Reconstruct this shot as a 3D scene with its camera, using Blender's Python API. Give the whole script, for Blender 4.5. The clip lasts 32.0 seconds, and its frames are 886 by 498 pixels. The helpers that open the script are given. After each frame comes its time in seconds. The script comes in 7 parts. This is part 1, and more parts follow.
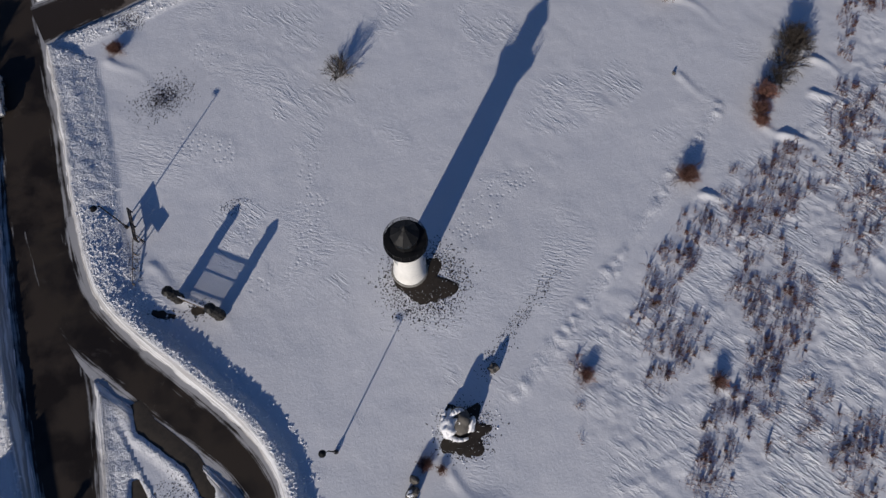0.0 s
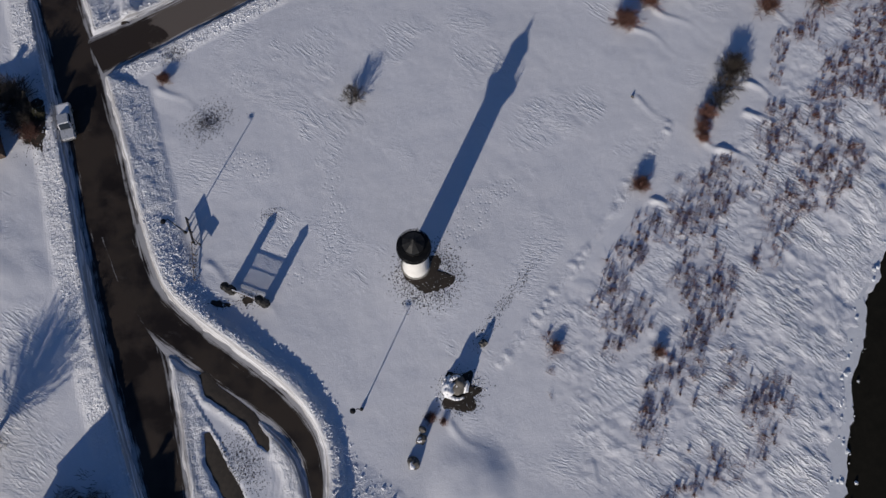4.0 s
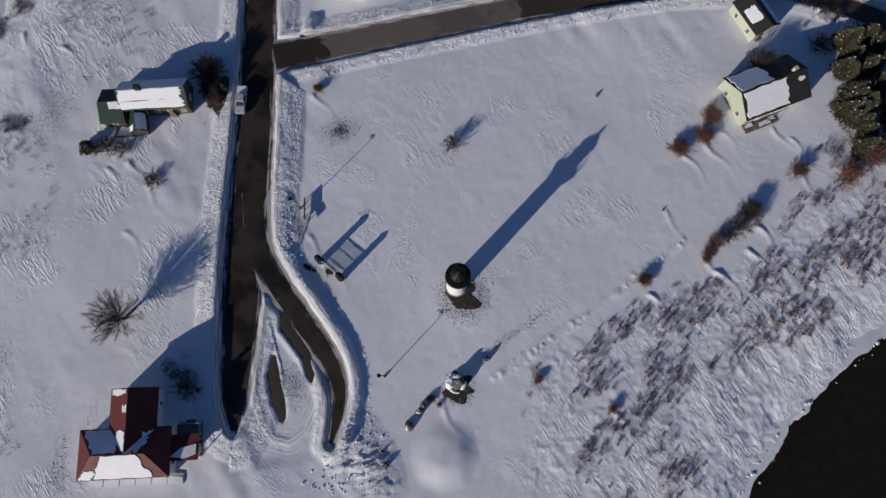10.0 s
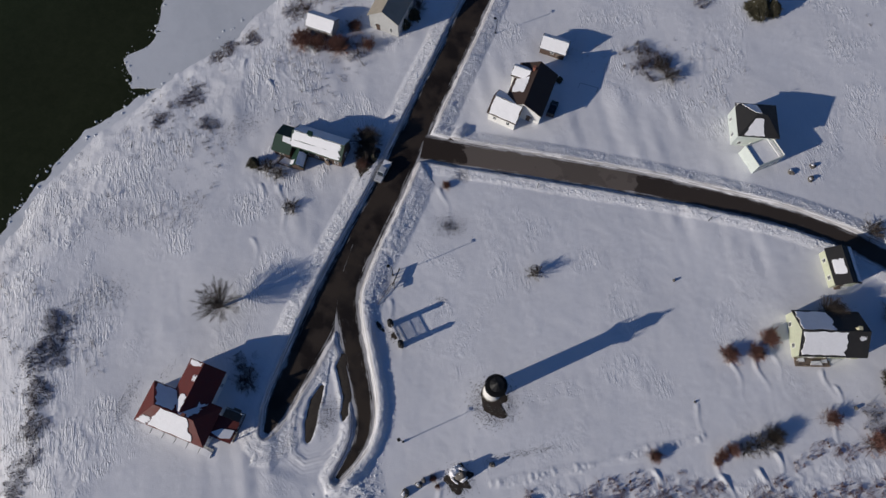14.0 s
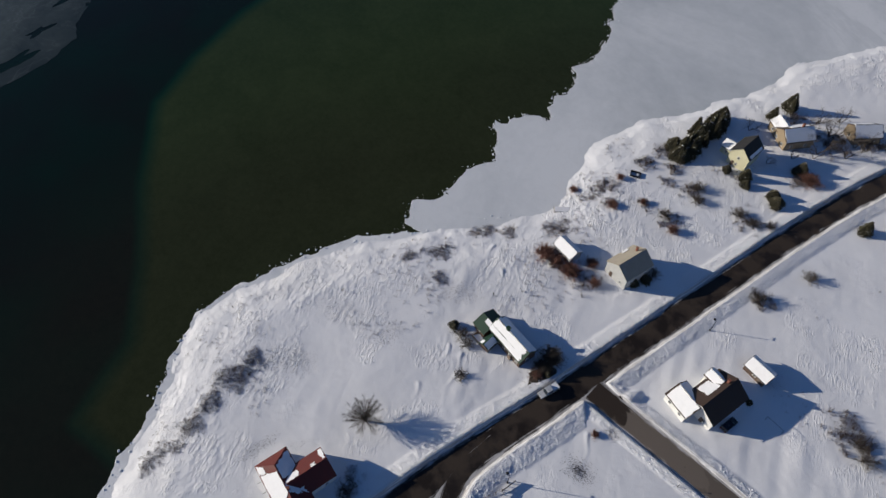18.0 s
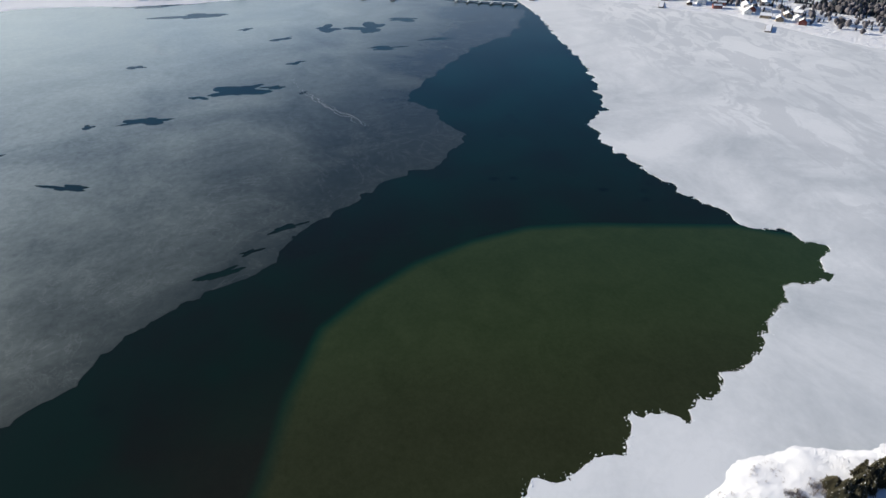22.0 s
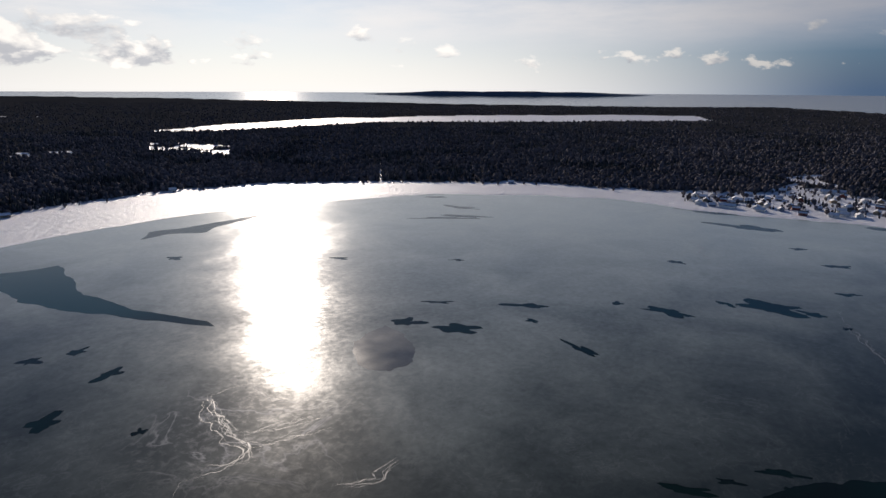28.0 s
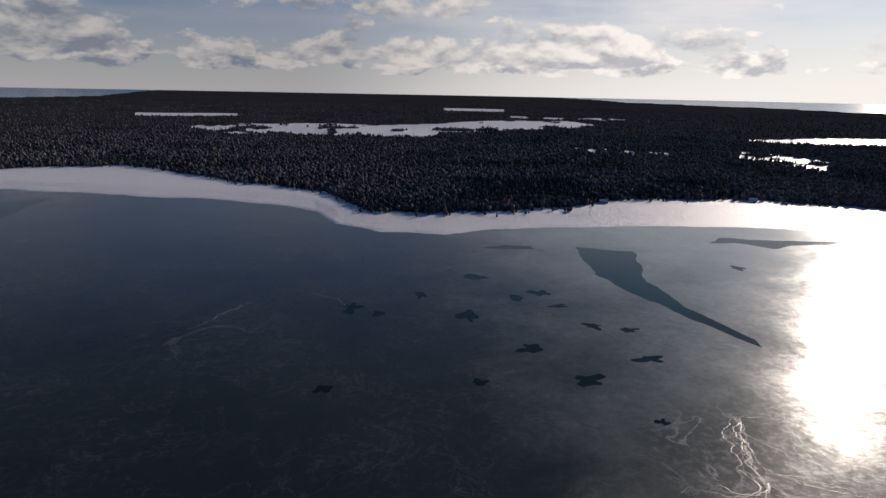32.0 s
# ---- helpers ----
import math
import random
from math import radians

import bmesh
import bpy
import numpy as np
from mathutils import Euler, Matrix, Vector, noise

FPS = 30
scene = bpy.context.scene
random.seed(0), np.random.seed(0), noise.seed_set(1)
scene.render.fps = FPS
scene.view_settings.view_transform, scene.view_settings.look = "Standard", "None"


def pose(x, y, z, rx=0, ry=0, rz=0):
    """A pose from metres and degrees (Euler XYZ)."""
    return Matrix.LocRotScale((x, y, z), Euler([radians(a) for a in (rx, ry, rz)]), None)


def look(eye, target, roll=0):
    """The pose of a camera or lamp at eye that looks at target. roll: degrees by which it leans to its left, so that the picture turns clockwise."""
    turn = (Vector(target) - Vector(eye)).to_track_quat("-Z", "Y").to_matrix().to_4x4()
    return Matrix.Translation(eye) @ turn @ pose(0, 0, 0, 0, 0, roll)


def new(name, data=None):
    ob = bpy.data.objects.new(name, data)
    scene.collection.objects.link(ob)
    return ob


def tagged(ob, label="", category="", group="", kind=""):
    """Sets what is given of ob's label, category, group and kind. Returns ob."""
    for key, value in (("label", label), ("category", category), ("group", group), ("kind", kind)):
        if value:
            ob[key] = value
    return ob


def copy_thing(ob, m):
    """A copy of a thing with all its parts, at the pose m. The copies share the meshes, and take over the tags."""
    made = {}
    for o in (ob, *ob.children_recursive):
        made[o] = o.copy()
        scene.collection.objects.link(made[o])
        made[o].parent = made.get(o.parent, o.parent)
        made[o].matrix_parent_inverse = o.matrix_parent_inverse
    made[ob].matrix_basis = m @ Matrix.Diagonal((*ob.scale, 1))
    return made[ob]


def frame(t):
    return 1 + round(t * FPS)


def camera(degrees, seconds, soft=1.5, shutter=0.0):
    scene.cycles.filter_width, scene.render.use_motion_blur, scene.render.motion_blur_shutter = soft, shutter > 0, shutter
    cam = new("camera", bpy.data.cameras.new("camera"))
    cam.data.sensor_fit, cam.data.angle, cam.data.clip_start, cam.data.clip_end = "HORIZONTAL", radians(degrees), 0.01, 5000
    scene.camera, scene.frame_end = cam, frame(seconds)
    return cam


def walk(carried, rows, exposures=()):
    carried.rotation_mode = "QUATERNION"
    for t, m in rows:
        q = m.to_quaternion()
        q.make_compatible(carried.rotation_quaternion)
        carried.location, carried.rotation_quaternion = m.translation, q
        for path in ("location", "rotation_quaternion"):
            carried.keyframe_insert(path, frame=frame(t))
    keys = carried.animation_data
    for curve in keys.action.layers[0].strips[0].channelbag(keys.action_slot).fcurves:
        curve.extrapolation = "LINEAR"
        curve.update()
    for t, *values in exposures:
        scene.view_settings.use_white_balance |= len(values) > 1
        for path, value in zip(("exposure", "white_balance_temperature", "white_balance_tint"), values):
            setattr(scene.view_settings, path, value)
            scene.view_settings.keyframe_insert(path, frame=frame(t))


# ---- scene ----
# seconds, eye x y z, heading (counter-clockwise from +y), pitch, roll
PATH = [
    (0, -1.33, -19.86, 63.95, -14.050, -70.891, 1.441),
    (0.5, -1.22, -19.48, 66.35, -14.241, -71.724, 1.546),
    (1, -1.29, -19.13, 68.61, -14.733, -72.456, 1.955),
    (1.5, -1.50, -19.02, 70.89, -15.451, -72.999, 2.527),
    (2, -1.72, -18.85, 72.98, -16.138, -73.525, 3.105),
    (2.5, -1.80, -18.90, 75.08, -16.516, -73.960, 3.420),
    (3, -1.92, -19.12, 77.14, -16.725, -74.288, 3.538),
    (3.5, -2.08, -19.37, 79.11, -16.889, -74.619, 3.543),
    (5.5, -2.62, -19.48, 87.57, -15.607, -76.238, 4.811),
    (6, -2.51, -19.16, 89.88, -13.572, -76.926, 4.834),
    (6.5, -2.38, -18.97, 92.11, -11.200, -77.486, 4.751),
    (7, -2.28, -18.96, 94.29, -9.417, -77.870, 4.520),
    (7.5, -2.18, -18.99, 96.54, -7.863, -77.932, 4.184),
    (8, -2.03, -19.10, 98.82, -6.313, -77.884, 3.771),
    (8.5, -1.87, -19.19, 101.04, -4.720, -77.849, 3.297),
    (9, -1.67, -19.30, 103.38, -2.679, -77.772, 2.868),
    (9.5, -1.69, -19.15, 105.68, -0.017, -77.455, 2.751),
    (10, -1.76, -18.84, 107.96, 2.683, -76.780, 2.655),
    (10.5, -1.83, -18.77, 110.24, 5.398, -76.083, 2.522),
    (11, -1.85, -18.64, 112.54, 8.236, -75.419, 2.317),
    (11.5, -1.91, -18.56, 114.68, 11.178, -74.676, 2.155),
    (12, -2.02, -18.52, 116.89, 14.073, -73.949, 2.085),
    (12.5, -2.26, -18.40, 118.94, 16.682, -73.331, 2.067),
    (13, -2.56, -18.45, 121.05, 19.598, -72.520, 2.096),
    (13.5, -2.77, -18.40, 123.20, 22.819, -71.437, 2.112),
    (15.5, -2.77, -17.62, 131.75, 40.258, -65.824, 0.774),
    (16, -2.83, -17.27, 133.89, 44.870, -63.880, 0.318),
    (16.5, -2.84, -17.05, 136.06, 49.581, -61.681, -0.121),
    (17, -2.61, -17.10, 138.42, 54.695, -59.400, -0.493),
    (17.5, -2.21, -17.42, 141.33, 59.713, -56.892, -0.555),
    (18, -2.19, -17.38, 143.80, 63.595, -54.665, -0.660),
    (18.5, -2.28, -17.20, 145.92, 66.605, -51.857, -0.660),
    (19, -2.10, -17.16, 147.61, 68.220, -49.004, -0.631),
    (19.5, -2.16, -17.24, 148.82, 69.141, -46.234, -0.577),
    (20, -2.30, -17.35, 149.78, 69.932, -43.482, -0.563),
    (20.5, -2.37, -17.55, 150.87, 72.197, -40.668, -0.544),
    (21, -2.78, -17.97, 152.01, 74.964, -37.922, -0.367),
    (21.5, -3.16, -18.26, 153.07, 77.602, -35.185, -0.295),
    (22, -3.73, -18.31, 154.19, 79.802, -32.492, -0.285),
    (22.5, -4.28, -18.43, 155.23, 82.041, -29.776, -0.270),
    (23, -4.77, -18.65, 156.19, 84.623, -27.048, -0.251),
    (23.5, -5.06, -18.87, 157.08, 87.671, -24.284, -0.270),
    (24, -5.30, -18.95, 157.68, 89.960, -21.528, -0.204),
    (24.5, -5.52, -19.01, 158.07, 92.101, -18.747, -0.184),
    (26.5, -6.75, -22.32, 156.46, 110.502, -14.662, 0.165),
    (27, -7.58, -22.90, 156.10, 117.000, -14.630, 0.138),
    (27.5, -8.38, -23.33, 155.77, 122.096, -14.615, 0.244),
    (28, -9.16, -23.76, 155.44, 127.198, -14.590, 0.295),
    (28.5, -9.97, -24.13, 155.06, 132.769, -14.537, 0.346),
    (29, -10.88, -24.76, 154.62, 139.292, -14.512, 0.490),
    (29.5, -11.61, -25.41, 154.21, 145.517, -14.492, 0.584),
    (30, -11.98, -26.31, 153.78, 151.531, -14.473, 0.696),
    (30.5, -12.08, -27.29, 153.26, 157.981, -14.438, 0.878),
    (31, -12.02, -27.96, 152.68, 164.375, -14.442, 1.023),
    (31.5, -11.85, -28.45, 152.03, 170.817, -14.360, 1.079),
    (32, -11.66, -28.89, 151.33, 177.840, -14.330, 1.117),
]
EXPOSURES = [(0, -0.34, 6250, 9), (13, -0.3, 6250, 9), (16, -0.26, 6350, 8), (19, 0.25, 6600, 5), (21, 0.56, 6700, 4), (23, 1.08, 6700, 3), (24.5, 1.02, 6650, 4), (26.5, 0.02, 6700, 10), (28, -0.27, 6700, 12), (29.5, -0.42, 6750, 13), (32, -0.4, 6800, 14)]


def aim(x, y, z, heading, pitch, roll):
    return pose(x, y, z, 0, 0, heading) @ pose(0, 0, 0, 90 + pitch) @ pose(0, 0, 0, 0, 0, roll)


cam = camera(71.33, 32.0)
walk(cam, [(row[0], aim(*row[1:])) for row in PATH], EXPOSURES)

# ---- light ----
SUN_HEADING, SUN_HEIGHT = 142.4, 17.0
SUN_WAY = Vector((-math.sin(radians(SUN_HEADING)) * math.cos(radians(SUN_HEIGHT)), math.cos(radians(SUN_HEADING)) * math.cos(radians(SUN_HEIGHT)), math.sin(radians(SUN_HEIGHT))))
sun = new("sun", bpy.data.lights.new("sun", "SUN"))
sun.data.energy, sun.data.angle, sun.data.color = 4.6, radians(0.6), (1.0, 0.90, 0.79)
sun.matrix_world = look(SUN_WAY * 900, (0, 0, 0))

world = bpy.data.worlds.new("winter_sky")
scene.world = world
world.use_nodes = True


class Nodes:
    """A small helper to write node trees."""

    def __init__(self, tree):
        self.tree = tree
        tree.nodes.clear()

    def add(self, kind, **values):
        node = self.tree.nodes.new(kind)
        for key, value in values.items():
            if key in node.inputs:
                self.put(node.inputs[key], value)
            else:
                setattr(node, key, value)
        return node

    def put(self, socket, value):
        if isinstance(value, bpy.types.NodeSocket):
            self.tree.links.new(value, socket)
        else:
            socket.default_value = value

    def math(self, operation, a, b=0.0, clamp=False):
        node = self.tree.nodes.new("ShaderNodeMath")
        node.operation, node.use_clamp = operation, clamp
        self.put(node.inputs[0], a), self.put(node.inputs[1], b)
        return node.outputs[0]

    def mix(self, factor, a, b):
        node = self.tree.nodes.new("ShaderNodeMix")
        node.data_type = "RGBA"
        self.put(node.inputs[0], factor), self.put(node.inputs[6], a), self.put(node.inputs[7], b)
        return node.outputs[2]

    def noise(self, scale, detail=4.0, rough=0.55, vector=None, distortion=0.0):
        node = self.add("ShaderNodeTexNoise", Scale=scale, Detail=detail, Roughness=rough, Distortion=distortion)
        if vector is not None:
            self.put(node.inputs["Vector"], vector)
        return node.outputs["Fac"]

    def ramp(self, value, low, high, a=0.0, b=1.0):
        node = self.add("ShaderNodeMapRange", **{"From Min": low, "From Max": high, "To Min": a, "To Max": b})
        node.clamp = True
        self.put(node.inputs["Value"], value)
        return node.outputs["Result"]


def make_sky():
    n = Nodes(world.node_tree)
    sky = n.add("ShaderNodeTexSky", sky_type="NISHITA", sun_disc=False, sun_elevation=radians(SUN_HEIGHT), sun_rotation=radians(-SUN_HEADING), altitude=180.0, air_density=1.0, dust_density=0.4, ozone_density=3.0)
    clear = n.mix(1.0, sky.outputs["Color"], (0.66, 0.88, 1.25, 1))
    clear.node.blend_type = "MULTIPLY"
    way = n.add("ShaderNodeTexCoord").outputs["Generated"]
    up = n.add("ShaderNodeSeparateXYZ", Vector=way).outputs["Z"]
    toward = n.add("ShaderNodeVectorMath", operation="DOT_PRODUCT")
    n.put(toward.inputs[0], way)
    toward.inputs[1].default_value = (SUN_WAY.x, SUN_WAY.y, 0.0)
    glow = n.ramp(toward.outputs["Value"], 0.62, 0.97)
    glow.node.interpolation_type = "SMOOTHSTEP"

    def facing(heading, low, high):
        """1 towards a heading, 0 away from it."""
        dot = n.add("ShaderNodeVectorMath", operation="DOT_PRODUCT")
        n.put(dot.inputs[0], way)
        dot.inputs[1].default_value = (-math.sin(radians(heading)), math.cos(radians(heading)), 0.0)
        out = n.ramp(dot.outputs["Value"], low, high)
        out.node.interpolation_type = "SMOOTHSTEP"
        return out

    south, west = facing(195, 0.45, 0.9), facing(68, 0.74, 0.96)
    # haze over the horizon: white under the sun, slate blue over the open lake, pale over the southern woods
    low_haze = n.mix(west, n.mix(south, (2.4, 4.1, 6.5, 1), (8.6, 8.8, 9.2, 1)), (1.4, 2.5, 4.6, 1))
    haze = n.math("ADD", n.math("MULTIPLY", n.math("POWER", n.ramp(up, 0.0, 0.17, 0.97, 0.0), 1.3), n.math("SUBTRACT", 1.0, glow)), n.math("MULTIPLY", n.math("POWER", n.ramp(up, 0.0, 0.45, 0.97, 0.0), 2.2), glow))
    colour = n.mix(haze, clear, n.mix(glow, low_haze, (21.5, 21.6, 21.4, 1)))
    # thin veils
    veil_map = n.add("ShaderNodeMapping", Vector=way)
    veil_map.inputs["Scale"].default_value = (2.4, 2.4, 14.0)
    veil = n.math("MULTIPLY", n.ramp(n.noise(1.3, 7.0, 0.6, veil_map.outputs["Vector"]), 0.36, 0.60), n.math("MULTIPLY", n.ramp(up, 0.05, 0.1), n.ramp(up, 0.16, 0.3, 1.0, 0.0)))
    colour = n.mix(n.math("MULTIPLY", n.math("MULTIPLY", veil, 0.75), n.ramp(west, 0.0, 1.0, 1.0, 0.35)), colour, n.mix(glow, (6.2, 7.0, 8.6, 1), (20.0, 20.0, 20.0, 1)))
    pall = n.math("MULTIPLY", facing(102, 0.78, 0.97), n.math("MULTIPLY", n.ramp(up, 0.05, 0.10), n.ramp(up, 0.12, 0.21, 1.0, 0.0)))
    colour = n.mix(n.math("MULTIPLY", pall, n.ramp(veil.node.inputs[0].links[0].from_socket, 0.0, 1.0, 0.55, 0.95)), colour, n.mix(glow, (7.6, 8.1, 9.3, 1), (19.0, 19.0, 19.2, 1)))
    # banks of cumulus: sharp heads, flat grey feet; fewer over the lake
    many = facing(202, 0.36, 0.85)
    for low, high, scale, shift, bar in ((0.022, 0.075, 15.0, 0.0, 0.43), (0.034, 0.125, 8.5, 2.3, 0.43), (0.10, 0.19, 7.0, 4.0, 0.55)):
        place = n.add("ShaderNodeMapping", Vector=way)
        place.inputs["Scale"].default_value = (scale, scale, scale * 2.0)
        place.inputs["Location"].default_value = (3.1 + shift, 1.7, shift)
        puff = n.noise(1.0, 11.0, 0.56, place.outputs["Vector"], 0.12)
        band = n.math("MULTIPLY", n.ramp(up, low, low + 0.012), n.ramp(up, low + (high - low) * 0.4, high, 1.0, 0.0))
        cover = n.math("ADD", puff, n.math("ADD", n.math("MULTIPLY", n.math("SUBTRACT", band, 1.0), 0.17), n.math("MULTIPLY", n.math("SUBTRACT", many, 1.0), 0.13 if scale > 14 else 0.19)))
        body = n.math("MULTIPLY", n.ramp(cover, bar, bar + 0.06), n.ramp(band, 0.0, 0.2), True)
        lift = n.add("ShaderNodeMapping", Vector=way)
        lift.inputs["Scale"].default_value = (scale, scale, scale * 2.0)
        lift.inputs["Location"].default_value = (3.1 + shift, 1.7, shift + scale * 0.028)
        above = n.noise(1.0, 7.0, 0.55, lift.outputs["Vector"], 0.12)
        head = n.ramp(n.math("SUBTRACT", puff, above), -0.07, 0.09)
        lit = n.mix(glow, (11.0, 10.9, 10.8, 1), (24.0, 23.5, 22.5, 1))
        dim = n.mix(glow, (3.9, 4.6, 6.0, 1), (11.5, 12.0, 13.0, 1))
        colour = n.mix(n.math("MULTIPLY", body, 0.92), colour, n.mix(head, dim, lit))
    back = n.add("ShaderNodeBackground", Color=colour, Strength=0.055)
    n.put(n.add("ShaderNodeOutputWorld").inputs["Surface"], back.outputs[0])


make_sky()

# ---- materials ----


def material(name, colour, rough=0.7, metal=0.0, grain=None, spread=0.25, bump=0.0, coarse=None, each=0.0, specular=0.5, islands=0.0):
    """A surface with a fine grain and a coarse stain, both in metres; each: how far single pieces differ."""
    m = bpy.data.materials.new(name)
    m.use_nodes = True
    n = Nodes(m.node_tree)
    place = n.add("ShaderNodeTexCoord").outputs["Object"]
    fine = n.noise(grain or 8.0, 5.0, 0.6, place)
    wide = n.noise(coarse or (grain or 8.0) * 0.12, 3.0, 0.5, place)
    value = n.math("ADD", n.math("MULTIPLY", fine, 0.6), n.math("MULTIPLY", wide, 0.4))
    dark = tuple(c * (1 - spread) for c in colour) + (1,)
    light = tuple(min(1, c * (1 + spread)) for c in colour) + (1,)
    base = n.mix(n.ramp(value, 0.32, 0.68), dark, light)
    if each:
        own = n.add("ShaderNodeObjectInfo").outputs["Random"]
        hsv = n.add("ShaderNodeHueSaturation", Color=base)
        n.put(hsv.inputs["Value"], n.ramp(own, 0, 1, 1 - each, 1 + each))
        base = hsv.outputs[0]
    if islands:
        own = n.add("ShaderNodeNewGeometry").outputs["Random Per Island"]
        hsv = n.add("ShaderNodeHueSaturation", Color=base)
        n.put(hsv.inputs["Value"], n.ramp(own, 0, 1, 1 - islands, 1 + islands))
        base = hsv.outputs[0]
    shader = n.add("ShaderNodeBsdfPrincipled", **{"Base Color": base, "Metallic": metal})
    n.put(shader.inputs["Roughness"], n.ramp(wide, 0.3, 0.7, max(0.02, rough - 0.08), min(1, rough + 0.08)))
    shader.inputs["Specular IOR Level"].default_value = specular
    if bump:
        node = n.add("ShaderNodeBump", Distance=bump, Strength=1.0, Height=fine)
        n.put(shader.inputs["Normal"], node.outputs[0])
    n.put(n.add("ShaderNodeOutputMaterial").inputs["Surface"], shader.outputs[0])
    return m


CARVE_TURN = -49.0  # the way the wind has carved the rough snow


def snow_material(name="snow", tint=(0.800, 0.80, 0.825), relief=1.0):
    m = bpy.data.materials.new(name)
    m.use_nodes = True
    n = Nodes(m.node_tree)
    place = n.add("ShaderNodeTexCoord").outputs["Object"]
    ripple_map = n.add("ShaderNodeMapping", vector_type="TEXTURE", Vector=place)
    ripple_map.inputs["Rotation"].default_value = (0, 0, radians(-25))
    ripple_map.inputs["Scale"].default_value = (2.0, 0.5, 1.0)
    ripple = n.noise(2.0, 3.0, 0.5, ripple_map.outputs["Vector"], 0.6)
    lump = n.noise(0.45, 5.0, 0.55, place)
    fine = n.noise(5.0, 3.0, 0.6, place)
    chunk = n.add("ShaderNodeAttribute", attribute_name="chunk").outputs["Fac"]
    carved = n.add("ShaderNodeAttribute", attribute_name="carved").outputs["Fac"]
    carve_map = n.add("ShaderNodeMapping", vector_type="TEXTURE", Vector=place)
    carve_map.inputs["Rotation"].default_value = (0, 0, radians(CARVE_TURN))
    carve_map.inputs["Scale"].default_value = (1.5, 0.36, 1.0)
    carve = n.ramp(n.noise(1.0, 3.0, 0.55, carve_map.outputs["Vector"], 0.5), 0.46, 0.62)
    carve = n.math("MULTIPLY", n.math("MULTIPLY", carve, n.math("MULTIPLY", carved, n.ramp(n.noise(0.16, 4.0, 0.6, place), 0.42, 0.6))), 0.16)
    lane = n.add("ShaderNodeAttribute", attribute_name="lane").outputs["Fac"]
    spot = n.add("ShaderNodeSeparateXYZ", Vector=place)
    row = n.add("ShaderNodeCombineXYZ", X=n.math("MULTIPLY", lane, 5.0), Y=n.math("MULTIPLY", spot.outputs["Y"], 0.10), Z=n.math("MULTIPLY", spot.outputs["X"], 0.10))
    scrape = n.noise(1.0, 4.0, 0.6, row.outputs[0])
    face = n.math("MULTIPLY", n.ramp(lane, -0.2, 0.1), n.ramp(lane, 0.9, 1.7, 1.0, 0.0))
    trod = n.add("ShaderNodeAttribute", attribute_name="trod").outputs["Fac"]
    steps = n.add("ShaderNodeTexVoronoi", Scale=1.7, Randomness=1.0, Vector=place)
    prints = n.math("MULTIPLY", n.ramp(steps.outputs["Distance"], 0.16, 0.36), trod)
    clod = n.math("MULTIPLY", n.math("ADD", n.noise(1.5, 5.0, 0.65, place), n.math("MULTIPLY", n.noise(3.6, 4.0, 0.65, place), 0.6)), chunk)
    wide = n.noise(0.05, 4.0, 0.55, place)
    base = n.mix(n.ramp(wide, 0.35, 0.65), tuple(c * 0.93 for c in tint) + (1,), tint + (1,))
    dirt = n.math("MULTIPLY", n.math("MULTIPLY", n.ramp(scrape, 0.44, 0.58, 1.0, 0.0), face), n.ramp(lane, 0.0, 1.3, 0.9, 0.35))
    base = n.mix(dirt, base, (0.24, 0.22, 0.21, 1))
    where = n.ramp(n.noise(0.09, 3.0, 0.5, place), 0.54, 0.68)
    height = n.math("ADD", n.math("MULTIPLY", n.math("MULTIPLY", scrape, face), 0.45), n.math("ADD", n.math("ADD", carve, n.math("MULTIPLY", n.math("MULTIPLY", ripple, where), 0.12)), n.math("ADD", n.math("MULTIPLY", prints, 0.035), n.math("ADD", n.math("MULTIPLY", lump, 0.06), n.math("ADD", n.math("MULTIPLY", fine, 0.032), n.math("MULTIPLY", clod, 0.30))))))
    shader = n.add("ShaderNodeBsdfPrincipled", **{"Base Color": base, "Roughness": 0.62})
    shader.inputs["Specular IOR Level"].default_value = 0.3
    n.put(shader.inputs["Normal"], n.add("ShaderNodeBump", Distance=relief, Strength=0.8, Height=height).outputs[0])
    n.put(n.add("ShaderNodeOutputMaterial").inputs["Surface"], shader.outputs[0])
    return m


SNOW = snow_material()
ROOF_SNOW = material("roof_snow", (0.82, 0.82, 0.84), 0.6, grain=1.2, spread=0.05, bump=0.05)

# ---- the lay of the land ----
WATER = -2.5
EYE = (-6.0, -20.0)
EYE_HEIGHT = 157.0
NEAR, DEEP, RISE = 1200.0, 3645.0, 125.7


def smooth(a, b, x):
    s = np.clip((x - a) / (b - a), 0, 1)
    return s * s * (3 - 2 * s)


def lattice(x, y, seed):
    h = np.sin(x * 127.1 + y * 311.7 + seed * 74.7) * 43758.5453
    return h - np.floor(h)


def value_noise(x, y, seed=0.0):
    ix, iy = np.floor(x), np.floor(y)
    fx, fy = x - ix, y - iy
    fx, fy = fx * fx * (3 - 2 * fx), fy * fy * (3 - 2 * fy)
    a, b = lattice(ix, iy, seed), lattice(ix + 1, iy, seed)
    c, d = lattice(ix, iy + 1, seed), lattice(ix + 1, iy + 1, seed)
    return (a + (b - a) * fx) * (1 - fy) + (c + (d - c) * fx) * fy - 0.5


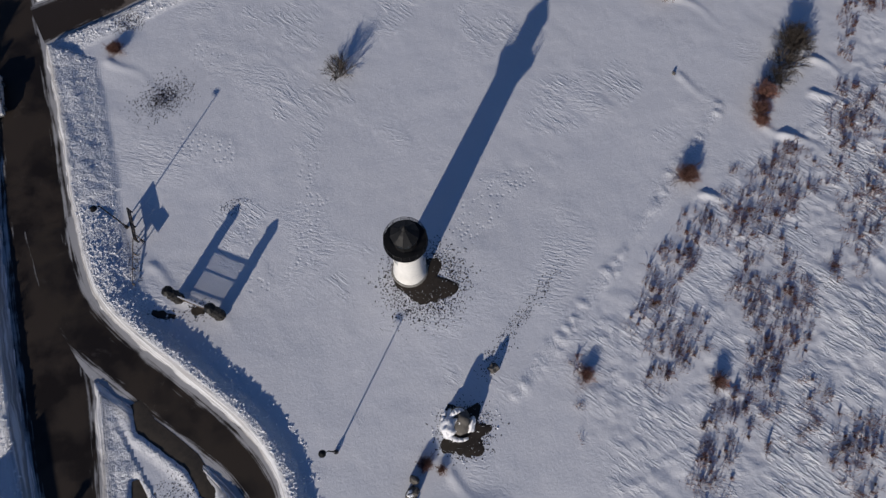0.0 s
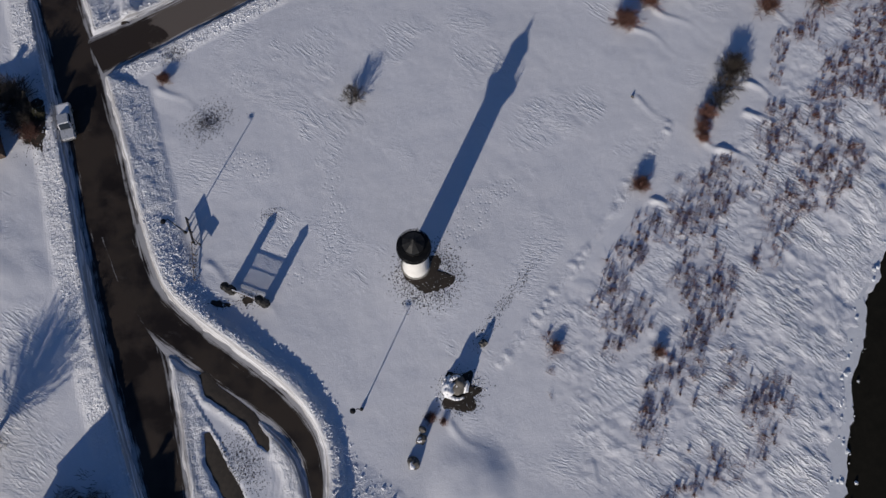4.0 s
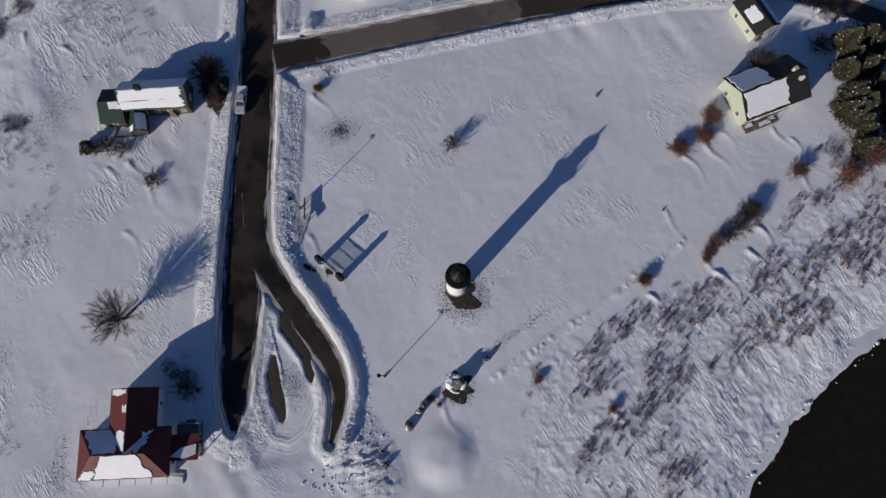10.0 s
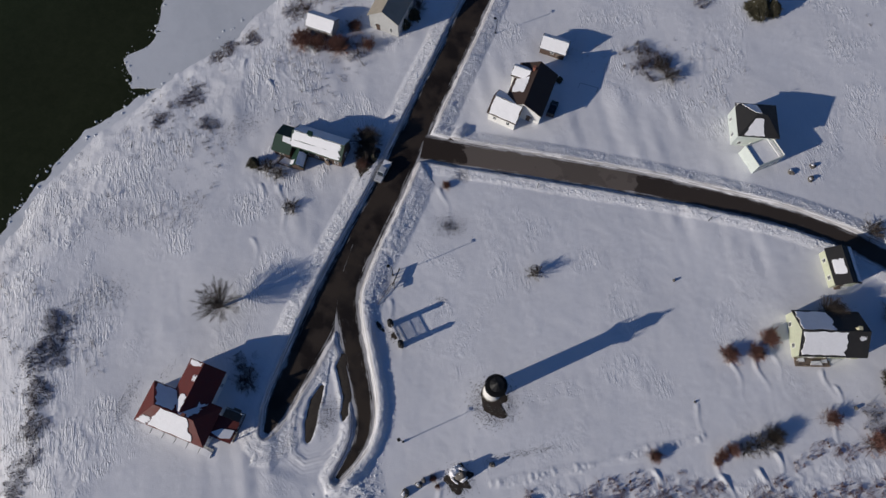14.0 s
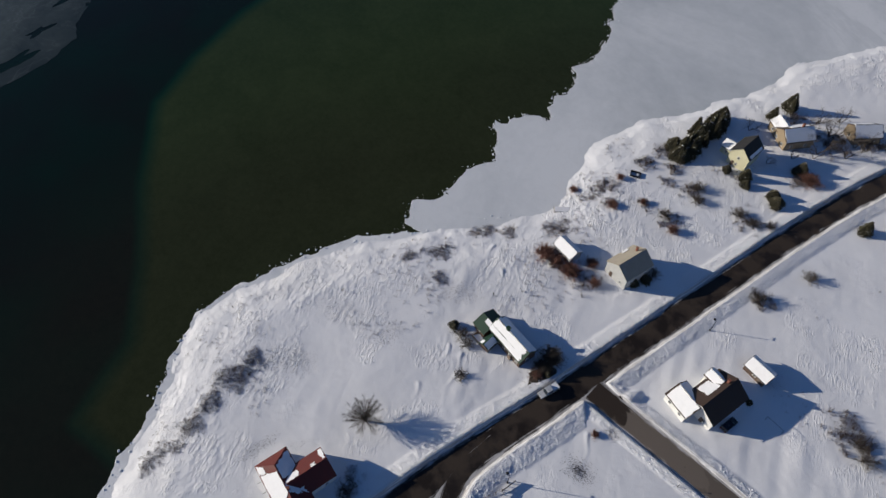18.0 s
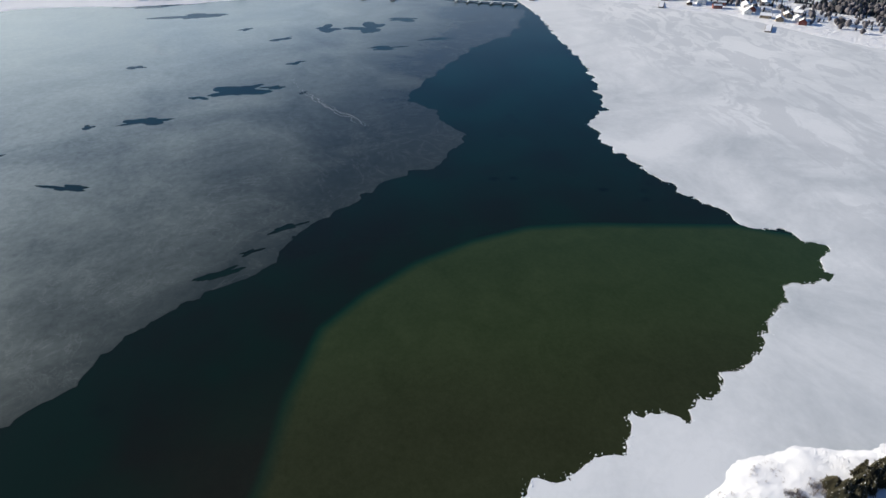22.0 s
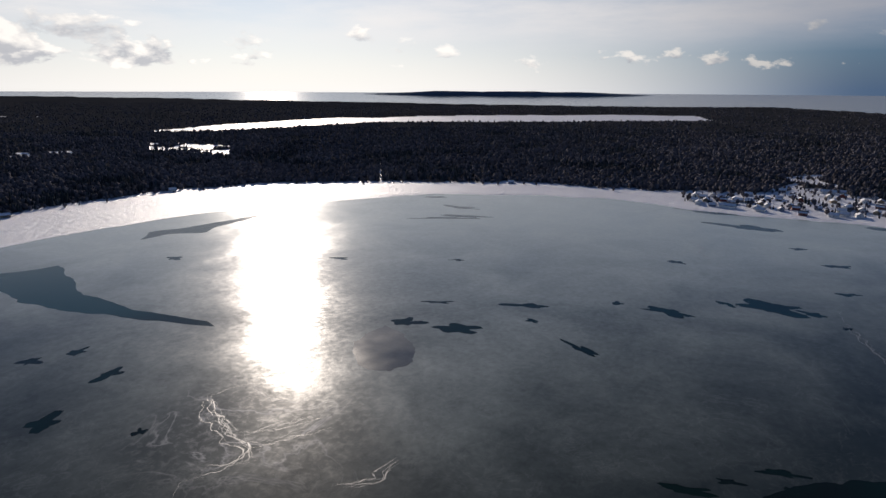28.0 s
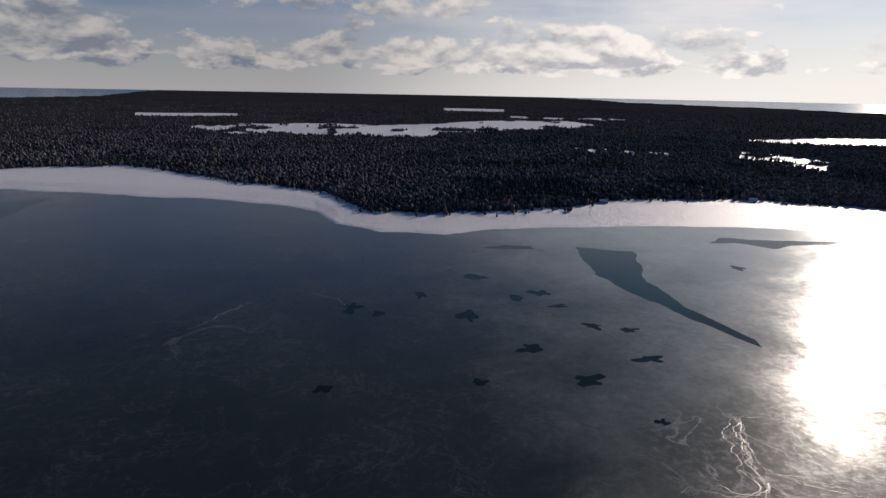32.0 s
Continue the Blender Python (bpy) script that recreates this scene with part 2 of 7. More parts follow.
def fractal(x, y, size, octaves=4, seed=0.0):
    """Noise of about +-0.5 with that size of lump in metres."""
    total, gain = 0.0, 1.0
    for k in range(octaves):
        total = total + gain * value_noise(x / size, y / size, seed + k * 3.3)
        size, gain = size * 0.5, gain * 0.5
    return total


def bowl(r):
    """How far the sheet at the ring r stands above the water's level: past 1.2 km it rises gently, so that the horizon meets the eye where it should."""
    return RISE * np.clip((np.asarray(r, float) - NEAR) / DEEP, 0, 2) ** 2


def true_ring(r):
    """The true distance that is drawn at the ring r."""
    r = np.asarray(r, float)
    return r * (EYE_HEIGHT - WATER) / (EYE_HEIGHT - WATER - bowl(r))


RING_TABLE = np.linspace(1, 4846, 4000)


def far_ring(true):
    return np.interp(true, true_ring(RING_TABLE), RING_TABLE)


def polar(heading, r):
    a = np.radians(heading)
    return EYE[0] - np.sin(a) * r, EYE[1] + np.cos(a) * r


def edge_distance(x, y, ring):
    """Distance to a closed outline, positive inside."""
    best = np.full(x.shape, 1e18)
    inside = np.zeros(x.shape, bool)
    for (ax, ay), (bx, by) in zip(ring, ring[1:] + ring[:1]):
        dx, dy = bx - ax, by - ay
        s = np.clip(((x - ax) * dx + (y - ay) * dy) / (dx * dx + dy * dy + 1e-9), 0, 1)
        best = np.minimum(best, (x - ax - s * dx) ** 2 + (y - ay - s * dy) ** 2)
        if ay != by:
            inside ^= ((ay > y) != (by > y)) & (x < dx * (y - ay) / dy + ax)
    return np.where(inside, 1.0, -1.0) * np.sqrt(best)


def line_distance(x, y, line):
    """Distance to a road's middle line, less its half width there: points of x, y, half width; and the signed side (right is positive)."""
    best = np.full(x.shape, 1e9)
    side = np.zeros(x.shape)
    for (ax, ay, aw), (bx, by, bw) in zip(line, line[1:]):
        dx, dy = bx - ax, by - ay
        s = np.clip(((x - ax) * dx + (y - ay) * dy) / (dx * dx + dy * dy), 0, 1)
        ex, ey = x - ax - s * dx, y - ay - s * dy
        d = np.hypot(ex, ey) - (aw + (bw - aw) * s)
        nearer = d < best
        best = np.where(nearer, d, best)
        side = np.where(nearer, np.sign(dy * ex - dx * ey), side)
    return best, side


SHORE = [(30, -55), (48, -38), (56, -23), (62, -14), (74, -4), (85, 6), (98, 22), (112, 45), (125, 75), (132, 110), (130, 150), (126, 190), (124, 275), (-100, 275), (-103, 215), (-111, 184), (-108, 167), (-107, 146), (-112.6, 114), (-110, 90), (-102, 77), (-96.5, 72),
         (-95, 58), (-99, 40), (-104.8, 23), (-108.6, 13), (-110.8, 2), (-110.8, -10), (-109.6, -27.5), (-106, -39), (-95, -50), (-85, -56), (-71, -70), (-50, -78), (-20, -76), (10, -67)]
MAIN_ROAD = [(-50, 225, 3.2), (-52.5, 195, 3.2), (-53.6, 175, 3.2), (-53.6, 150, 3.2), (-51.6, 122, 3.2), (-48.4, 95, 3.2), (-43.2, 50, 3.3), (-40.4, 28, 3.6), (-39, 10, 3.8), (-37.7, -4, 3.6), (-36.7, -14, 3.0), (-35.9, -22.5, 2.4), (-35.3, -26, 1.4), (-35.1, -28, 0.5)]
SIDE_ROAD = [(-39, 41.6, 3.4), (-33, 43.4, 2.9), (-12.5, 50.3, 2.9), (10, 57.6, 2.7), (24, 61.3, 2.4), (38, 64.8, 2.2), (53, 66.8, 2.2), (67, 65.8, 2.3), (84, 60, 2.3), (110, 50, 2.3)]
LOOP_ROAD = [(-38.6, 14, 3.2), (-37.2, 5.5, 3.0), (-34.2, 0.2, 2.6), (-30.4, -4.0, 2.4), (-25.2, -9.7, 2.3), (-21, -14.3, 2.1), (-18.4, -18.9, 1.7), (-17.9, -23, 1.2), (-18.6, -28.5, 0.5)]
BARE_STRIP = [(-30.3, -15.0, 0.35), (-29.9, -18.2, 1.1), (-28.6, -22, 1.15), (-27.3, -25.0, 0.7), (-27.0, -25.8, 0.1)]
BARE_LANE = [(-30.0, -7.6, 0.3), (-29.1, -10.3, 0.85), (-26.9, -12.4, 0.7), (-25.0, -14.5, 0.65), (-23.6, -17.6, 0.65), (-23.1, -19.0, 0.1)]
ROAD_LEVEL = -0.35


def rounded(line, times=3):
    """A smoother line through the same places (Chaikin's corners)."""
    for _ in range(times):
        out = [line[0]]
        for p, q in zip(line, line[1:]):
            out.append(tuple(0.75 * a + 0.25 * b for a, b in zip(p, q)))
            out.append(tuple(0.25 * a + 0.75 * b for a, b in zip(p, q)))
        line = out + [line[-1]]
    return line


MAIN_ROAD, SIDE_ROAD, LOOP_ROAD = rounded(MAIN_ROAD, 1), rounded(SIDE_ROAD, 2), rounded(LOOP_ROAD, 2)


GREEN = [(-27, -18), (8, -16), (40, 14), (48, 40), (20, 52), (-26, 38)]
BERM = [(8, -15, 0.3), (22, -4.2, 0.4), (40, 12, 0.3)]
SLOPE = [(12, -30), (15, -14), (33, 0), (47, 7), (62, 22), (80, 28), (96, 22), (74, -4), (62, -14), (50, -38), (30, -56)]
TRACK_RING = [(-33.4, -13, 0.1), (-33.4, -17, 0.1), (-32.6, -21.5, 0.1), (-30.6, -26, 0.1), (-28.2, -28.6, 0.1), (-25.4, -29, 0.1), (-22.8, -26.6, 0.1), (-21.4, -22.5, 0.1), (-21.5, -19.5, 0.1)]
FOOT_TRAILS = [[(-9.5, 17, 0.7), (-8.8, 11.5, 1.1), (-10.4, 7, 1.2), (-11.6, 3, 0.9)], [(-15.5, 10.5, 0.8), (-17, 5.5, 1.2), (-16.2, 1.5, 1.0)], [(-22, 21.5, 1.4), (-18.6, 18.8, 1.6)], [(-19.5, 33.5, 1.2), (-17.4, 31.6, 1.2)], [(7, 2.5, 1.6), (10.5, 6.5, 1.8), (15, 8, 1.4)]]
WIND = (0.64, -0.77)


def ridged(along, across, long, wide, seed):
    """Sharp-crested strokes of drifted snow, long by wide in metres, from 0 to 1."""
    bend = 0.5 * wide * fractal(along, across, long * 1.5, 2, seed + 5)
    n = fractal(along / long, (across + bend) / wide, 1.0, 3, seed)
    return smooth(0.02, 0.34, n)


def ground_height(x, y, with_chunks=False):
    x, y = np.atleast_1d(np.asarray(x, float)), np.atleast_1d(np.asarray(y, float))
    d = edge_distance(x + 3.0 * fractal(x, y, 9, 4, 5), y + 3.0 * fractal(x, y, 9, 4, 9), SHORE)
    z = WATER + 1.3 * smooth(-0.3, 6.5, d) + 1.35 * smooth(3, 16, d) + np.minimum(d, 0) * 0.2
    green = smooth(-2, 6, edge_distance(x, y, GREEN))
    z = z + smooth(0, 6, d) * (0.50 * fractal(x, y, 30, 3, 2) * (1 - 0.5 * green) + 0.05 * fractal(x, y, 2.6, 3, 4))
    along_wind, across = x * WIND[0] + y * WIND[1], -x * WIND[1] + y * WIND[0]
    # where the snow is rough: the broken shore, the brushy eastern slope, the western fields
    slope = smooth(-3, 3, edge_distance(x, y, SLOPE) + 5 * fractal(x, y, 12, 3, 19))
    shore = smooth(0, 3, d) * (1 - smooth(13, 26, d))
    west = smooth(-44, -56, x)
    spots = smooth(-0.06, 0.16, fractal(x, y, 13, 4, 43))
    rough = np.clip(0.85 * shore * (0.35 + 0.65 * spots) + 0.35 * slope + spots * (0.75 * west + 0.6 * smooth(70, 84, y)) + 0.30 * green * smooth(0.12, 0.3, fractal(x, y, 9, 4, 47)), 0, 1)
    z = z + rough * (0.07 + 0.025 * shore) * ridged(along_wind, across, 1.9, 0.55, 7)
    z = z + np.clip(shore + 0.5 * slope, 0, 1) * (0.10 * fractal(along_wind * 0.6, across, 3.4, 3, 27) + 0.03 * ridged(along_wind, across, 4.5, 1.3, 33))
    z = z + slope * (0.085 * smooth(0.0, 0.3, fractal(x, y, 1.3, 3, 37)) + 0.07 * fractal(x, y, 0.8, 2, 39))
    # long smooth drifts on open ground
    z = z + smooth(4, 14, d) * 0.30 * fractal(along_wind * 0.3, across, 4.5, 2, 41) * smooth(0.1, 0.35, fractal(x, y, 34, 2, 43)) * (1 - 0.85 * green)
    isle = smooth(-1.0, 1.5, edge_distance(x, y, [(-34.2, -2), (-30, -7), (-22, -15.5), (-19.5, -22), (-20, -31), (-30, -33), (-34, -27)]))
    z = z + (-0.16 + 0.05 * fractal(x, y, 2.0, 3, 71) - z) * 0.92 * isle
    # scarped tails of drift beside the bushes
    for ax, ay, high in ((61.2, 27.5, 0.4), (53.5, 16.1, 0.6), (52.0, 12.0, 0.6), (46.2, 7.4, 0.7), (44.5, 9, 0.35), (45.5, 36, 0.5), (44.5, 31.5, 0.45), (40, 29, 0.4), (34.2, 2.0, 0.6), (28.5, -19.2, 0.4), (-0.5, -21, 0.3), (-27.5, 6.5, 0.3), (-24.0, 3.0, 0.35), (-62, 18, 0.45), (-66, 16, 0.45), (-58.5, 13.5, 0.3), (-60, 4.5, 0.3), (-30.2, 34.6, 0.35), (36.6, 17.2, 0.3), (57, 36, 0.4), (60, 34, 0.4), (-88.5, 42, 0.5), (-79.5, 40, 0.5)):
        u, v = (x - ax) * 0.66 - (y - ay) * 0.75, (x - ax) * 0.75 + (y - ay) * 0.66
        v = v + 0.5 * np.sin(u * 0.7 + ax)
        z = z + 0.62 * high * smooth(-0.5, 0.6, u) * np.exp(-np.maximum(u, 0) / 3.0) * smooth(-1.0, 0.05, v) * (1 - smooth(0.05, 0.5, v))
    # a smooth mound of drifted snow with a scarp on its lee side
    mound = np.hypot((x - 0.5) / 6.0, (y + 28.5) / 6.5) + 0.08 * fractal(x, y, 4, 2, 57)
    z = z + 0.75 * (1 - smooth(0.25, 1.0, mound)) * (0.6 + 0.4 * smooth(26.5, 31.5, x - y + 3 * fractal(x, y, 5, 2, 59)))
    jag = 0.5 * fractal(x, y, 1.6, 3, 21)
    # ploughed lanes with crests of thrown snow along them: (height, where the crest ends, where its back ends)
    e = np.full(x.shape, 1e9)
    bank, crest, back = np.zeros(x.shape), np.ones(x.shape), np.ones(x.shape)
    for road in (MAIN_ROAD, SIDE_ROAD, LOOP_ROAD):
        own, side = line_distance(x, y, road)
        east = side < 0
        if road is MAIN_ROAD:
            b, c, f = np.where(east, np.where(y < 38, 0.62, 0.4), 0.34), np.where(east, 1.5, 1.3), np.where(east, np.where(y < 38, 5.6, 4.2), 4.2)
            b = b * np.where(east & (y < -1), 0.25, 1.0)
        elif road is SIDE_ROAD:
            b, c, f = 0.2, 1.1, 3.2
        else:
            b, c, f = np.where(east, 0.50 + 0.26 * smooth(6, -2, y), 0.12), 1.8, np.where(east, 2.9 + 2.2 * smooth(-2, 8, y), 2.6)
            b = b * smooth(-34, -28, y)
        nearer = own < e
        e, bank = np.where(nearer, own, e), np.where(nearer, b, bank)
        crest, back = np.where(nearer, c, crest), np.where(nearer, f, back)
    lane = np.clip(e, -1.0, 4.0)
    near = np.abs(e)
    e = e + jag * (0.35 + 0.35 * (near < 0.5))
    chunk = smooth(0.3, 1.2, e) * (1 - smooth(back - 0.8, back + 0.6, e))
    lumps = 0.96 + 0.16 * fractal(x, y, 1.1, 3, 31) * smooth(0.8, 1.6, e)
    z = z + bank * lumps * smooth(-0.1, crest * 0.8, e) * (1 - smooth(crest, back, e))
    z = z + (0.06 * fractal(x, y, 1.0, 2, 35) + 0.07 * smooth(0.05, 0.25, fractal(x, y, 0.75, 2, 38))) * chunk
    ridge, side = line_distance(x, y, BERM)
    ridge = 1 - smooth(-0.2, 1.0, ridge + 1.2 * fractal(x, y, 5, 2, 52))
    z = z + ridge * (0.02 + 0.13 * smooth(0.0, 0.3, fractal(along_wind * 0.5, across, 0.65, 2, 53)))
    chunk = np.clip(chunk + 0.3 * ridge, 0, 1)
    heap = np.clip(1.3 - np.hypot((x + 13.5 + 0.5 * (y + 30)) / 5.5, (y + 30.0) / 7.5), 0, 1) * smooth(0.2, 1.4, e)
    chunk = np.clip(chunk + 1.2 * heap, 0, 1)
    z = z + heap * (0.2 + 0.3 * fractal(x, y, 1.8, 3, 47) + 0.5 * ridged(x * 0.9 + y * 0.44, y * 0.9 - x * 0.44, 3.0, 1.1, 58))
    corner = np.hypot((x + 33.2) / 1.3, (y - 48.8) / 3.2) + 0.4 * fractal(x, y, 1.2, 3, 63)
    z = z + 0.9 * (1 - smooth(0.4, 1.1, corner)) * smooth(0.3, 1.2, e)
    # the ring of wheel tracks inside the turning loop
    ring, side = line_distance(x, y, TRACK_RING)
    yard = smooth(-41, -37, -x) * smooth(-8, -13, y) * (1 - smooth(-34, -38, y)) * (1 - smooth(-16, -12, x))
    z = z + 0.13 * (smooth(-0.2, 0.2, ring) - smooth(0.25, 0.7, ring)) + yard * 0.05 * np.sin(ring * 9.0) * (1 - smooth(0.8, 3.0, ring))
    # footsteps
    trod = np.zeros(x.shape)
    for trail in FOOT_TRAILS:
        trod = np.maximum(trod, 1 - smooth(-0.4, 0.8, line_distance(x, y, trail)[0] + 1.6 * fractal(x, y, 2.5, 2, 62)))
    z = np.where(e < 0.9, z + (ROAD_LEVEL - 0.12 - z) * (1 - smooth(-0.15, 0.75, e)), z)
    for road in (BARE_STRIP, BARE_LANE):
        e, side = line_distance(x, y, road)
        z = z + (-0.40 - z) * (1 - smooth(-0.3, 0.45, e + 0.7 * jag))
    return (z, np.clip(1.15 * chunk + 0.10 * shore, 0, 1.2), rough, lane, trod) if with_chunks else z


def ground_at(x, y):
    return float(ground_height(x, y)[0])


def sheet(name, points, faces, mat, shade_smooth=True, attributes=None):
    me = bpy.data.meshes.new(name)
    me.vertices.add(len(points))
    me.vertices.foreach_set("co", np.asarray(points, np.float32).ravel())
    faces = np.asarray(faces, np.int32)
    me.loops.add(faces.size)
    me.loops.foreach_set("vertex_index", faces.ravel())
    me.polygons.add(len(faces))
    me.polygons.foreach_set("loop_start", np.arange(len(faces), dtype=np.int32) * faces.shape[1])
    me.polygons.foreach_set("use_smooth", np.full(len(faces), shade_smooth))
    for key, values in (attributes or {}).items():
        me.attributes.new(key, "FLOAT", "POINT").data.foreach_set("value", np.asarray(values, np.float32).ravel())
    me.update(calc_edges=True)
    me.materials.append(mat)
    return new(name, me)


def grid_faces(rows, columns):
    i = np.arange(rows - 1)[:, None] * columns + np.arange(columns - 1)[None, :]
    return np.stack([i, i + 1, i + columns + 1, i + columns], -1).reshape(-1, 4)


def spaced(stops):
    """Grid lines between stops of (place, step)."""
    out = []
    for (a, step), (b, _) in zip(stops, stops[1:]):
        out.append(np.arange(a, b - step * 0.5, step))
    out.append(np.array([stops[-1][0]]))
    return np.concatenate(out)


gx = spaced([(-126, 0.5), (-100, 0.34), (-44, 0.27), (66, 0.45), (100, 0.8), (140, 0.8)])
gy = spaced([(-92, 0.8), (-52, 0.27), (48, 0.36), (84, 0.7), (170, 1.2), (280, 1.2)])
X, Y = np.meshgrid(gx, gy)
Z, chunks, carved, lanes, trod = ground_height(X, Y, True)
tagged(sheet("ground", np.stack([X, Y, Z], -1).reshape(-1, 3), grid_faces(len(gy), len(gx)), SNOW, True, {"chunk": chunks, "carved": carved, "lane": lanes, "trod": trod}), "rolling snow-covered ground of a low point of land", "ground", kind="structure")


def road_material(name="wet_asphalt", dark=(0.018, 0.0135, 0.0108, 1), pale=(0.042, 0.031, 0.024, 1), smear=0.82, much=0.16, patch_size=0.16, sharp=0.07, dry=None):
    m = bpy.data.materials.new(name)
    m.use_nodes = True
    n = Nodes(m.node_tree)
    place = n.add("ShaderNodeTexCoord").outputs["Object"]
    across = n.add("ShaderNodeAttribute", attribute_name="across").outputs["Fac"]
    along = n.add("ShaderNodeAttribute", attribute_name="along").outputs["Fac"]
    stain = n.ramp(n.noise(patch_size, 5.0, 0.6, place), 0.49 - sharp, 0.49 + sharp)
    if dry:
        # one long stretch has dried pale, with ragged ends
        ragged = n.math("ADD", along, n.math("MULTIPLY", n.noise(0.25, 4.0, 0.6, place), 12.0))
        stain = n.math("MULTIPLY", n.math("MAXIMUM", stain, 0.75), n.math("MULTIPLY", n.ramp(ragged, dry[0], dry[0] + 0.6), n.ramp(ragged, dry[1], dry[1] + 0.6, 1.0, 0.12)))
    grit = n.noise(9.0, 4.0, 0.7, place)
    salt = n.ramp(n.noise(0.35, 6.0, 0.7, place, 0.6), 0.62, 0.74)
    base = n.mix(stain, dark, pale)
    base = n.mix(n.math("MULTIPLY", salt, 0.3), base, (0.13, 0.115, 0.105, 1))
    # thin snow smeared along the lane's edges
    row = n.add("ShaderNodeCombineXYZ", X=n.math("MULTIPLY", across, 9.0), Y=n.math("MULTIPLY", along, 0.13))
    streak = n.math("ADD", n.noise(1.0, 5.0, 0.65, row.outputs[0]), n.math("MULTIPLY", n.math("SUBTRACT", n.noise(0.3, 4.0, 0.6, place), 0.5), 0.5))
    edge = n.ramp(n.math("ABSOLUTE", across), smear - 0.3, 1.0, -0.30, much)
    snow = n.ramp(n.math("ADD", streak, edge), 0.50, 0.66)
    base = n.mix(n.math("MULTIPLY", snow, 0.8), base, (0.55, 0.54, 0.54, 1))
    shader = n.add("ShaderNodeBsdfPrincipled", **{"Base Color": base})
    shader.inputs["Specular IOR Level"].default_value = 0.22
    n.put(shader.inputs["Roughness"], n.ramp(stain, 0, 1, 0.42, 0.8))
    n.put(shader.inputs["Normal"], n.add("ShaderNodeBump", Distance=0.02, Strength=0.6, Height=grit).outputs[0])
    n.put(n.add("ShaderNodeOutputMaterial").inputs["Surface"], shader.outputs[0])
    return m


ASPHALT = road_material()
DRY_ASPHALT = road_material("drying_brown_asphalt", (0.040, 0.030, 0.023, 1), (0.150, 0.124, 0.104, 1), patch_size=0.055, sharp=0.012, dry=(15.0, 55.0))
LOOP_ASPHALT = road_material("icy_lane_asphalt", (0.018, 0.014, 0.012, 1), (0.040, 0.030, 0.023, 1), 0.62, 0.26)


def ribbon(name, line, mat, level, extra=0.8, across=9):
    """A road as a strip of quads along its line, a little wider than its cleared lane, slightly crowned."""
    pts = []
    for (ax, ay, aw), (bx, by, bw) in zip(line, line[1:]):
        steps = max(2, int(math.hypot(bx - ax, by - ay) / 1.5))
        for k in range(steps):
            s = k / steps
            pts.append((ax + (bx - ax) * s, ay + (by - ay) * s, aw + (bw - aw) * s))
    pts.append(line[-1])
    rows, sides, way, gone = [], [], [], 0.0
    for i, (x, y, w) in enumerate(pts):
        a, b = pts[max(0, i - 2)], pts[min(len(pts) - 1, i + 2)]
        dx, dy = b[0] - a[0], b[1] - a[1]
        d = math.hypot(dx, dy)
        gone += math.hypot(x - pts[i - 1][0], y - pts[i - 1][1]) if i else 0.0
        for k in range(across):
            s = 2 * k / (across - 1) - 1
            sides.append(s * (w + extra) / max(w, 0.3))
            way.append(gone)
            rows.append((x + dy / d * s * (w + extra), y - dx / d * s * (w + extra), level + 0.06 * (1 - s * s)))
    return sheet(name, rows, grid_faces(len(pts), across), mat, True, {"across": sides, "along": way})


tagged(ribbon("road", MAIN_ROAD, ASPHALT, ROAD_LEVEL), "ploughed dark wet asphalt road between snowbanks", "road", kind="structure")
tagged(ribbon("road", SIDE_ROAD, DRY_ASPHALT, ROAD_LEVEL + 0.006), "ploughed side road with snow patches on brown asphalt", "road", kind="structure")
tagged(ribbon("road", LOOP_ROAD, LOOP_ASPHALT, ROAD_LEVEL + 0.012), "curved ploughed turning lane with icy wheel tracks", "road", kind="structure")
MUD = material("olive_brown_mud", (0.045, 0.034, 0.024), 0.8, grain=2.0, spread=0.4, bump=0.02)
tagged(ribbon("bare_strip", BARE_STRIP, MUD, -0.29, 0.4, 5), "bare olive-brown strip of ground inside the turning loop", "bare ground", kind="structure")
tagged(ribbon("bare_strip", BARE_LANE, MUD, -0.29, 0.4, 5), "narrow bare muddy strip inside the turning loop", "bare ground", kind="structure")

# ---- water, ice and the far shore ----
SANDBAR = [(-90, -75), (-107, -58.7), (-130, -51.5), (-164, -44), (-198, -32.6), (-216, -15.4), (-236, 9.5), (-250, 39), (-258, 70), (-256, 95), (-253, 114), (-240, 174), (-215, 215), (-150, 230), (-60, 200), (-60, -60)]


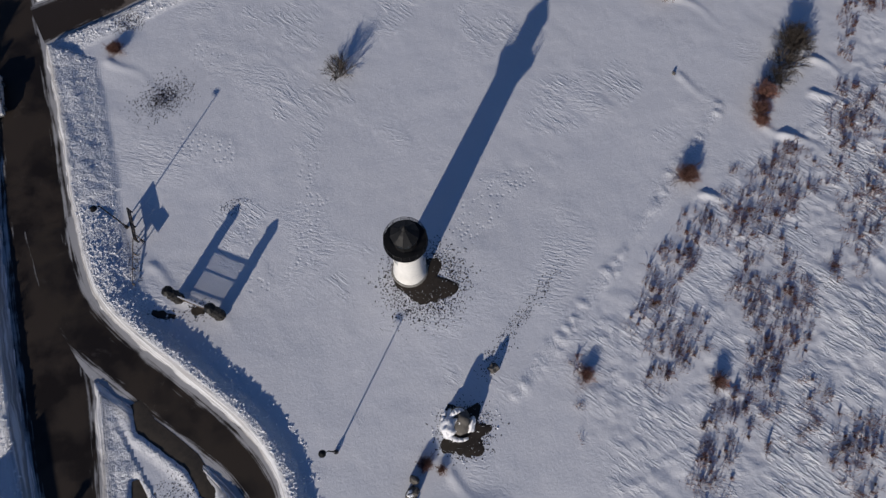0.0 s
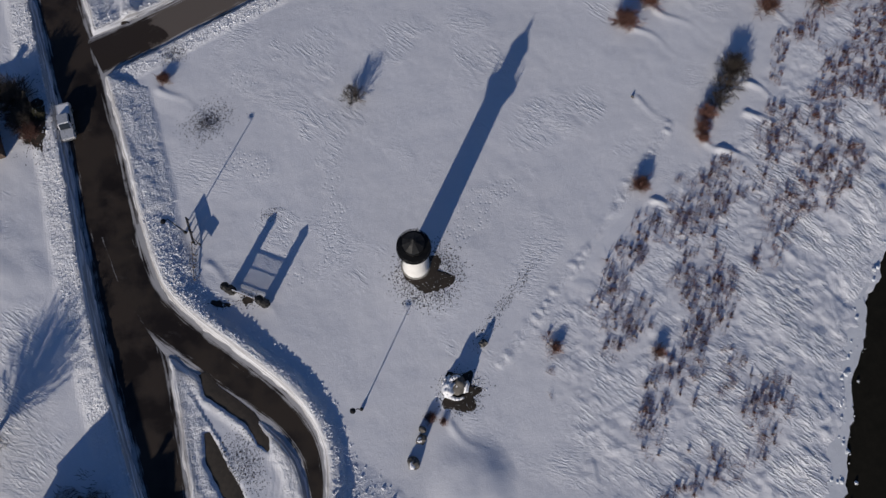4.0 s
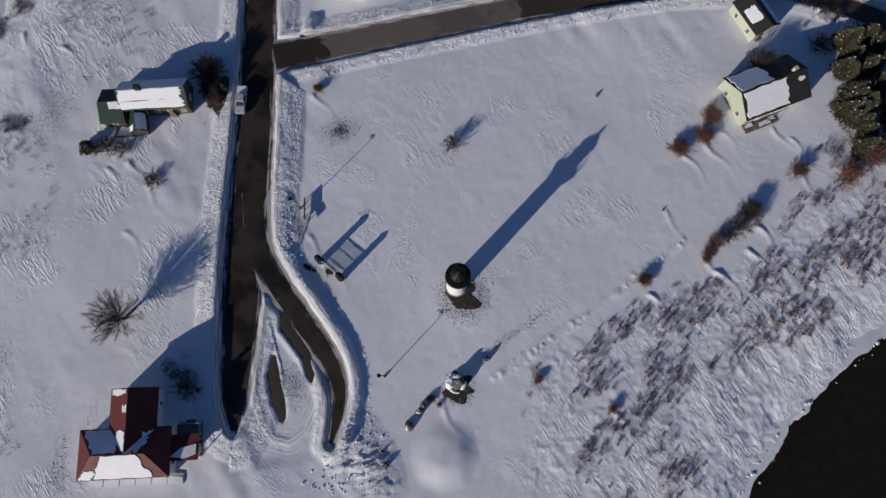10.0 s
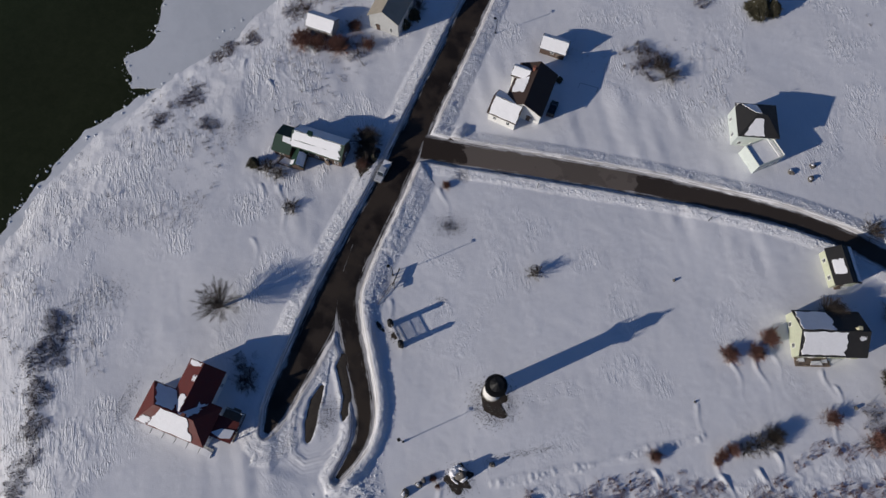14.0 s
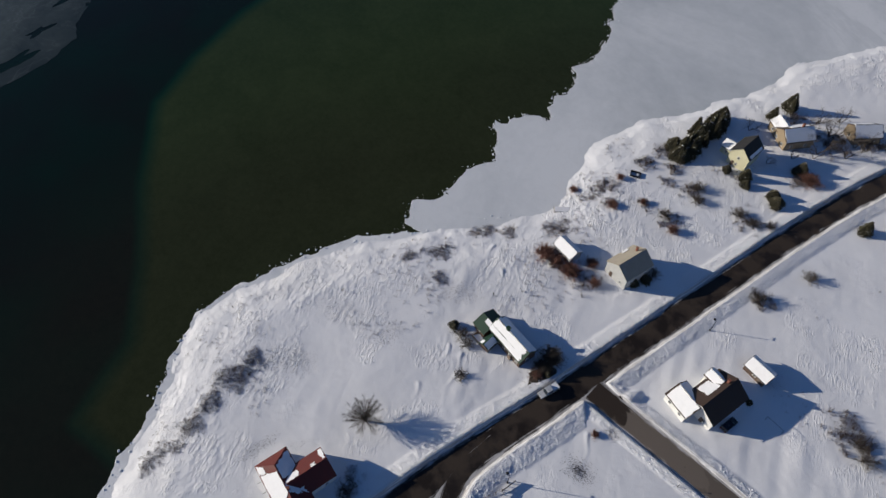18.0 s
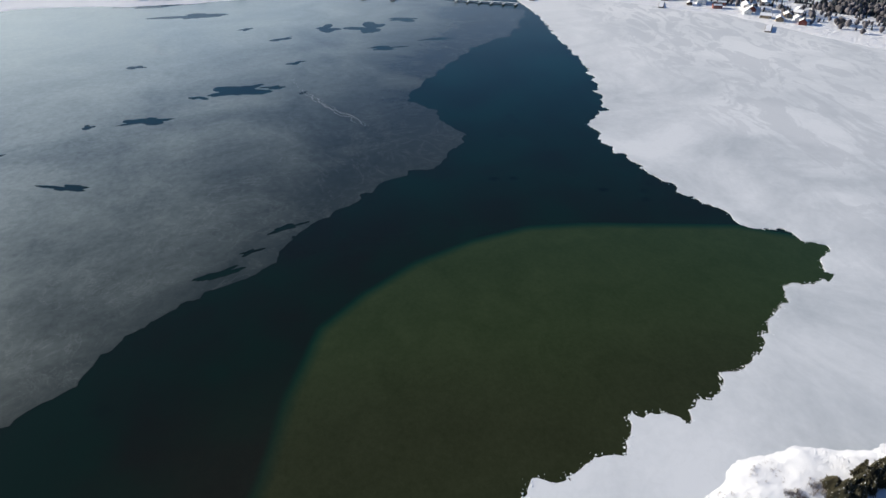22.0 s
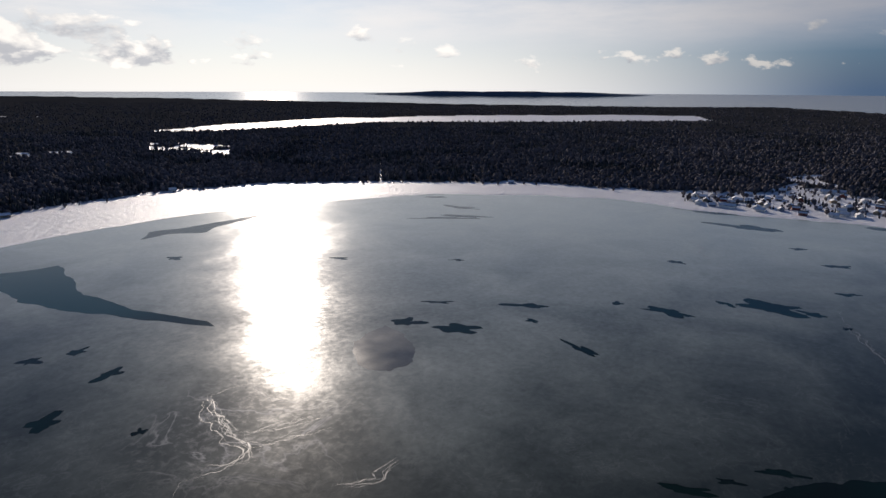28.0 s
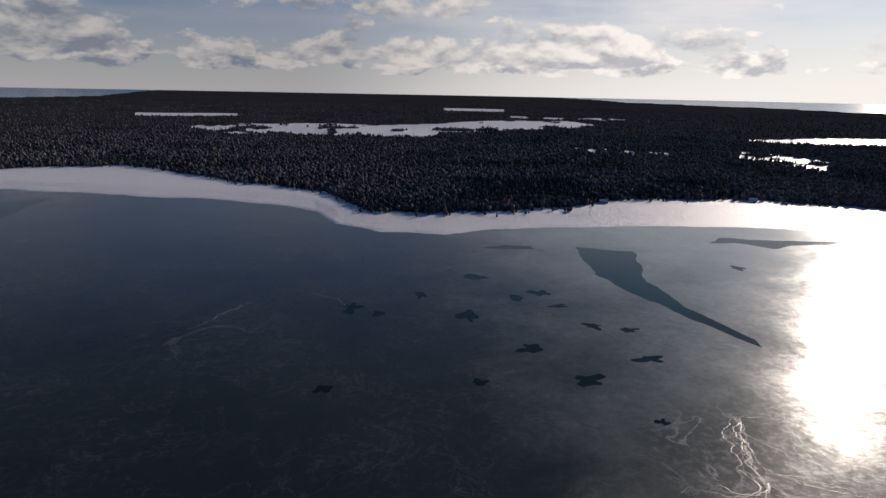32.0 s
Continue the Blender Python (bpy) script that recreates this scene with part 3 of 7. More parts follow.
def water_material():
    m = bpy.data.materials.new("lake_water")
    m.use_nodes = True
    n = Nodes(m.node_tree)
    place = n.add("ShaderNodeTexCoord").outputs["Object"]
    shallow = n.add("ShaderNodeAttribute", attribute_name="shallow").outputs["Fac"]
    edge = n.math("ADD", shallow, n.math("MULTIPLY", n.math("SUBTRACT", n.noise(0.03, 6.0, 0.6, place), 0.5), 0.16))
    weed = n.noise(0.6, 6.0, 0.7, place)
    blotch = n.noise(0.02, 4.0, 0.6, place)
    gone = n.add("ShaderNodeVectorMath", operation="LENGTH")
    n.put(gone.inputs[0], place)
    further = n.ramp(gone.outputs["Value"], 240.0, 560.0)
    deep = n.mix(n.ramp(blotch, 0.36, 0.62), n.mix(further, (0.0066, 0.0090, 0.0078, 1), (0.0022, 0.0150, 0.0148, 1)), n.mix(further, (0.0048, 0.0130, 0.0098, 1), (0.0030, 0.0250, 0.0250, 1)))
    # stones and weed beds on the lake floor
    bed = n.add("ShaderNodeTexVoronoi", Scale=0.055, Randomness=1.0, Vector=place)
    # far open lake mixed bluer: the sky's blue reflection painted into the water colour
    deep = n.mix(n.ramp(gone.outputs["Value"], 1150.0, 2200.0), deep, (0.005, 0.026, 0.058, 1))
    stones = n.math("MULTIPLY", n.ramp(n.math("ADD", bed.outputs["Distance"], n.math("MULTIPLY", weed, 0.25)), 0.22, 0.34, 1.0, 0.0), n.ramp(n.noise(0.011, 3.0, 0.6, place), 0.50, 0.60))
    deep = n.mix(n.math("MULTIPLY", stones, 0.7), deep, (0.0015, 0.0045, 0.0050, 1))
    reach = n.ramp(gone.outputs["Value"], 130.0, 275.0)
    sand = n.noise(0.05, 5.0, 0.6, place, 0.8)
    bar = n.mix(n.ramp(n.math("ADD", n.math("MULTIPLY", weed, 0.5), n.math("MULTIPLY", sand, 0.5)), 0.34, 0.66), n.mix(reach, (0.0205, 0.0285, 0.0112, 1), (0.0175, 0.0325, 0.0130, 1)), n.mix(reach, (0.0330, 0.0430, 0.0190, 1), (0.0285, 0.0465, 0.0195, 1)))
    fringe = (0.004, 0.024, 0.015, 1)
    colour = n.mix(n.ramp(edge, 0.36, 0.52), deep, fringe)
    colour = n.mix(n.ramp(edge, 0.48, 0.8), colour, bar)
    mud = n.add("ShaderNodeAttribute", attribute_name="mud").outputs["Fac"]
    colour = n.mix(mud, colour, n.mix(n.ramp(weed, 0.3, 0.7), (0.0130, 0.0120, 0.0085, 1), (0.0215, 0.0190, 0.0135, 1)))
    teal = n.add("ShaderNodeAttribute", attribute_name="teal").outputs["Fac"]
    colour = n.mix(teal, colour, (0.006, 0.045, 0.050, 1))
    shader = n.add("ShaderNodeBsdfPrincipled", **{"Base Color": colour, "Roughness": 0.12, "IOR": 1.29})
    shader.inputs["Specular IOR Level"].default_value = 0.2
    wave = n.math("ADD", n.noise(1.1, 4.0, 0.6, place), n.math("MULTIPLY", n.noise(0.25, 3.0, 0.5, place), 2.0))
    n.put(shader.inputs["Normal"], n.add("ShaderNodeBump", Distance=0.05, Strength=0.35, Height=wave).outputs[0])
    n.put(n.add("ShaderNodeOutputMaterial").inputs["Surface"], shader.outputs[0])
    return m


rings = [40.0]
while rings[-1] < 4845:
    rings.append(rings[-1] + max(2.4, rings[-1] * 0.014))
rings[-1] = 4845.0
rings = np.array(rings)
turns = np.linspace(0, 360, 601)
A, R = np.meshgrid(turns, rings)
X, Y = polar(A, R)
bar = np.maximum(edge_distance(X, Y, SANDBAR), np.where((X > 0) & (Y < 200), edge_distance(X, Y, SHORE) + 45, -99))
teal = smooth(-30, 0, edge_distance(X, Y, [(-171, -645), (-228, -630), (-204, -523), (-214, -460), (-176, -505), (-165, -548)]))
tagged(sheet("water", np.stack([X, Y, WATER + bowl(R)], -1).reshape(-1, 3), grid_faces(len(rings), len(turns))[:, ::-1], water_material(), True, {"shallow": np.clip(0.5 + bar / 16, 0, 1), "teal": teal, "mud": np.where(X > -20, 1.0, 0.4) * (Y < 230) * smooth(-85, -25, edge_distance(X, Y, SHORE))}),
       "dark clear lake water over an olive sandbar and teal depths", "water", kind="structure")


def outline(points, amount, step, seed=0.0, closed=True):
    """A ragged outline through the corners given."""
    out = []
    ends = points[1:] + (points[:1] if closed else [])
    for (ax, ay), (bx, by) in zip(points, ends):
        d = math.hypot(bx - ax, by - ay)
        n = max(1, int(d / step))
        for k in range(n):
            s = k / n
            out.append((ax + (bx - ax) * s, ay + (by - ay) * s))
    if not closed:
        out.append(points[-1])
    p = np.array(out)
    p[:, 0] += amount * 1.4 * fractal(np.array(out)[:, 0], np.array(out)[:, 1], step * 6, 4, seed)
    p[:, 1] += amount * 1.4 * fractal(np.array(out)[:, 0], np.array(out)[:, 1], step * 6, 4, seed + 50)
    return [(float(a), float(b)) for a, b in p]


def slab(name, loops, top, thick, mat):
    """A flat sheet with a rim, outlined by the first loop, with the others cut out of it."""
    from mathutils.geometry import tessellate_polygon
    veclists = [[Vector((x, y, 0)) for x, y in loop] for loop in loops]
    flat = [p for loop in loops for p in loop]
    tris = tessellate_polygon(veclists)
    bm = bmesh.new()
    upper = [bm.verts.new((x, y, top)) for x, y in flat]
    lower = [bm.verts.new((x, y, top - thick)) for x, y in flat]
    for t in tris:
        try:
            f = bm.faces.new([upper[i] for i in t])
        except ValueError:
            continue
        if f.calc_area() > 0:
            f.normal_update()
            if f.normal.z < 0:
                f.normal_flip()
    start = 0
    for loop in loops:
        n = len(loop)
        for k in range(n):
            a, b = start + k, start + (k + 1) % n
            bm.faces.new((upper[a], upper[b], lower[b], lower[a]))
        start += n
    me = bpy.data.meshes.new(name)
    bm.to_mesh(me)
    bm.free()
    me.materials.append(mat)
    return new(name, me)


SHORE_HEADINGS = [40, 49, 56, 66, 82, 92, 101, 106, 113, 122, 128, 143, 154, 164, 172, 177, 183.4, 187.4, 189.2, 196.6, 204.3, 214, 225, 250]
SHORE_RINGS = [700, 745, 813, 860, 856, 890, 890, 902, 951, 944, 946, 878, 816, 754, 718, 676, 690, 738, 818, 912, 988, 1137, 1350, 2000]
TREE_HEADINGS = [40, 48, 56, 66, 73, 82, 91, 95, 98, 101, 106, 113, 122, 132, 144, 154, 161.6, 166.5, 172.8, 179, 185, 188.6, 196.5, 205, 213.7, 250]
TREE_RINGS = [815, 856, 944, 936, 940, 972, 1070, 1110, 1110, 1060, 1030, 1046, 1058, 1064, 1069, 1016, 939, 843, 790, 772, 807, 942, 1075, 1329, 1369, 2300]
COAST_HEADINGS = [40, 56, 71, 85.7, 86.6, 90, 99.8, 104.6, 115, 126, 135.6, 146, 162, 168, 202, 204.5, 206.5, 213, 250]
COAST_RINGS = [1350, 1439, 1709, 2081, 4300, 4900, 6097, 5884, 5760, 6300, 6871, 8384, 11650, 21000, 21000, 12500, 8800, 7600, 6000]


def along(headings, rings, a):
    return np.interp(a, headings, rings)


ICE_EDGE = [(-751, 214), (-721, 206), (-643, 172), (-591, 118), (-499, 55), (-460, 34), (-430, 57), (-410, 56), (-381, 64), (-347, 42), (-306, -12), (-271, -44), (-246, -52), (-229, -83), (-209, -106), (-186, -113), (-173, -124), (-159, -147), (-140, -178), (-100, -205), (-30, -216), (60, -215), (200, -230), (420, -300)]
HOLES = [(-506, -92, 22, 13, 100), (-509, -65, 8, 5, 95), (-449, -150, 16, 7, 95), (-397, -239, 14, 5, 120), (-348, -171, 12, 4, 70), (-328, -253, 15, 8, 120), (-316, -288, 10, 7, 130), (-244, -76, 10, 3, 118), (-590, -188, 7, 5, 91), (-704, -18, 12, 14, 91), (-699, 26, 18, 20, 91), (-797, -168, 33, 14, 91), (-868, -226, 44, 9, 91), (-887, -35, 24, 9, 91), (-613, 35, 17, 6, 91), (-494, -120, 7, 4, 91), (-444, -187, 4, 4, 91), (-732, 68, 17, 9, 91), (-637, 92, 16, 5, 91)]
MELT = [(-688, -510, 26, 7, 100), (-641, -469, 30, 8, 120), (-280, -48, 9, 2.5, 110), (-260, -64, 5, 2, 110), (-306, -570, 7, 6, 128), (-403, -447, 8, 4, 128), (-468, -355, 6, 3, 128), (-362, -296, 9, 3, 128), (-618, -481, 40, 5, 129), (-731, -587, 17, 6, 129), (-718, -104, 7, 5, 128), (-667, -65, 11, 5, 128), (-577, -49, 8, 4, 128), (-372, -220, 5, 3, 91), (-491, -42, 3, 3, 91)]
POOLS = [(-58, -535, 9, 9, 2), (-104, -640, 21, 9, 2), (38, -455, 6, 10, 0), (-106, -493, 8, 7, 0), (-86, -480, 5, 8, 0), (-115, -462, 6, 4, 0), (-12, -486, 4, 8, 0), (-46, -441, 6, 11, 0), (18, -443, 4, 6, 0), (-130, -422, 6, 5, 0), (-153, -415, 6, 4, 0), (-150, -368, 8, 5, 0), (-106, -340, 8, 7, 0), (-81, -383, 7, 7, 0), (-45, -337, 4, 4, 0), (39, -329, 4, 5, 0), (-130, -295, 3, 3, 0)]
TEAL_HOLE = [(-171, -645), (-228, -630), (-218, -575), (-204, -523), (-212, -494), (-214, -460), (-226, -425), (-233, -396), (-231, -384), (-220, -405), (-205, -440), (-198, -468), (-176, -505), (-165, -548)]
BEACH_HOLE = [(-322, -668), (-350, -690), (-408, -684), (-480, -678), (-478, -668), (-410, -660), (-385, -646), (-350, -668)]


def blob(x, y, a, b, turn, seed):
    """A ragged oval."""
    rng = random.Random(seed)
    n = 30
    out = []
    lobes = [(rng.uniform(0, 6.3), rng.uniform(0.1, 0.4)) for _ in range(4)]
    for k in range(n):
        w = 2 * math.pi * k / n
        s = 1 + sum(g * math.sin((j + 2) * w + p) for j, (p, g) in enumerate(lobes)) * 0.7 + rng.uniform(-0.12, 0.12)
        u, v = a * s * math.cos(w), b * s * math.sin(w)
        c, d = math.cos(radians(turn)), math.sin(radians(turn))
        out.append((x + u * c - v * d, y + u * d + v * c))
    return out


def ice_material(name, base, frost, rough, frost_low, frost_high, clear=1.0, swirls=(), sheen=0.0, streaks=0.0, veins=0.1, grain=0.4, gloss=0.5):
    m = bpy.data.materials.new(name)
    m.use_nodes = True
    n = Nodes(m.node_tree)
    place = n.add("ShaderNodeTexCoord").outputs["Object"]
    wide = n.noise(0.012, 6.0, 0.62, place, 0.5)
    fine = n.noise(0.25, 6.0, 0.65, place, 0.4)
    vein = n.noise(0.045, 9.0, 0.70, place, 1.2)
    line = n.ramp(n.math("ABSOLUTE", n.math("SUBTRACT", vein, 0.5)), 0.0, 0.014, 1.0, 0.0)
    crack = n.noise(0.014, 10.0, 0.62, place, 0.7)
    line = n.math("ADD", n.math("MULTIPLY", line, n.ramp(wide, 0.40, 0.58)), n.ramp(n.math("ABSOLUTE", n.math("SUBTRACT", crack, 0.47)), 0.0, 0.0045, 0.8, 0.0), True)
    cover = n.math("ADD", n.math("MULTIPLY", wide, 1.0 - grain), n.math("MULTIPLY", fine, grain))
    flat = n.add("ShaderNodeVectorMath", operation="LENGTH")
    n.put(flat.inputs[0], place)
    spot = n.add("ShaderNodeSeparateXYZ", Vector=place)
    # frost cover grows sunward; part of it is sun glare painted into the colour
    sunward = n.math("ADD", n.math("MULTIPLY", spot.outputs["Y"], -1.0), n.math("ADD", n.math("MULTIPLY", spot.outputs["X"], -0.4), n.math("MULTIPLY", wide, 120.0)))
    out = n.ramp(sunward, 210.0, 450.0, 0.05, 1.0)
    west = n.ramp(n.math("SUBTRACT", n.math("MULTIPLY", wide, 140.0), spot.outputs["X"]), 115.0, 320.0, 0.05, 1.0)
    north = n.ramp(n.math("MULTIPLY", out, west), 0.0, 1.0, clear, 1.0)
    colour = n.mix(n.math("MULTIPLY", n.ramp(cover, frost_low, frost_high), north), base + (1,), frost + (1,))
    # paler far out: whiter frost, plus glare painted into the thin ice
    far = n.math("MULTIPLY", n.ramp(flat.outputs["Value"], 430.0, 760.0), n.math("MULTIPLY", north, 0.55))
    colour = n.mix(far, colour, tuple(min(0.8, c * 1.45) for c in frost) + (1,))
    for x, y, reach, much in swirls:
        gone = n.add("ShaderNodeVectorMath", operation="DISTANCE")
        n.put(gone.inputs[0], place)
        gone.inputs[1].default_value = (x, y, WATER)
        inside = n.ramp(n.math("ADD", gone.outputs["Value"], n.math("MULTIPLY", wide, reach * 0.8)), reach * 0.7, reach * 1.4, 1.0, 0.0)
        curl = n.noise(0.016, 5.0, 0.55, place, 1.6)
        thread = n.ramp(n.math("ABSOLUTE", n.math("SUBTRACT", curl, 0.5)), 0.0, 0.03, 1.0, 0.0)
        thread = n.math("ADD", n.math("MULTIPLY", n.math("POWER", thread, 2.0), 0.8), n.math("MULTIPLY", n.ramp(fine, 0.5, 0.7), 0.3))
        colour = n.mix(n.math("MULTIPLY", n.math("MULTIPLY", thread, inside), much), colour, (0.64, 0.63, 0.60, 1))
    colour = n.mix(n.math("MULTIPLY", line, veins), colour, (0.46, 0.47, 0.46, 1))
    if streaks:
        lanes = n.add("ShaderNodeMapping", vector_type="TEXTURE", Vector=place)
        lanes.inputs["Rotation"].default_value = (0, 0, radians(168))
        lanes.inputs["Scale"].default_value = (58.0, 24.0, 1.0)
        worn = n.math("MULTIPLY", n.ramp(n.noise(1.0, 8.0, 0.66, lanes.outputs["Vector"], 1.3), 0.49, 0.54), n.ramp(n.math("ADD", spot.outputs["Y"], n.math("ADD", n.math("MULTIPLY", spot.outputs["X"], 0.12), n.math("MULTIPLY", wide, 60.0))), 195.0, 260.0))
        colour = n.mix(n.math("MULTIPLY", worn, streaks), colour, (0.47, 0.49, 0.52, 1))
    shader = n.add("ShaderNodeBsdfPrincipled", **{"Base Color": colour, "IOR": 1.27, "Coat Weight": sheen, "Coat Roughness": 0.4, "Coat IOR": 1.4, "Specular IOR Level": gloss})
    n.put(shader.inputs["Roughness"], n.ramp(cover, 0.35, 0.65, rough - 0.06, rough + 0.1))
    n.put(shader.inputs["Normal"], n.add("ShaderNodeBump", Distance=0.22, Strength=0.75 * grain, Height=fine).outputs[0])
    n.put(n.add("ShaderNodeOutputMaterial").inputs["Surface"], shader.outputs[0])
    return m


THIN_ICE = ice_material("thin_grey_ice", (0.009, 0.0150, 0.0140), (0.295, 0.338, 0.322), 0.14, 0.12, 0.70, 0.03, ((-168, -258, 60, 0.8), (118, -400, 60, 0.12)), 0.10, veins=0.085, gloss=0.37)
WHITE_ICE = ice_material("snowy_white_ice", (0.44, 0.47, 0.50), (0.68, 0.695, 0.72), 0.6, 0.36, 0.58, streaks=0.5, grain=0.13)
back = []
for a in range(252, 82, -3):
    r = float(along(SHORE_HEADINGS, SHORE_RINGS, a)) + 25
    back.append(tuple(float(v) for v in polar(a, min(r, 1190.0))))
thin = outline(ICE_EDGE, 7.0, 2.2, 3.0, False) + [(500, -900)] + back
holes = [blob(*h, 10 + k) for k, h in enumerate(HOLES + MELT + POOLS)] + [outline(TEAL_HOLE, 5, 5, 8), outline(BEACH_HOLE, 5, 5, 9)]
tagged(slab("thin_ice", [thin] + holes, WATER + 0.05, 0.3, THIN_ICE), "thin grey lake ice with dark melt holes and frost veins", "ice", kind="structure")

SNOW_ICE = [(-751, 226), (-690, 220), (-626, 212), (-551, 208), (-469, 192), (-409, 177), (-391, 154), (-382, 151), (-332, 153), (-284, 165), (-240, 178), (-229, 195), (-212, 203), (-189, 184), (-186, 162), (-165, 141), (-153, 128), (-147, 115), (-136, 98), (-129, 85), (-135, 70), (-115, 57), (-117.5, 49), (-112, 36), (-114, 29), (-107, 22), (-90, 40), (-85, 80), (-90, 200), (-90, 268)]
north = [(-60, 620), (-300, 760), (-560, 640), (-700, 500), (-800, 400), (-830, 300), (-815, 225)]
tagged(slab("snowy_ice", [outline(SNOW_ICE, 4.6, 1.2, 4.0, False) + north], WATER + 0.22, 0.6, WHITE_ICE), "thick snow-covered white ice fast to the shore", "ice", kind="structure")

# a shelf of grey ice frozen to the open shore
SHELF = ice_material("grey_shelf_ice", (0.60, 0.62, 0.65), (0.78, 0.79, 0.81), 0.5, 0.36, 0.56)
shelf = []
for (ax, ay), (bx, by), (cx, cy) in zip(SHORE[-1:] + SHORE[:-1], SHORE, SHORE[1:] + SHORE[:1]):
    d = math.hypot(cx - ax, cy - ay)
    shelf.append((bx + (cy - ay) / d * 0.4, by - (cx - ax) / d * 0.4))
tagged(slab("shelf_ice", [outline(shelf, 1.5, 0.7, 6.0)], WATER + 0.14, 0.5, SHELF), "ragged shelf of grey ice along the open shore", "ice", kind="structure")

# a pool that has frozen over again, smooth and grey
REFROZEN = material("smooth_refrozen_ice", (0.105, 0.108, 0.102), 0.19, grain=0.2, spread=0.2, specular=0.28)
POOL = [(-267, -292), (-290, -296), (-303, -297), (-296, -276), (-284, -256), (-270, -243), (-250, -244), (-243, -256), (-248, -270)]
tagged(slab("refrozen_pool", [outline(POOL, 3.0, 2.0, 5.0)], WATER + 0.056, 0.2, REFROZEN), "smooth grey refrozen pool in the lake ice", "ice", kind="structure")


def mainland():
    headings = np.arange(36, 252, 0.2)
    steps = [640.0]
    while steps[-1] < 4835:
        steps.append(steps[-1] + (7 if steps[-1] < 1250 else steps[-1] * 0.012))
    steps[-1] = 4838.0
    A, R = np.meshgrid(headings, np.array(steps))
    X, Y = polar(A, R)
    true = true_ring(R)
    shore = along(SHORE_HEADINGS, SHORE_RINGS, A) + 14 * fractal(X, Y, 60, 4, 1)
    trees = along(TREE_HEADINGS, TREE_RINGS, A) + 30 * fractal(X, Y, 70, 4, 2)
    coast = along(COAST_HEADINGS, COAST_RINGS, A) * (1 + 0.04 * fractal(A * 40, R, 60, 3, 3))
    d = true - shore
    h = 1.2 * smooth(-4, 10, d) + 2.0 * smooth(10, 90, d) + 9 * smooth(120, 1500, d) * (1 + fractal(A * 30, true * 0.6, 250, 4, 8))
    wood = smooth(-12, 25, true - trees)
    open_ground = land_open(A, true)
    h = h + 2.8 * smooth(0.3, 1.0, wood) * (1 - open_ground)
    h = h * (1 - 0.9 * ((A > 85.4) & (A < 91.5) & (true > 2300) & (open_ground > 0.5)))
    h = h * (1 - smooth(coast - 160, coast, true)) - 2.5 * (1 - smooth(-30, -2, d)) - 6 * smooth(coast - 60, coast + 150, true)
    Z = WATER - 0.15 + bowl(R) + h * R / true
    return A, R, X, Y, Z, wood * (1 - open_ground)


def land_open(A, true):
    """1 on frozen lakes, fields and clearings, 0 elsewhere."""
    lake = (true > np.interp(A, [104, 106, 116, 123, 134, 137, 144, 146.4, 152.5], [3285, 3200, 2907, 2833, 2795, 2650, 2350, 2264, 2430])) & \
           (true < np.interp(A, [104, 105.5, 116, 123, 129, 133.6, 136.6, 144, 146.4, 152.5], [3300, 3730, 3729, 3550, 3436, 3320, 3249, 2811, 2700, 2445])) & (A > 104) & (A < 152.5)
    field = (true > np.interp(A, [164, 169.5, 175.7, 179.3, 187.5, 196.3, 200.7], [2900, 2464, 2218, 1960, 2012, 2056, 2501])) & \
            (true < np.interp(A, [164, 167, 174, 178, 184, 190, 197, 200.7], [2950, 3337, 3131, 2800, 2650, 2700, 2600, 2510])) & (A > 164) & (A < 200.7)
    field &= fractal(A * 30, true * 0.35, 60, 3, 12) > -0.2
    glade = (np.abs(A - 149.3) < 3.2) & (np.abs(true - 1700 - (149.3 - A) * -22) < 120) & (fractal(A * 30, true, 60, 3, 14) > -0.1)
    wedge = (A > 85.4) & (A < 91.5) & (true > np.interp(A, [85.4, 86.6, 91.5], [2060, 2330, 2800])) & (true < np.interp(A, [85.4, 88.5, 91.5], [4050, 3350, 2850]))
    track = (np.abs(A - 133.05) < 0.14 + 0.3 * fractal(A * 0, true, 40, 2, 3)) & (true < 1330) & (true > 1000)
    hamlet = (np.abs(A - 96.6 + 1.6 * fractal(A * 10, true, 60, 3, 27)) < np.interp(true, [1000, 1180, 1400], [3.2, 2.0, 0.2])) & (true < 1400) & (fractal(A * 15, true, 30, 3, 28) > -0.12)
    strip = wedge | hamlet | track | (A > 172.5) & (A < 178) & (true > 4800) & (true < 5300)
    strip |= (A > 196) & (A < 204) & (true > 3300) & (true < 3700)
    strip |= (A > 158) & (A < 166) & (true > 1650) & (true < 1760) & (fractal(A * 40, true, 50, 2, 15) > 0)
    strip |= (A > 160) & (A < 172) & (true > 3600) & (true < 3900) & (fractal(A * 40, true * 0.3, 60, 3, 16) > 0.12)
    village = (A < 106) & (A > 44) & (true < np.interp(A, [44, 60, 78, 86, 95, 98, 101, 106], [930, 990, 1010, 1040, 1110, 1110, 1060, 1040])) & (fractal(A * 15, true, 45, 3, 18) > 0.04)
    return (lake | field | glade | strip | village).astype(float)


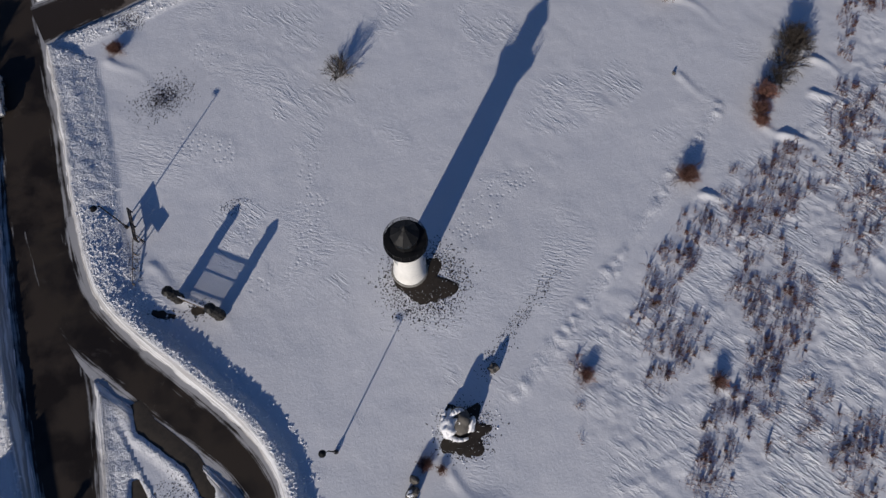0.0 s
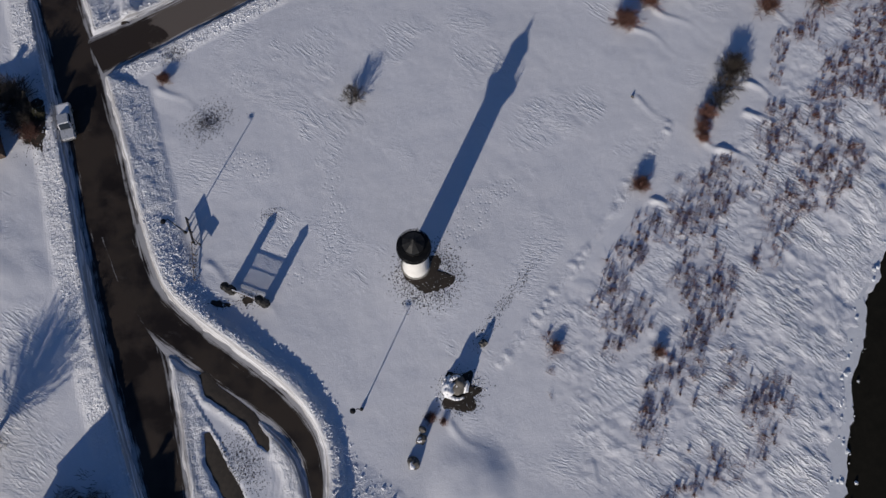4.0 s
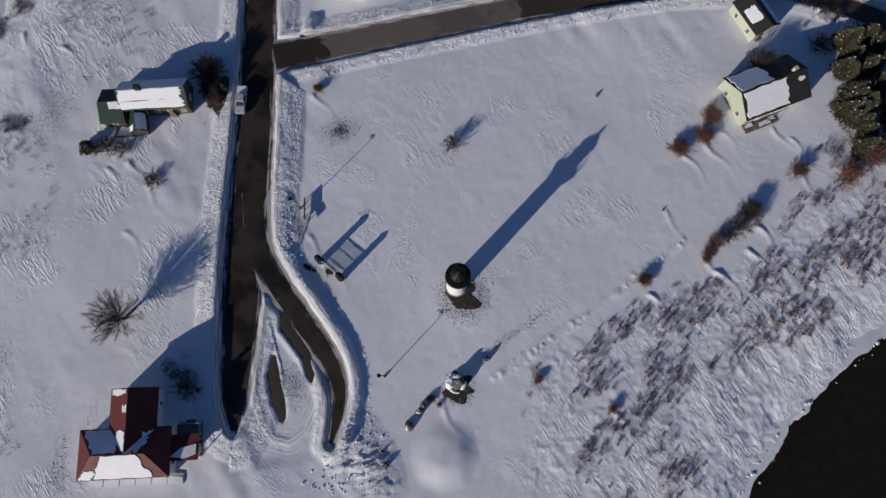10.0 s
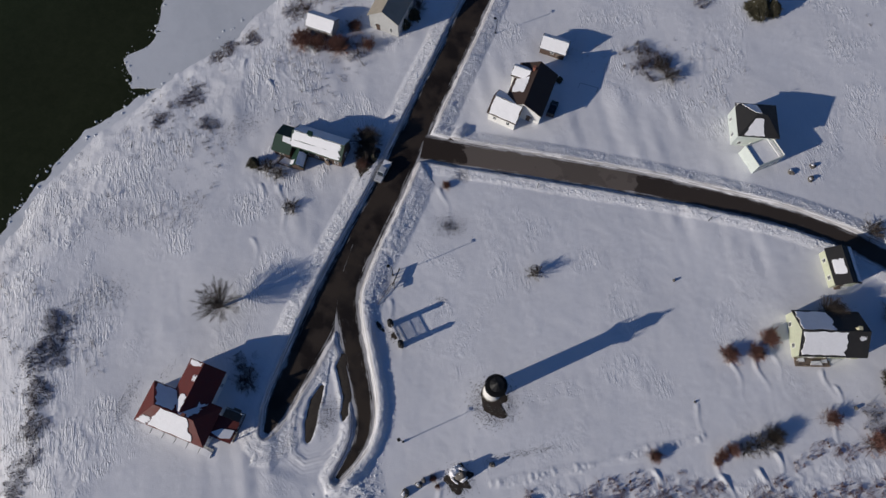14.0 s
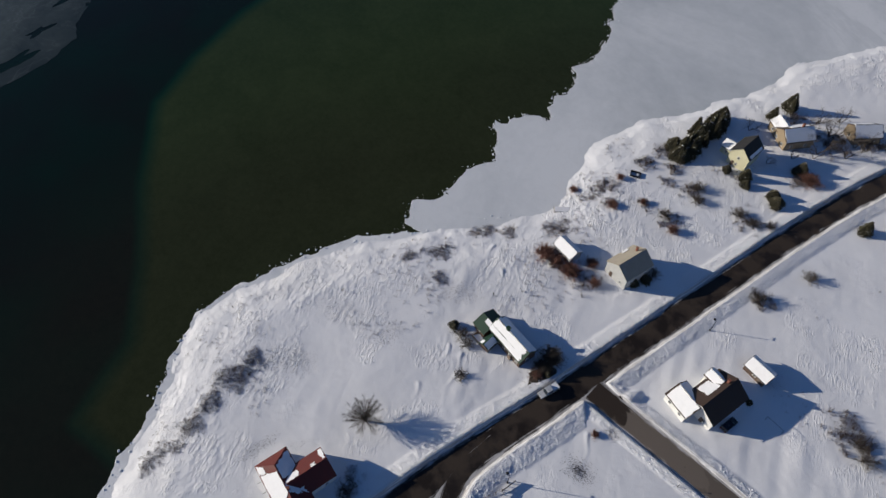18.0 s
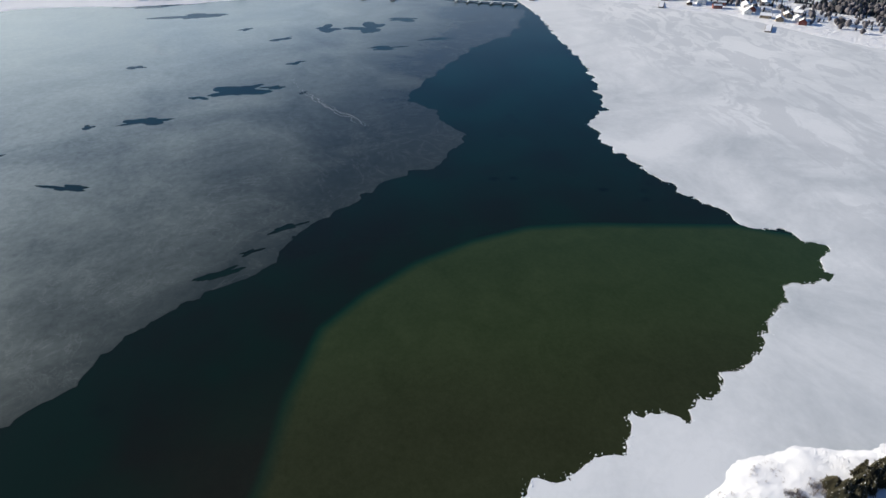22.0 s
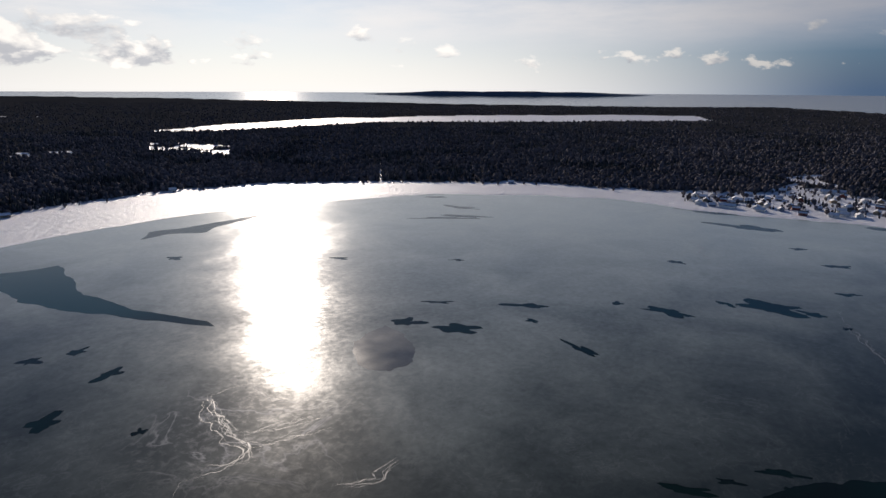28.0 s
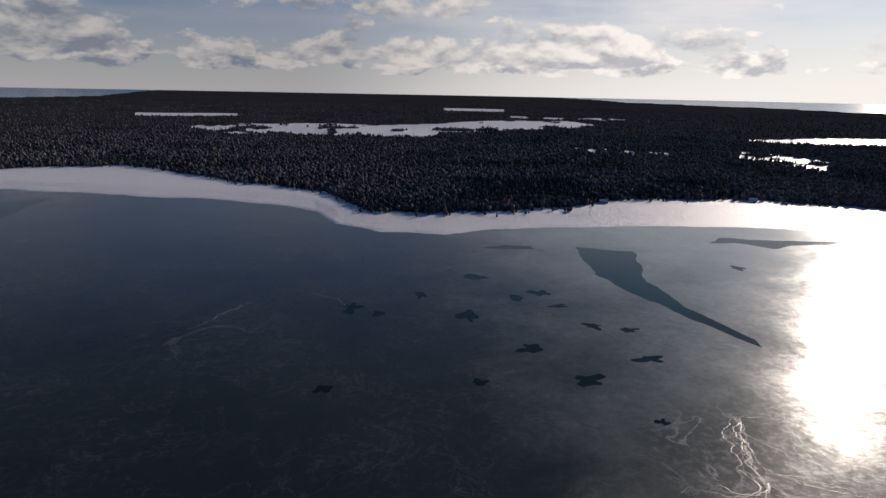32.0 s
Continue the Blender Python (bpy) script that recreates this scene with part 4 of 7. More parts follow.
def mainland_material():
    m = bpy.data.materials.new("winter_woodland_floor")
    m.use_nodes = True
    n = Nodes(m.node_tree)
    place = n.add("ShaderNodeTexCoord").outputs["Object"]
    wood = n.add("ShaderNodeAttribute", attribute_name="wood").outputs["Fac"]
    fine = n.noise(0.11, 6.0, 0.7, place)
    wide = n.noise(0.006, 4.0, 0.6, place)
    floor = n.mix(n.ramp(n.math("ADD", n.math("MULTIPLY", fine, 0.7), n.math("MULTIPLY", wide, 0.3)), 0.42, 0.64), (0.028, 0.030, 0.034, 1), (0.050, 0.050, 0.054, 1))
    edge = n.math("ADD", wood, n.math("MULTIPLY", n.math("SUBTRACT", fine, 0.5), 0.5))
    colour = n.mix(n.ramp(edge, 0.3, 0.6), (0.78, 0.78, 0.80, 1), floor)
    # wind-glazed snow shines, the woodland floor does not
    shader = n.add("ShaderNodeBsdfPrincipled", **{"Base Color": colour})
    n.put(shader.inputs["Roughness"], n.ramp(edge, 0.3, 0.6, 0.52, 0.95))
    n.put(shader.inputs["Specular IOR Level"], n.ramp(edge, 0.3, 0.6, 0.5, 0.0))
    n.put(shader.inputs["Normal"], n.add("ShaderNodeBump", Distance=4.0, Strength=0.5, Height=fine).outputs[0])
    n.put(n.add("ShaderNodeOutputMaterial").inputs["Surface"], shader.outputs[0])
    return m


A, R, X, Y, Z, wood = mainland()
tagged(sheet("mainland", np.stack([X, Y, Z], -1).reshape(-1, 3), grid_faces(*A.shape)[:, ::-1], mainland_material(), True, {"wood": wood}),
       "far snowy shore and dark wooded mainland behind the bay", "land", kind="structure")

# ---- helpers for things ----


def thing(name, x, y, z, turn=0.0, label="", category="", group="", kind=""):
    ob = new(name)
    ob.empty_display_size = 0.3
    ob.matrix_world = pose(x, y, z, 0, 0, turn)
    return tagged(ob, label, category, group, kind)


def part(name, bm, mat, parent, label="", soft=False):
    me = bpy.data.meshes.new(name)
    bmesh.ops.recalc_face_normals(bm, faces=bm.faces)
    if soft:
        for f in bm.faces:
            f.smooth = True
    bm.to_mesh(me)
    bm.free()
    me.materials.append(mat)
    ob = new(name, me)
    ob.parent = parent
    return tagged(ob, label)


def box(bm, x0, x1, y0, y1, z0, z1):
    v = [bm.verts.new((x, y, z)) for z in (z0, z1) for x, y in ((x0, y0), (x1, y0), (x1, y1), (x0, y1))]
    for f in ((3, 2, 1, 0), (4, 5, 6, 7), (0, 1, 5, 4), (1, 2, 6, 5), (2, 3, 7, 6), (3, 0, 4, 7)):
        bm.faces.new([v[i] for i in f])
    return bm


def boxed(*sizes):
    bm = bmesh.new()
    for s in sizes:
        box(bm, *s)
    return bm


def rod(bm, a, b, ra, rb, sides=6, caps=True):
    a, b = Vector(a), Vector(b)
    way = (b - a).normalized()
    u = way.orthogonal().normalized()
    w = way.cross(u)
    loops = []
    for p, r in ((a, ra), (b, rb)):
        loops.append([bm.verts.new(p + (u * math.cos(2 * math.pi * k / sides) + w * math.sin(2 * math.pi * k / sides)) * r) for k in range(sides)])
    for k in range(sides):
        bm.faces.new((loops[0][k], loops[0][(k + 1) % sides], loops[1][(k + 1) % sides], loops[1][k]))
    if caps:
        bm.faces.new(loops[0][::-1]), bm.faces.new(loops[1])
    return bm


def rodded(*rods, sides=8):
    bm = bmesh.new()
    for r in rods:
        rod(bm, *r, sides=sides)
    return bm


def lathe(profile, sides=32):
    """A turned body from (radius, height) pairs."""
    bm = bmesh.new()
    loops = [[bm.verts.new((r * math.cos(2 * math.pi * k / sides), r * math.sin(2 * math.pi * k / sides), z)) for k in range(sides)] for r, z in profile]
    for a, b in zip(loops, loops[1:]):
        for k in range(sides):
            bm.faces.new((a[k], a[(k + 1) % sides], b[(k + 1) % sides], b[k]))
    bm.faces.new(loops[0][::-1]), bm.faces.new(loops[-1])
    return bm


def prism(corners, lift):
    """A slab on a ring of points, thickened by the vector lift."""
    bm = bmesh.new()
    lift = Vector(lift)
    low = [bm.verts.new(c) for c in corners]
    high = [bm.verts.new(Vector(c) + lift) for c in corners]
    n = len(low)
    bm.faces.new(low[::-1]), bm.faces.new(high)
    for k in range(n):
        bm.faces.new((low[k], low[(k + 1) % n], high[(k + 1) % n], high[k]))
    return bm


def rag(u0, u1, v0, v1, seed, wild=0.05, steps=7):
    """A ragged outline of a patch in 0..1 by 0..1, following its edges."""
    rng = random.Random(seed)
    ring = []
    for (au, av), (bu, bv) in (((u0, v0), (u1, v0)), ((u1, v0), (u1, v1)), ((u1, v1), (u0, v1)), ((u0, v1), (u0, v0))):
        for k in range(steps):
            s = k / steps
            w = wild if k else wild * 0.4
            ring.append((min(0.985, max(0.015, au + (bu - au) * s + rng.uniform(-w, w))), min(0.97, max(0.015, av + (bv - av) * s + rng.uniform(-w, w)))))
    return ring


def wall_paint(name, colour):
    return material(name, colour, 0.7, grain=2.5, spread=0.12, bump=0.01, coarse=0.4)


GLASS = material("dark_window_glass", (0.03, 0.035, 0.04), 0.08, grain=1.0, spread=0.3)
WHITE_TRIM = material("white_painted_trim", (0.72, 0.72, 0.70), 0.5, grain=4.0, spread=0.08)
BRICK_RED = material("red_brick", (0.20, 0.075, 0.05), 0.85, grain=6.0, spread=0.3, bump=0.02)
BLACK_IRON = material("black_painted_iron", (0.010, 0.010, 0.011), 0.6, grain=7.0, spread=0.35, specular=0.25)
WEATHERED = material("weathered_grey_wood", (0.17, 0.13, 0.10), 0.8, grain=5.0, spread=0.3, bump=0.015)
DARK_WOOD = material("dark_brown_wood_siding", (0.085, 0.055, 0.04), 0.75, grain=5.0, spread=0.3, bump=0.015)
ROOFS = {
    "green": material("dark_green_roofing", (0.010, 0.040, 0.022), 0.6, grain=5.0, spread=0.3, bump=0.01),
    "red": material("dark_red_roofing", (0.115, 0.013, 0.009), 0.65, grain=5.0, spread=0.3, bump=0.012),
    "brown": material("dark_brown_shingles", (0.045, 0.026, 0.020), 0.8, grain=6.0, spread=0.3, bump=0.015),
    "black": material("black_shingles", (0.018, 0.017, 0.017), 0.75, grain=6.0, spread=0.35, bump=0.015),
    "tan": material("tan_shingles", (0.34, 0.30, 0.24), 0.8, grain=6.0, spread=0.15, bump=0.015),
    "grey": material("slate_grey_roofing", (0.10, 0.11, 0.13), 0.7, grain=6.0, spread=0.2, bump=0.015),
}
WALLS = {
    "white": wall_paint("white_clapboard", (0.70, 0.69, 0.66)),
    "lime": wall_paint("pale_lime_siding", (0.47, 0.49, 0.36)),
    "mint": wall_paint("pale_mint_siding", (0.52, 0.565, 0.53)),
    "cream": wall_paint("cream_siding", (0.56, 0.53, 0.36)),
    "grey": wall_paint("light_grey_siding", (0.42, 0.42, 0.41)),
    "brown": DARK_WOOD,
    "tan": wall_paint("tan_wood_siding", (0.26, 0.20, 0.13)),
    "blue": wall_paint("blue_grey_siding", (0.16, 0.20, 0.26)),
    "red": wall_paint("barn_red_siding", (0.20, 0.05, 0.035)),
}


def window(parent, x, y, z, turn, w=0.9, h=1.2):
    """A framed window set on a wall, facing -y before its turn."""
    frame_ob = part("window", boxed((-w / 2, -w / 2 + 0.09, -0.06, 0.04, 0, h), (w / 2 - 0.09, w / 2, -0.06, 0.04, 0, h), (-w / 2 + 0.09, w / 2 - 0.09, -0.06, 0.04, 0, 0.09),
                                    (-w / 2 + 0.09, w / 2 - 0.09, -0.06, 0.04, h - 0.09, h), (-w / 2 + 0.09, w / 2 - 0.09, -0.05, 0.04, h / 2 - 0.03, h / 2 + 0.03)), WHITE_TRIM, parent)
    part("pane", boxed((-w / 2 + 0.09, w / 2 - 0.09, -0.02, 0.03, 0.09, h - 0.09)), GLASS, frame_ob, "dark reflecting glass")
    frame_ob.matrix_local = pose(x, y, z, 0, 0, turn)


def gable(parent, cx, cy, turn, length, width, eave, ridge, wall, roof, snow=((), ()), over=0.35, hips=(0, 0), windows=(2, 2, 1, 1), storeys=1, seed=1, base=-0.5):
    """One wing of a house round (cx, cy): walls with gables, two roof slopes with their snow, windows by wall (south, north, west, east)."""
    m = pose(cx, cy, 0, 0, 0, turn)
    rng = random.Random(seed)
    h, w = length / 2, width / 2
    bm = bmesh.new()
    ends = []
    for x, hip in ((-h, hips[0]), (h, hips[1])):
        ring = [(x, -w, base), (x, w, base), (x, w, eave)] + ([(x, 0, ridge - 0.06)] if not hip else []) + [(x, -w, eave)]
        ends.append([bm.verts.new(p) for p in ring])
    bm.faces.new(ends[0][::-1]), bm.faces.new(ends[1])
    a, b = ends
    bm.faces.new((a[0], b[0], b[-1], a[-1])), bm.faces.new((a[1], a[2], b[2], b[1])), bm.faces.new((a[0], a[1], b[1], b[0]))
    bm.faces.new((a[2], a[-1], b[-1], b[2]))
    part("wall", bm, WALLS[wall], parent).matrix_local = m
    slope = (ridge - eave) / w
    drop = over * slope
    up = Vector((0, 0, 0.14))
    for side, covers in ((-1, snow[0]), (1, snow[1])):
        e0, e1 = -h - over, h + over
        r0, r1 = (-h - over) if not hips[0] else -h + w * 0.8, (h + over) if not hips[1] else h - w * 0.8
        corners = [(e0, side * (w + over), eave - drop), (e1, side * (w + over), eave - drop), (r1, 0, ridge), (r0, 0, ridge)]
        roof_ob = part("roof", prism(corners, up), ROOFS[roof], parent)
        roof_ob.matrix_local = m
        c = [Vector(p) + up for p in corners]
        for k, (u0, u1, v0, v1) in enumerate(covers):
            ring = [(c[3] * (1 - u) + c[2] * u) * (1 - v) + (c[0] * (1 - u) + c[1] * u) * v for u, v in rag(u0, u1, v0, v1, seed * 7 + k + side, 0.03)]
            part("snow", prism([p + Vector((0, 0, 0.004)) for p in ring], (0, 0, 0.16)), ROOF_SNOW, roof_ob, "thick settled snow")
    for x, hip, s in ((-h, hips[0], -1), (h, hips[1], 1)):
        if hip:
            tip = Vector((x - s * w * 0.8, 0, ridge))
            part("roof", prism([(x + s * over, -w - over, eave - drop), (x + s * over, w + over, eave - drop), tip], up), ROOFS[roof], parent).matrix_local = m
    part("ridge_cap", rodded(((-h + (w * 0.8 if hips[0] else -over), 0, ridge + 0.14), (h - (w * 0.8 if hips[1] else -over), 0, ridge + 0.14), 0.07, 0.07), sides=6), ROOFS[roof], parent).matrix_local = m
    for wall_id, count in enumerate(windows):
        for s in range(storeys):
            z = 0.9 + s * 2.6
            if z + 1.2 > eave:
                continue
            for k in range(count):
                f = (k + 0.5) / count - 0.5
                x, y, t = ((f * length, -w, 0), (f * length, w, 180), (-h, -f * width, -90), (h, f * width, 90))[wall_id]
                p = m @ Vector((x, y, z))
                window(parent, p.x, p.y, p.z, turn + t, 0.85 + 0.2 * rng.random(), 1.15)
    return m


def chimney(parent, x, y, low, top, size=0.6):
    part("chimney", boxed((x - size / 2, x + size / 2, y - size / 2, y + size / 2, low, top), (x - size / 2 - 0.08, x + size / 2 + 0.08, y - size / 2 - 0.08, y + size / 2 + 0.08, top, top + 0.15)), BRICK_RED, parent, "red brick chimney")


def door(parent, x, y, z, turn, mat):
    d = part("door", boxed((-0.45, 0.45, -0.07, 0.03, 0, 2.05)), mat, parent)
    part("door_handle", rodded(((0.33, -0.07, 1.0), (0.33, -0.13, 1.0), 0.03, 0.03), sides=6), BLACK_IRON, d)
    d.matrix_local = pose(x, y, z, 0, 0, turn)


def rail(parent, points, height=1.0, mat=None):
    """A post-and-rail balustrade along points of a deck."""
    for (ax, ay, az), (bx, by, bz) in zip(points, points[1:]):
        n = max(1, int(math.hypot(bx - ax, by - ay) / 1.6))
        part("handrail", rodded(((ax, ay, az + height), (bx, by, bz + height), 0.05, 0.05), ((ax, ay, az + 0.2), (bx, by, bz + 0.2), 0.03, 0.03), sides=4), mat or WHITE_TRIM, parent)
        for k in range(n + 1):
            s = k / n
            x, y, z = ax + (bx - ax) * s, ay + (by - ay) * s, az + (bz - az) * s
            part("post", boxed((x - 0.05, x + 0.05, y - 0.05, y + 0.05, z - 0.3, z + height)), mat or WHITE_TRIM, parent)


# ---- the houses on the point ----
FULL = ((0.02, 0.98, 0.02, 0.97),)
house = thing("house", -58.3, 29.8, 0, 9.5, "long cottage with green roof under snow beside the road", "house")
gable(house, -0.2, 0.1, 0, 11.8, 5.3, 3.3, 5.3, "brown", "green", (((0.02, 0.93, 0.02, 0.56), (0.02, 0.94, 0.585, 0.95)), FULL), windows=(5, 2, 0, 1), seed=3, over=0.3)
gable(house, -8.0, -1.3, 0, 3.8, 6.2, 2.5, 3.9, "brown", "green", (((0.45, 0.97, 0.02, 0.35),), ()), windows=(1, 1, 1, 0), seed=4)
gable(house, -3.6, -4.6, 97, 3.6, 2.5, 2.2, 3.2, "brown", "green", (((0.05, 0.8, 0.04, 0.95),), ((0.05, 0.3, 0.3, 0.9),)), windows=(0, 0, 0, 1), seed=5)
part("chimney", boxed((-2.6, -1.7, -0.2, 0.6, 4.6, 6.2), (-2.7, -1.6, -0.3, 0.7, 6.2, 6.35)), ROOFS["green"], house, "dark green clad chimney")
door(house, 2.4, -3.03, 0, 0, WEATHERED)
part("deck", boxed((-8.4, -5.0, -6.6, -4.5, -0.4, 0.35)), WEATHERED, house, "weathered wooden deck")
part("snow", prism([(-8.1, -6.3, 0.354), (-5.3, -6.4, 0.354), (-5.2, -4.7, 0.354), (-7.4, -4.6, 0.354)], (0, 0, 0.14)), ROOF_SNOW, house, "snow drifted on the deck")
rail(house, [(-8.3, -4.6, 0.35), (-8.3, -6.5, 0.35), (-5.1, -6.5, 0.35)], 0.9, mat=WEATHERED)

house = thing("house", -50.9, -30.4, 0, 8, "large white house with red metal roofs half under snow", "house")
gable(house, -0.2, -2.3, 0, 14.0, 7.2, 3.5, 5.7, "white", "red", (((0.2, 0.84, 0.03, 0.95), (0.03, 0.17, 0.62, 0.97)), ((0.05, 0.44, 0.06, 0.95), (0.6, 0.86, 0.04, 0.6))), hips=(1, 1), windows=(4, 2, 2, 2), storeys=1, seed=6)
gable(house, 0.9, 3.0, 90, 9.2, 7.0, 3.5, 5.7, "white", "red", (((0.02, 0.3, 0.55, 0.97),), ((0.02, 0.32, 0.05, 0.5), (0.62, 0.72, 0.02, 0.25), (0.9, 0.99, 0.1, 0.9))), windows=(2, 2, 0, 2), storeys=1, seed=7)
part("porch_floor", boxed((6.8, 11.0, -3.6, 2.0, -0.4, 0.3)), WEATHERED, house)
for px, py in ((10.8, -3.4), (10.8, -0.8), (10.8, 1.8), (7.2, 1.8)):
    part("porch_post", boxed((px - 0.08, px + 0.08, py - 0.08, py + 0.08, 0.3, 2.6)), WHITE_TRIM, house)
porch = part("porch_roof", prism([(6.8, -3.9, 2.9), (11.3, -3.9, 2.5), (11.3, 0.2, 2.5), (6.8, 0.2, 2.9)], (0, 0, 0.12)), ROOFS["red"], house)
part("snow", prism([(7.0, -3.2, 3.01), (9.2, -3.6, 2.82), (10.9, -3.0, 2.67), (11.0, -1.4, 2.66), (8.6, -1.9, 2.87)], (0, 0, 0.12)), ROOF_SNOW, porch)
rail(house, [(10.8, -3.4, 0.3), (10.8, 1.8, 0.3), (7.2, 1.8, 0.3)], 0.9)
part("step", boxed((8.2, 9.8, 2.0, 2.4, -0.4, 0.12)), WEATHERED, house)
CONCRETE = material("pale_concrete", (0.42, 0.41, 0.39), 0.85, grain=1.2, spread=0.2, bump=0.01)
for k in range(6):
    slab_ob = part("terrace_slab", boxed((-7.4 + k * 2.6, -4.85 + k * 2.6, -7.7, -6.05, -0.6, 0.2)), CONCRETE, house, "pale concrete terrace slab")
    part("snow", prism([(-7.4 + k * 2.6, -7.7, 0.204), (-4.9 + k * 2.6, -7.7, 0.204), (-4.9 + k * 2.6, -6.5 - 0.1 * (k % 3), 0.204), (-7.3 + k * 2.6, -6.4, 0.204)], (0, 0, 0.06)), ROOF_SNOW, slab_ob)
chimney(house, 2.0, -2.0, 5.0, 6.5, 0.5)
door(house, 7.0, -1.5, 0.3, 90, DARK_WOOD)

house = thing("house", -23.2, 65.0, 0, 97, "white house with steep brown roof patched with snow", "house")
gable(house, 0, 0, 0, 11.6, 8.6, 3.7, 6.3, "white", "brown", ((), ((0.3, 0.62, 0.25, 0.85),)), windows=(2, 2, 2, 2), storeys=1, seed=8)
gable(house, -6.0, 3.6, -95, 6.6, 6.2, 3.0, 5.2, "white", "brown", (((0.06, 0.98, 0.02, 0.96),), FULL), windows=(2, 1, 2, 1), seed=9)
gable(house, 3.0, 3.4, 90, 3.6, 2.9, 4.7, 5.9, "white", "brown", (FULL, ((0.02, 0.98, 0.02, 0.9),)), windows=(0, 0, 1, 1), storeys=2, seed=10)
chimney(house, 3.6, 0.8, 5.6, 7.1, 0.55)
door(house, -5.83, -1.6, 0, -90, DARK_WOOD)

shed = thing("shed", -23.9, 80.3, 0, 8, "small brown wooden shed with snow-laden roof", "shed")
gable(shed, 0, 0, 0, 6.0, 3.9, 2.3, 3.8, "brown", "grey", (FULL, FULL), windows=(1, 0, 0, 1), seed=11)
door(shed, 1.4, -1.97, -0.1, 0, WEATHERED)

house = thing("house", 25.6, 81.0, 0, 24, "pale mint house with dark hipped roof and sun porch", "house")
gable(house, 0, 0.6, 0, 8.6, 8.0, 4.9, 7.2, "mint", "black", (((0.12, 0.62, 0.2, 0.95),), ((0.1, 0.5, 0.1, 0.9),)), hips=(1, 1), windows=(3, 2, 2, 2), storeys=1, seed=12)
m2 = pose(1.6, -6.4, 0, 0, 0, 28)
part("porch_wall", boxed((-3.4, 3.4, -2.8, 2.8, -0.5, 3.2)), WALLS["mint"], house).matrix_local = m2
part("parapet", boxed((-3.4, 3.4, -2.8, -2.65, 3.2, 3.9), (-3.4, -3.25, -2.65, 2.65, 3.2, 3.9), (3.25, 3.4, -2.65, 2.65, 3.2, 3.9), (-3.4, 3.4, 2.65, 2.8, 3.2, 3.9)), WALLS["mint"], house).matrix_local = m2
part("snow", boxed((-3.2, 3.2, -2.6, 2.6, 3.21, 3.45)), ROOF_SNOW, house, "even snow on the flat porch roof").matrix_local = m2
part("pergola", boxed(*[(2.0, 3.3, -2.4 + k * 1.5, -2.25 + k * 1.5, 3.9, 4.1) for k in range(4)], (1.9, 2.05, -2.5, 2.4, 3.9, 4.15), (3.2, 3.35, -2.5, 2.4, 3.9, 4.15)), WHITE_TRIM, house, "white open timber frame").matrix_local = m2
part("antenna", rodded(((-4.6, 3.8, 4.6), (-4.6, 3.8, 6.4), 0.05, 0.05), ((-5.1, 3.8, 6.2), (-4.1, 3.8, 6.2), 0.04, 0.04), sides=5), WHITE_TRIM, house)
for k in range(3):
    p = m2 @ Vector((-2 + 2 * k, -2.8, 1.0))
    window(house, p.x, p.y, p.z, 28, 1.2, 1.3)

cottage = thing("cottage", 53.0, 58.0, 0, -57, "lime cottage with low black roof and one snow patch", "house")
gable(cottage, 0, 0, 0, 7.6, 5.0, 3.2, 4.4, "lime", "black", (((0.35, 0.72, 0.15, 0.8),), ((0.02, 0.95, 0.6, 0.95),)), windows=(2, 1, 1, 1), seed=13)
door(cottage, 3.83, -0.8, 0, 90, DARK_WOOD)
for k in range(3):
    part("step", boxed((3.8, 5.0 - k * 0.35, -1.5, -0.1, -0.4, 0.1 + k * 0.18)), WEATHERED, cottage)

house = thing("house", 54.5, 42.3, 0, 27, "lime house with black roof mostly covered in snow", "house")
gable(house, 0, 0, 0, 13.0, 8.8, 3.4, 5.9, "lime", "black", (((0.03, 0.66, 0.06, 0.93), (0.86, 0.93, 0.2, 0.32)), ((0.03, 0.5, 0.05, 0.92),)), windows=(3, 3, 2, 2), storeys=1, seed=14)
part("deck", boxed((-6.2, 0.5, -6.2, -4.45, -0.5, 0.5)), WEATHERED, house, "weathered deck drifted with snow")
rail(house, [(-6.1, -4.9, 0.5), (-6.1, -6.1, 0.5), (0.4, -6.1, 0.5)], 0.95, mat=WEATHERED)
for k in range(3):
    part("step", boxed((0.6 + k * 0.3, 0.9 + k * 0.3, -6.1, -4.9, -0.6, 0.4 - k * 0.16)), WEATHERED, house)
part("vent", boxed((4.1, 4.7, 0.3, 0.8, 5.4, 6.6), (4.0, 4.8, 0.2, 0.9, 6.6, 6.72)), WALLS["cream"], house, "small cream roof vent")
door(house, -3.0, -4.43, 0.5, 0, WHITE_TRIM)
for u, v, w, d in ((-5.9, -5.2, 1.6, 0.7), (-3.2, -5.9, 2.4, 0.9), (-0.9, -5.3, 1.2, 0.6)):
    part("snow", prism([(u, v, 0.504), (u + w, v - 0.1, 0.504), (u + w * 0.9, v + d, 0.504), (u + w * 0.1, v + d * 0.8, 0.504)], (0, 0, 0.2)), ROOF_SNOW, house, "drift lying on the deck")

house = thing("house", -63.2, 69.6, 0, 96, "grey-white house with bare tan roof beside the road", "house")
gable(house, 0, 0, 0, 9.2, 7.6, 4.6, 7.3, "grey", "tan", ((), ((0.5, 0.75, 0.8, 0.96),)), windows=(2, 2, 2, 2), storeys=1, seed=15)
chimney(house, 3.0, 1.4, 6.0, 7.7, 0.5)
door(house, -4.63, 1.6, 0, -90, DARK_WOOD)

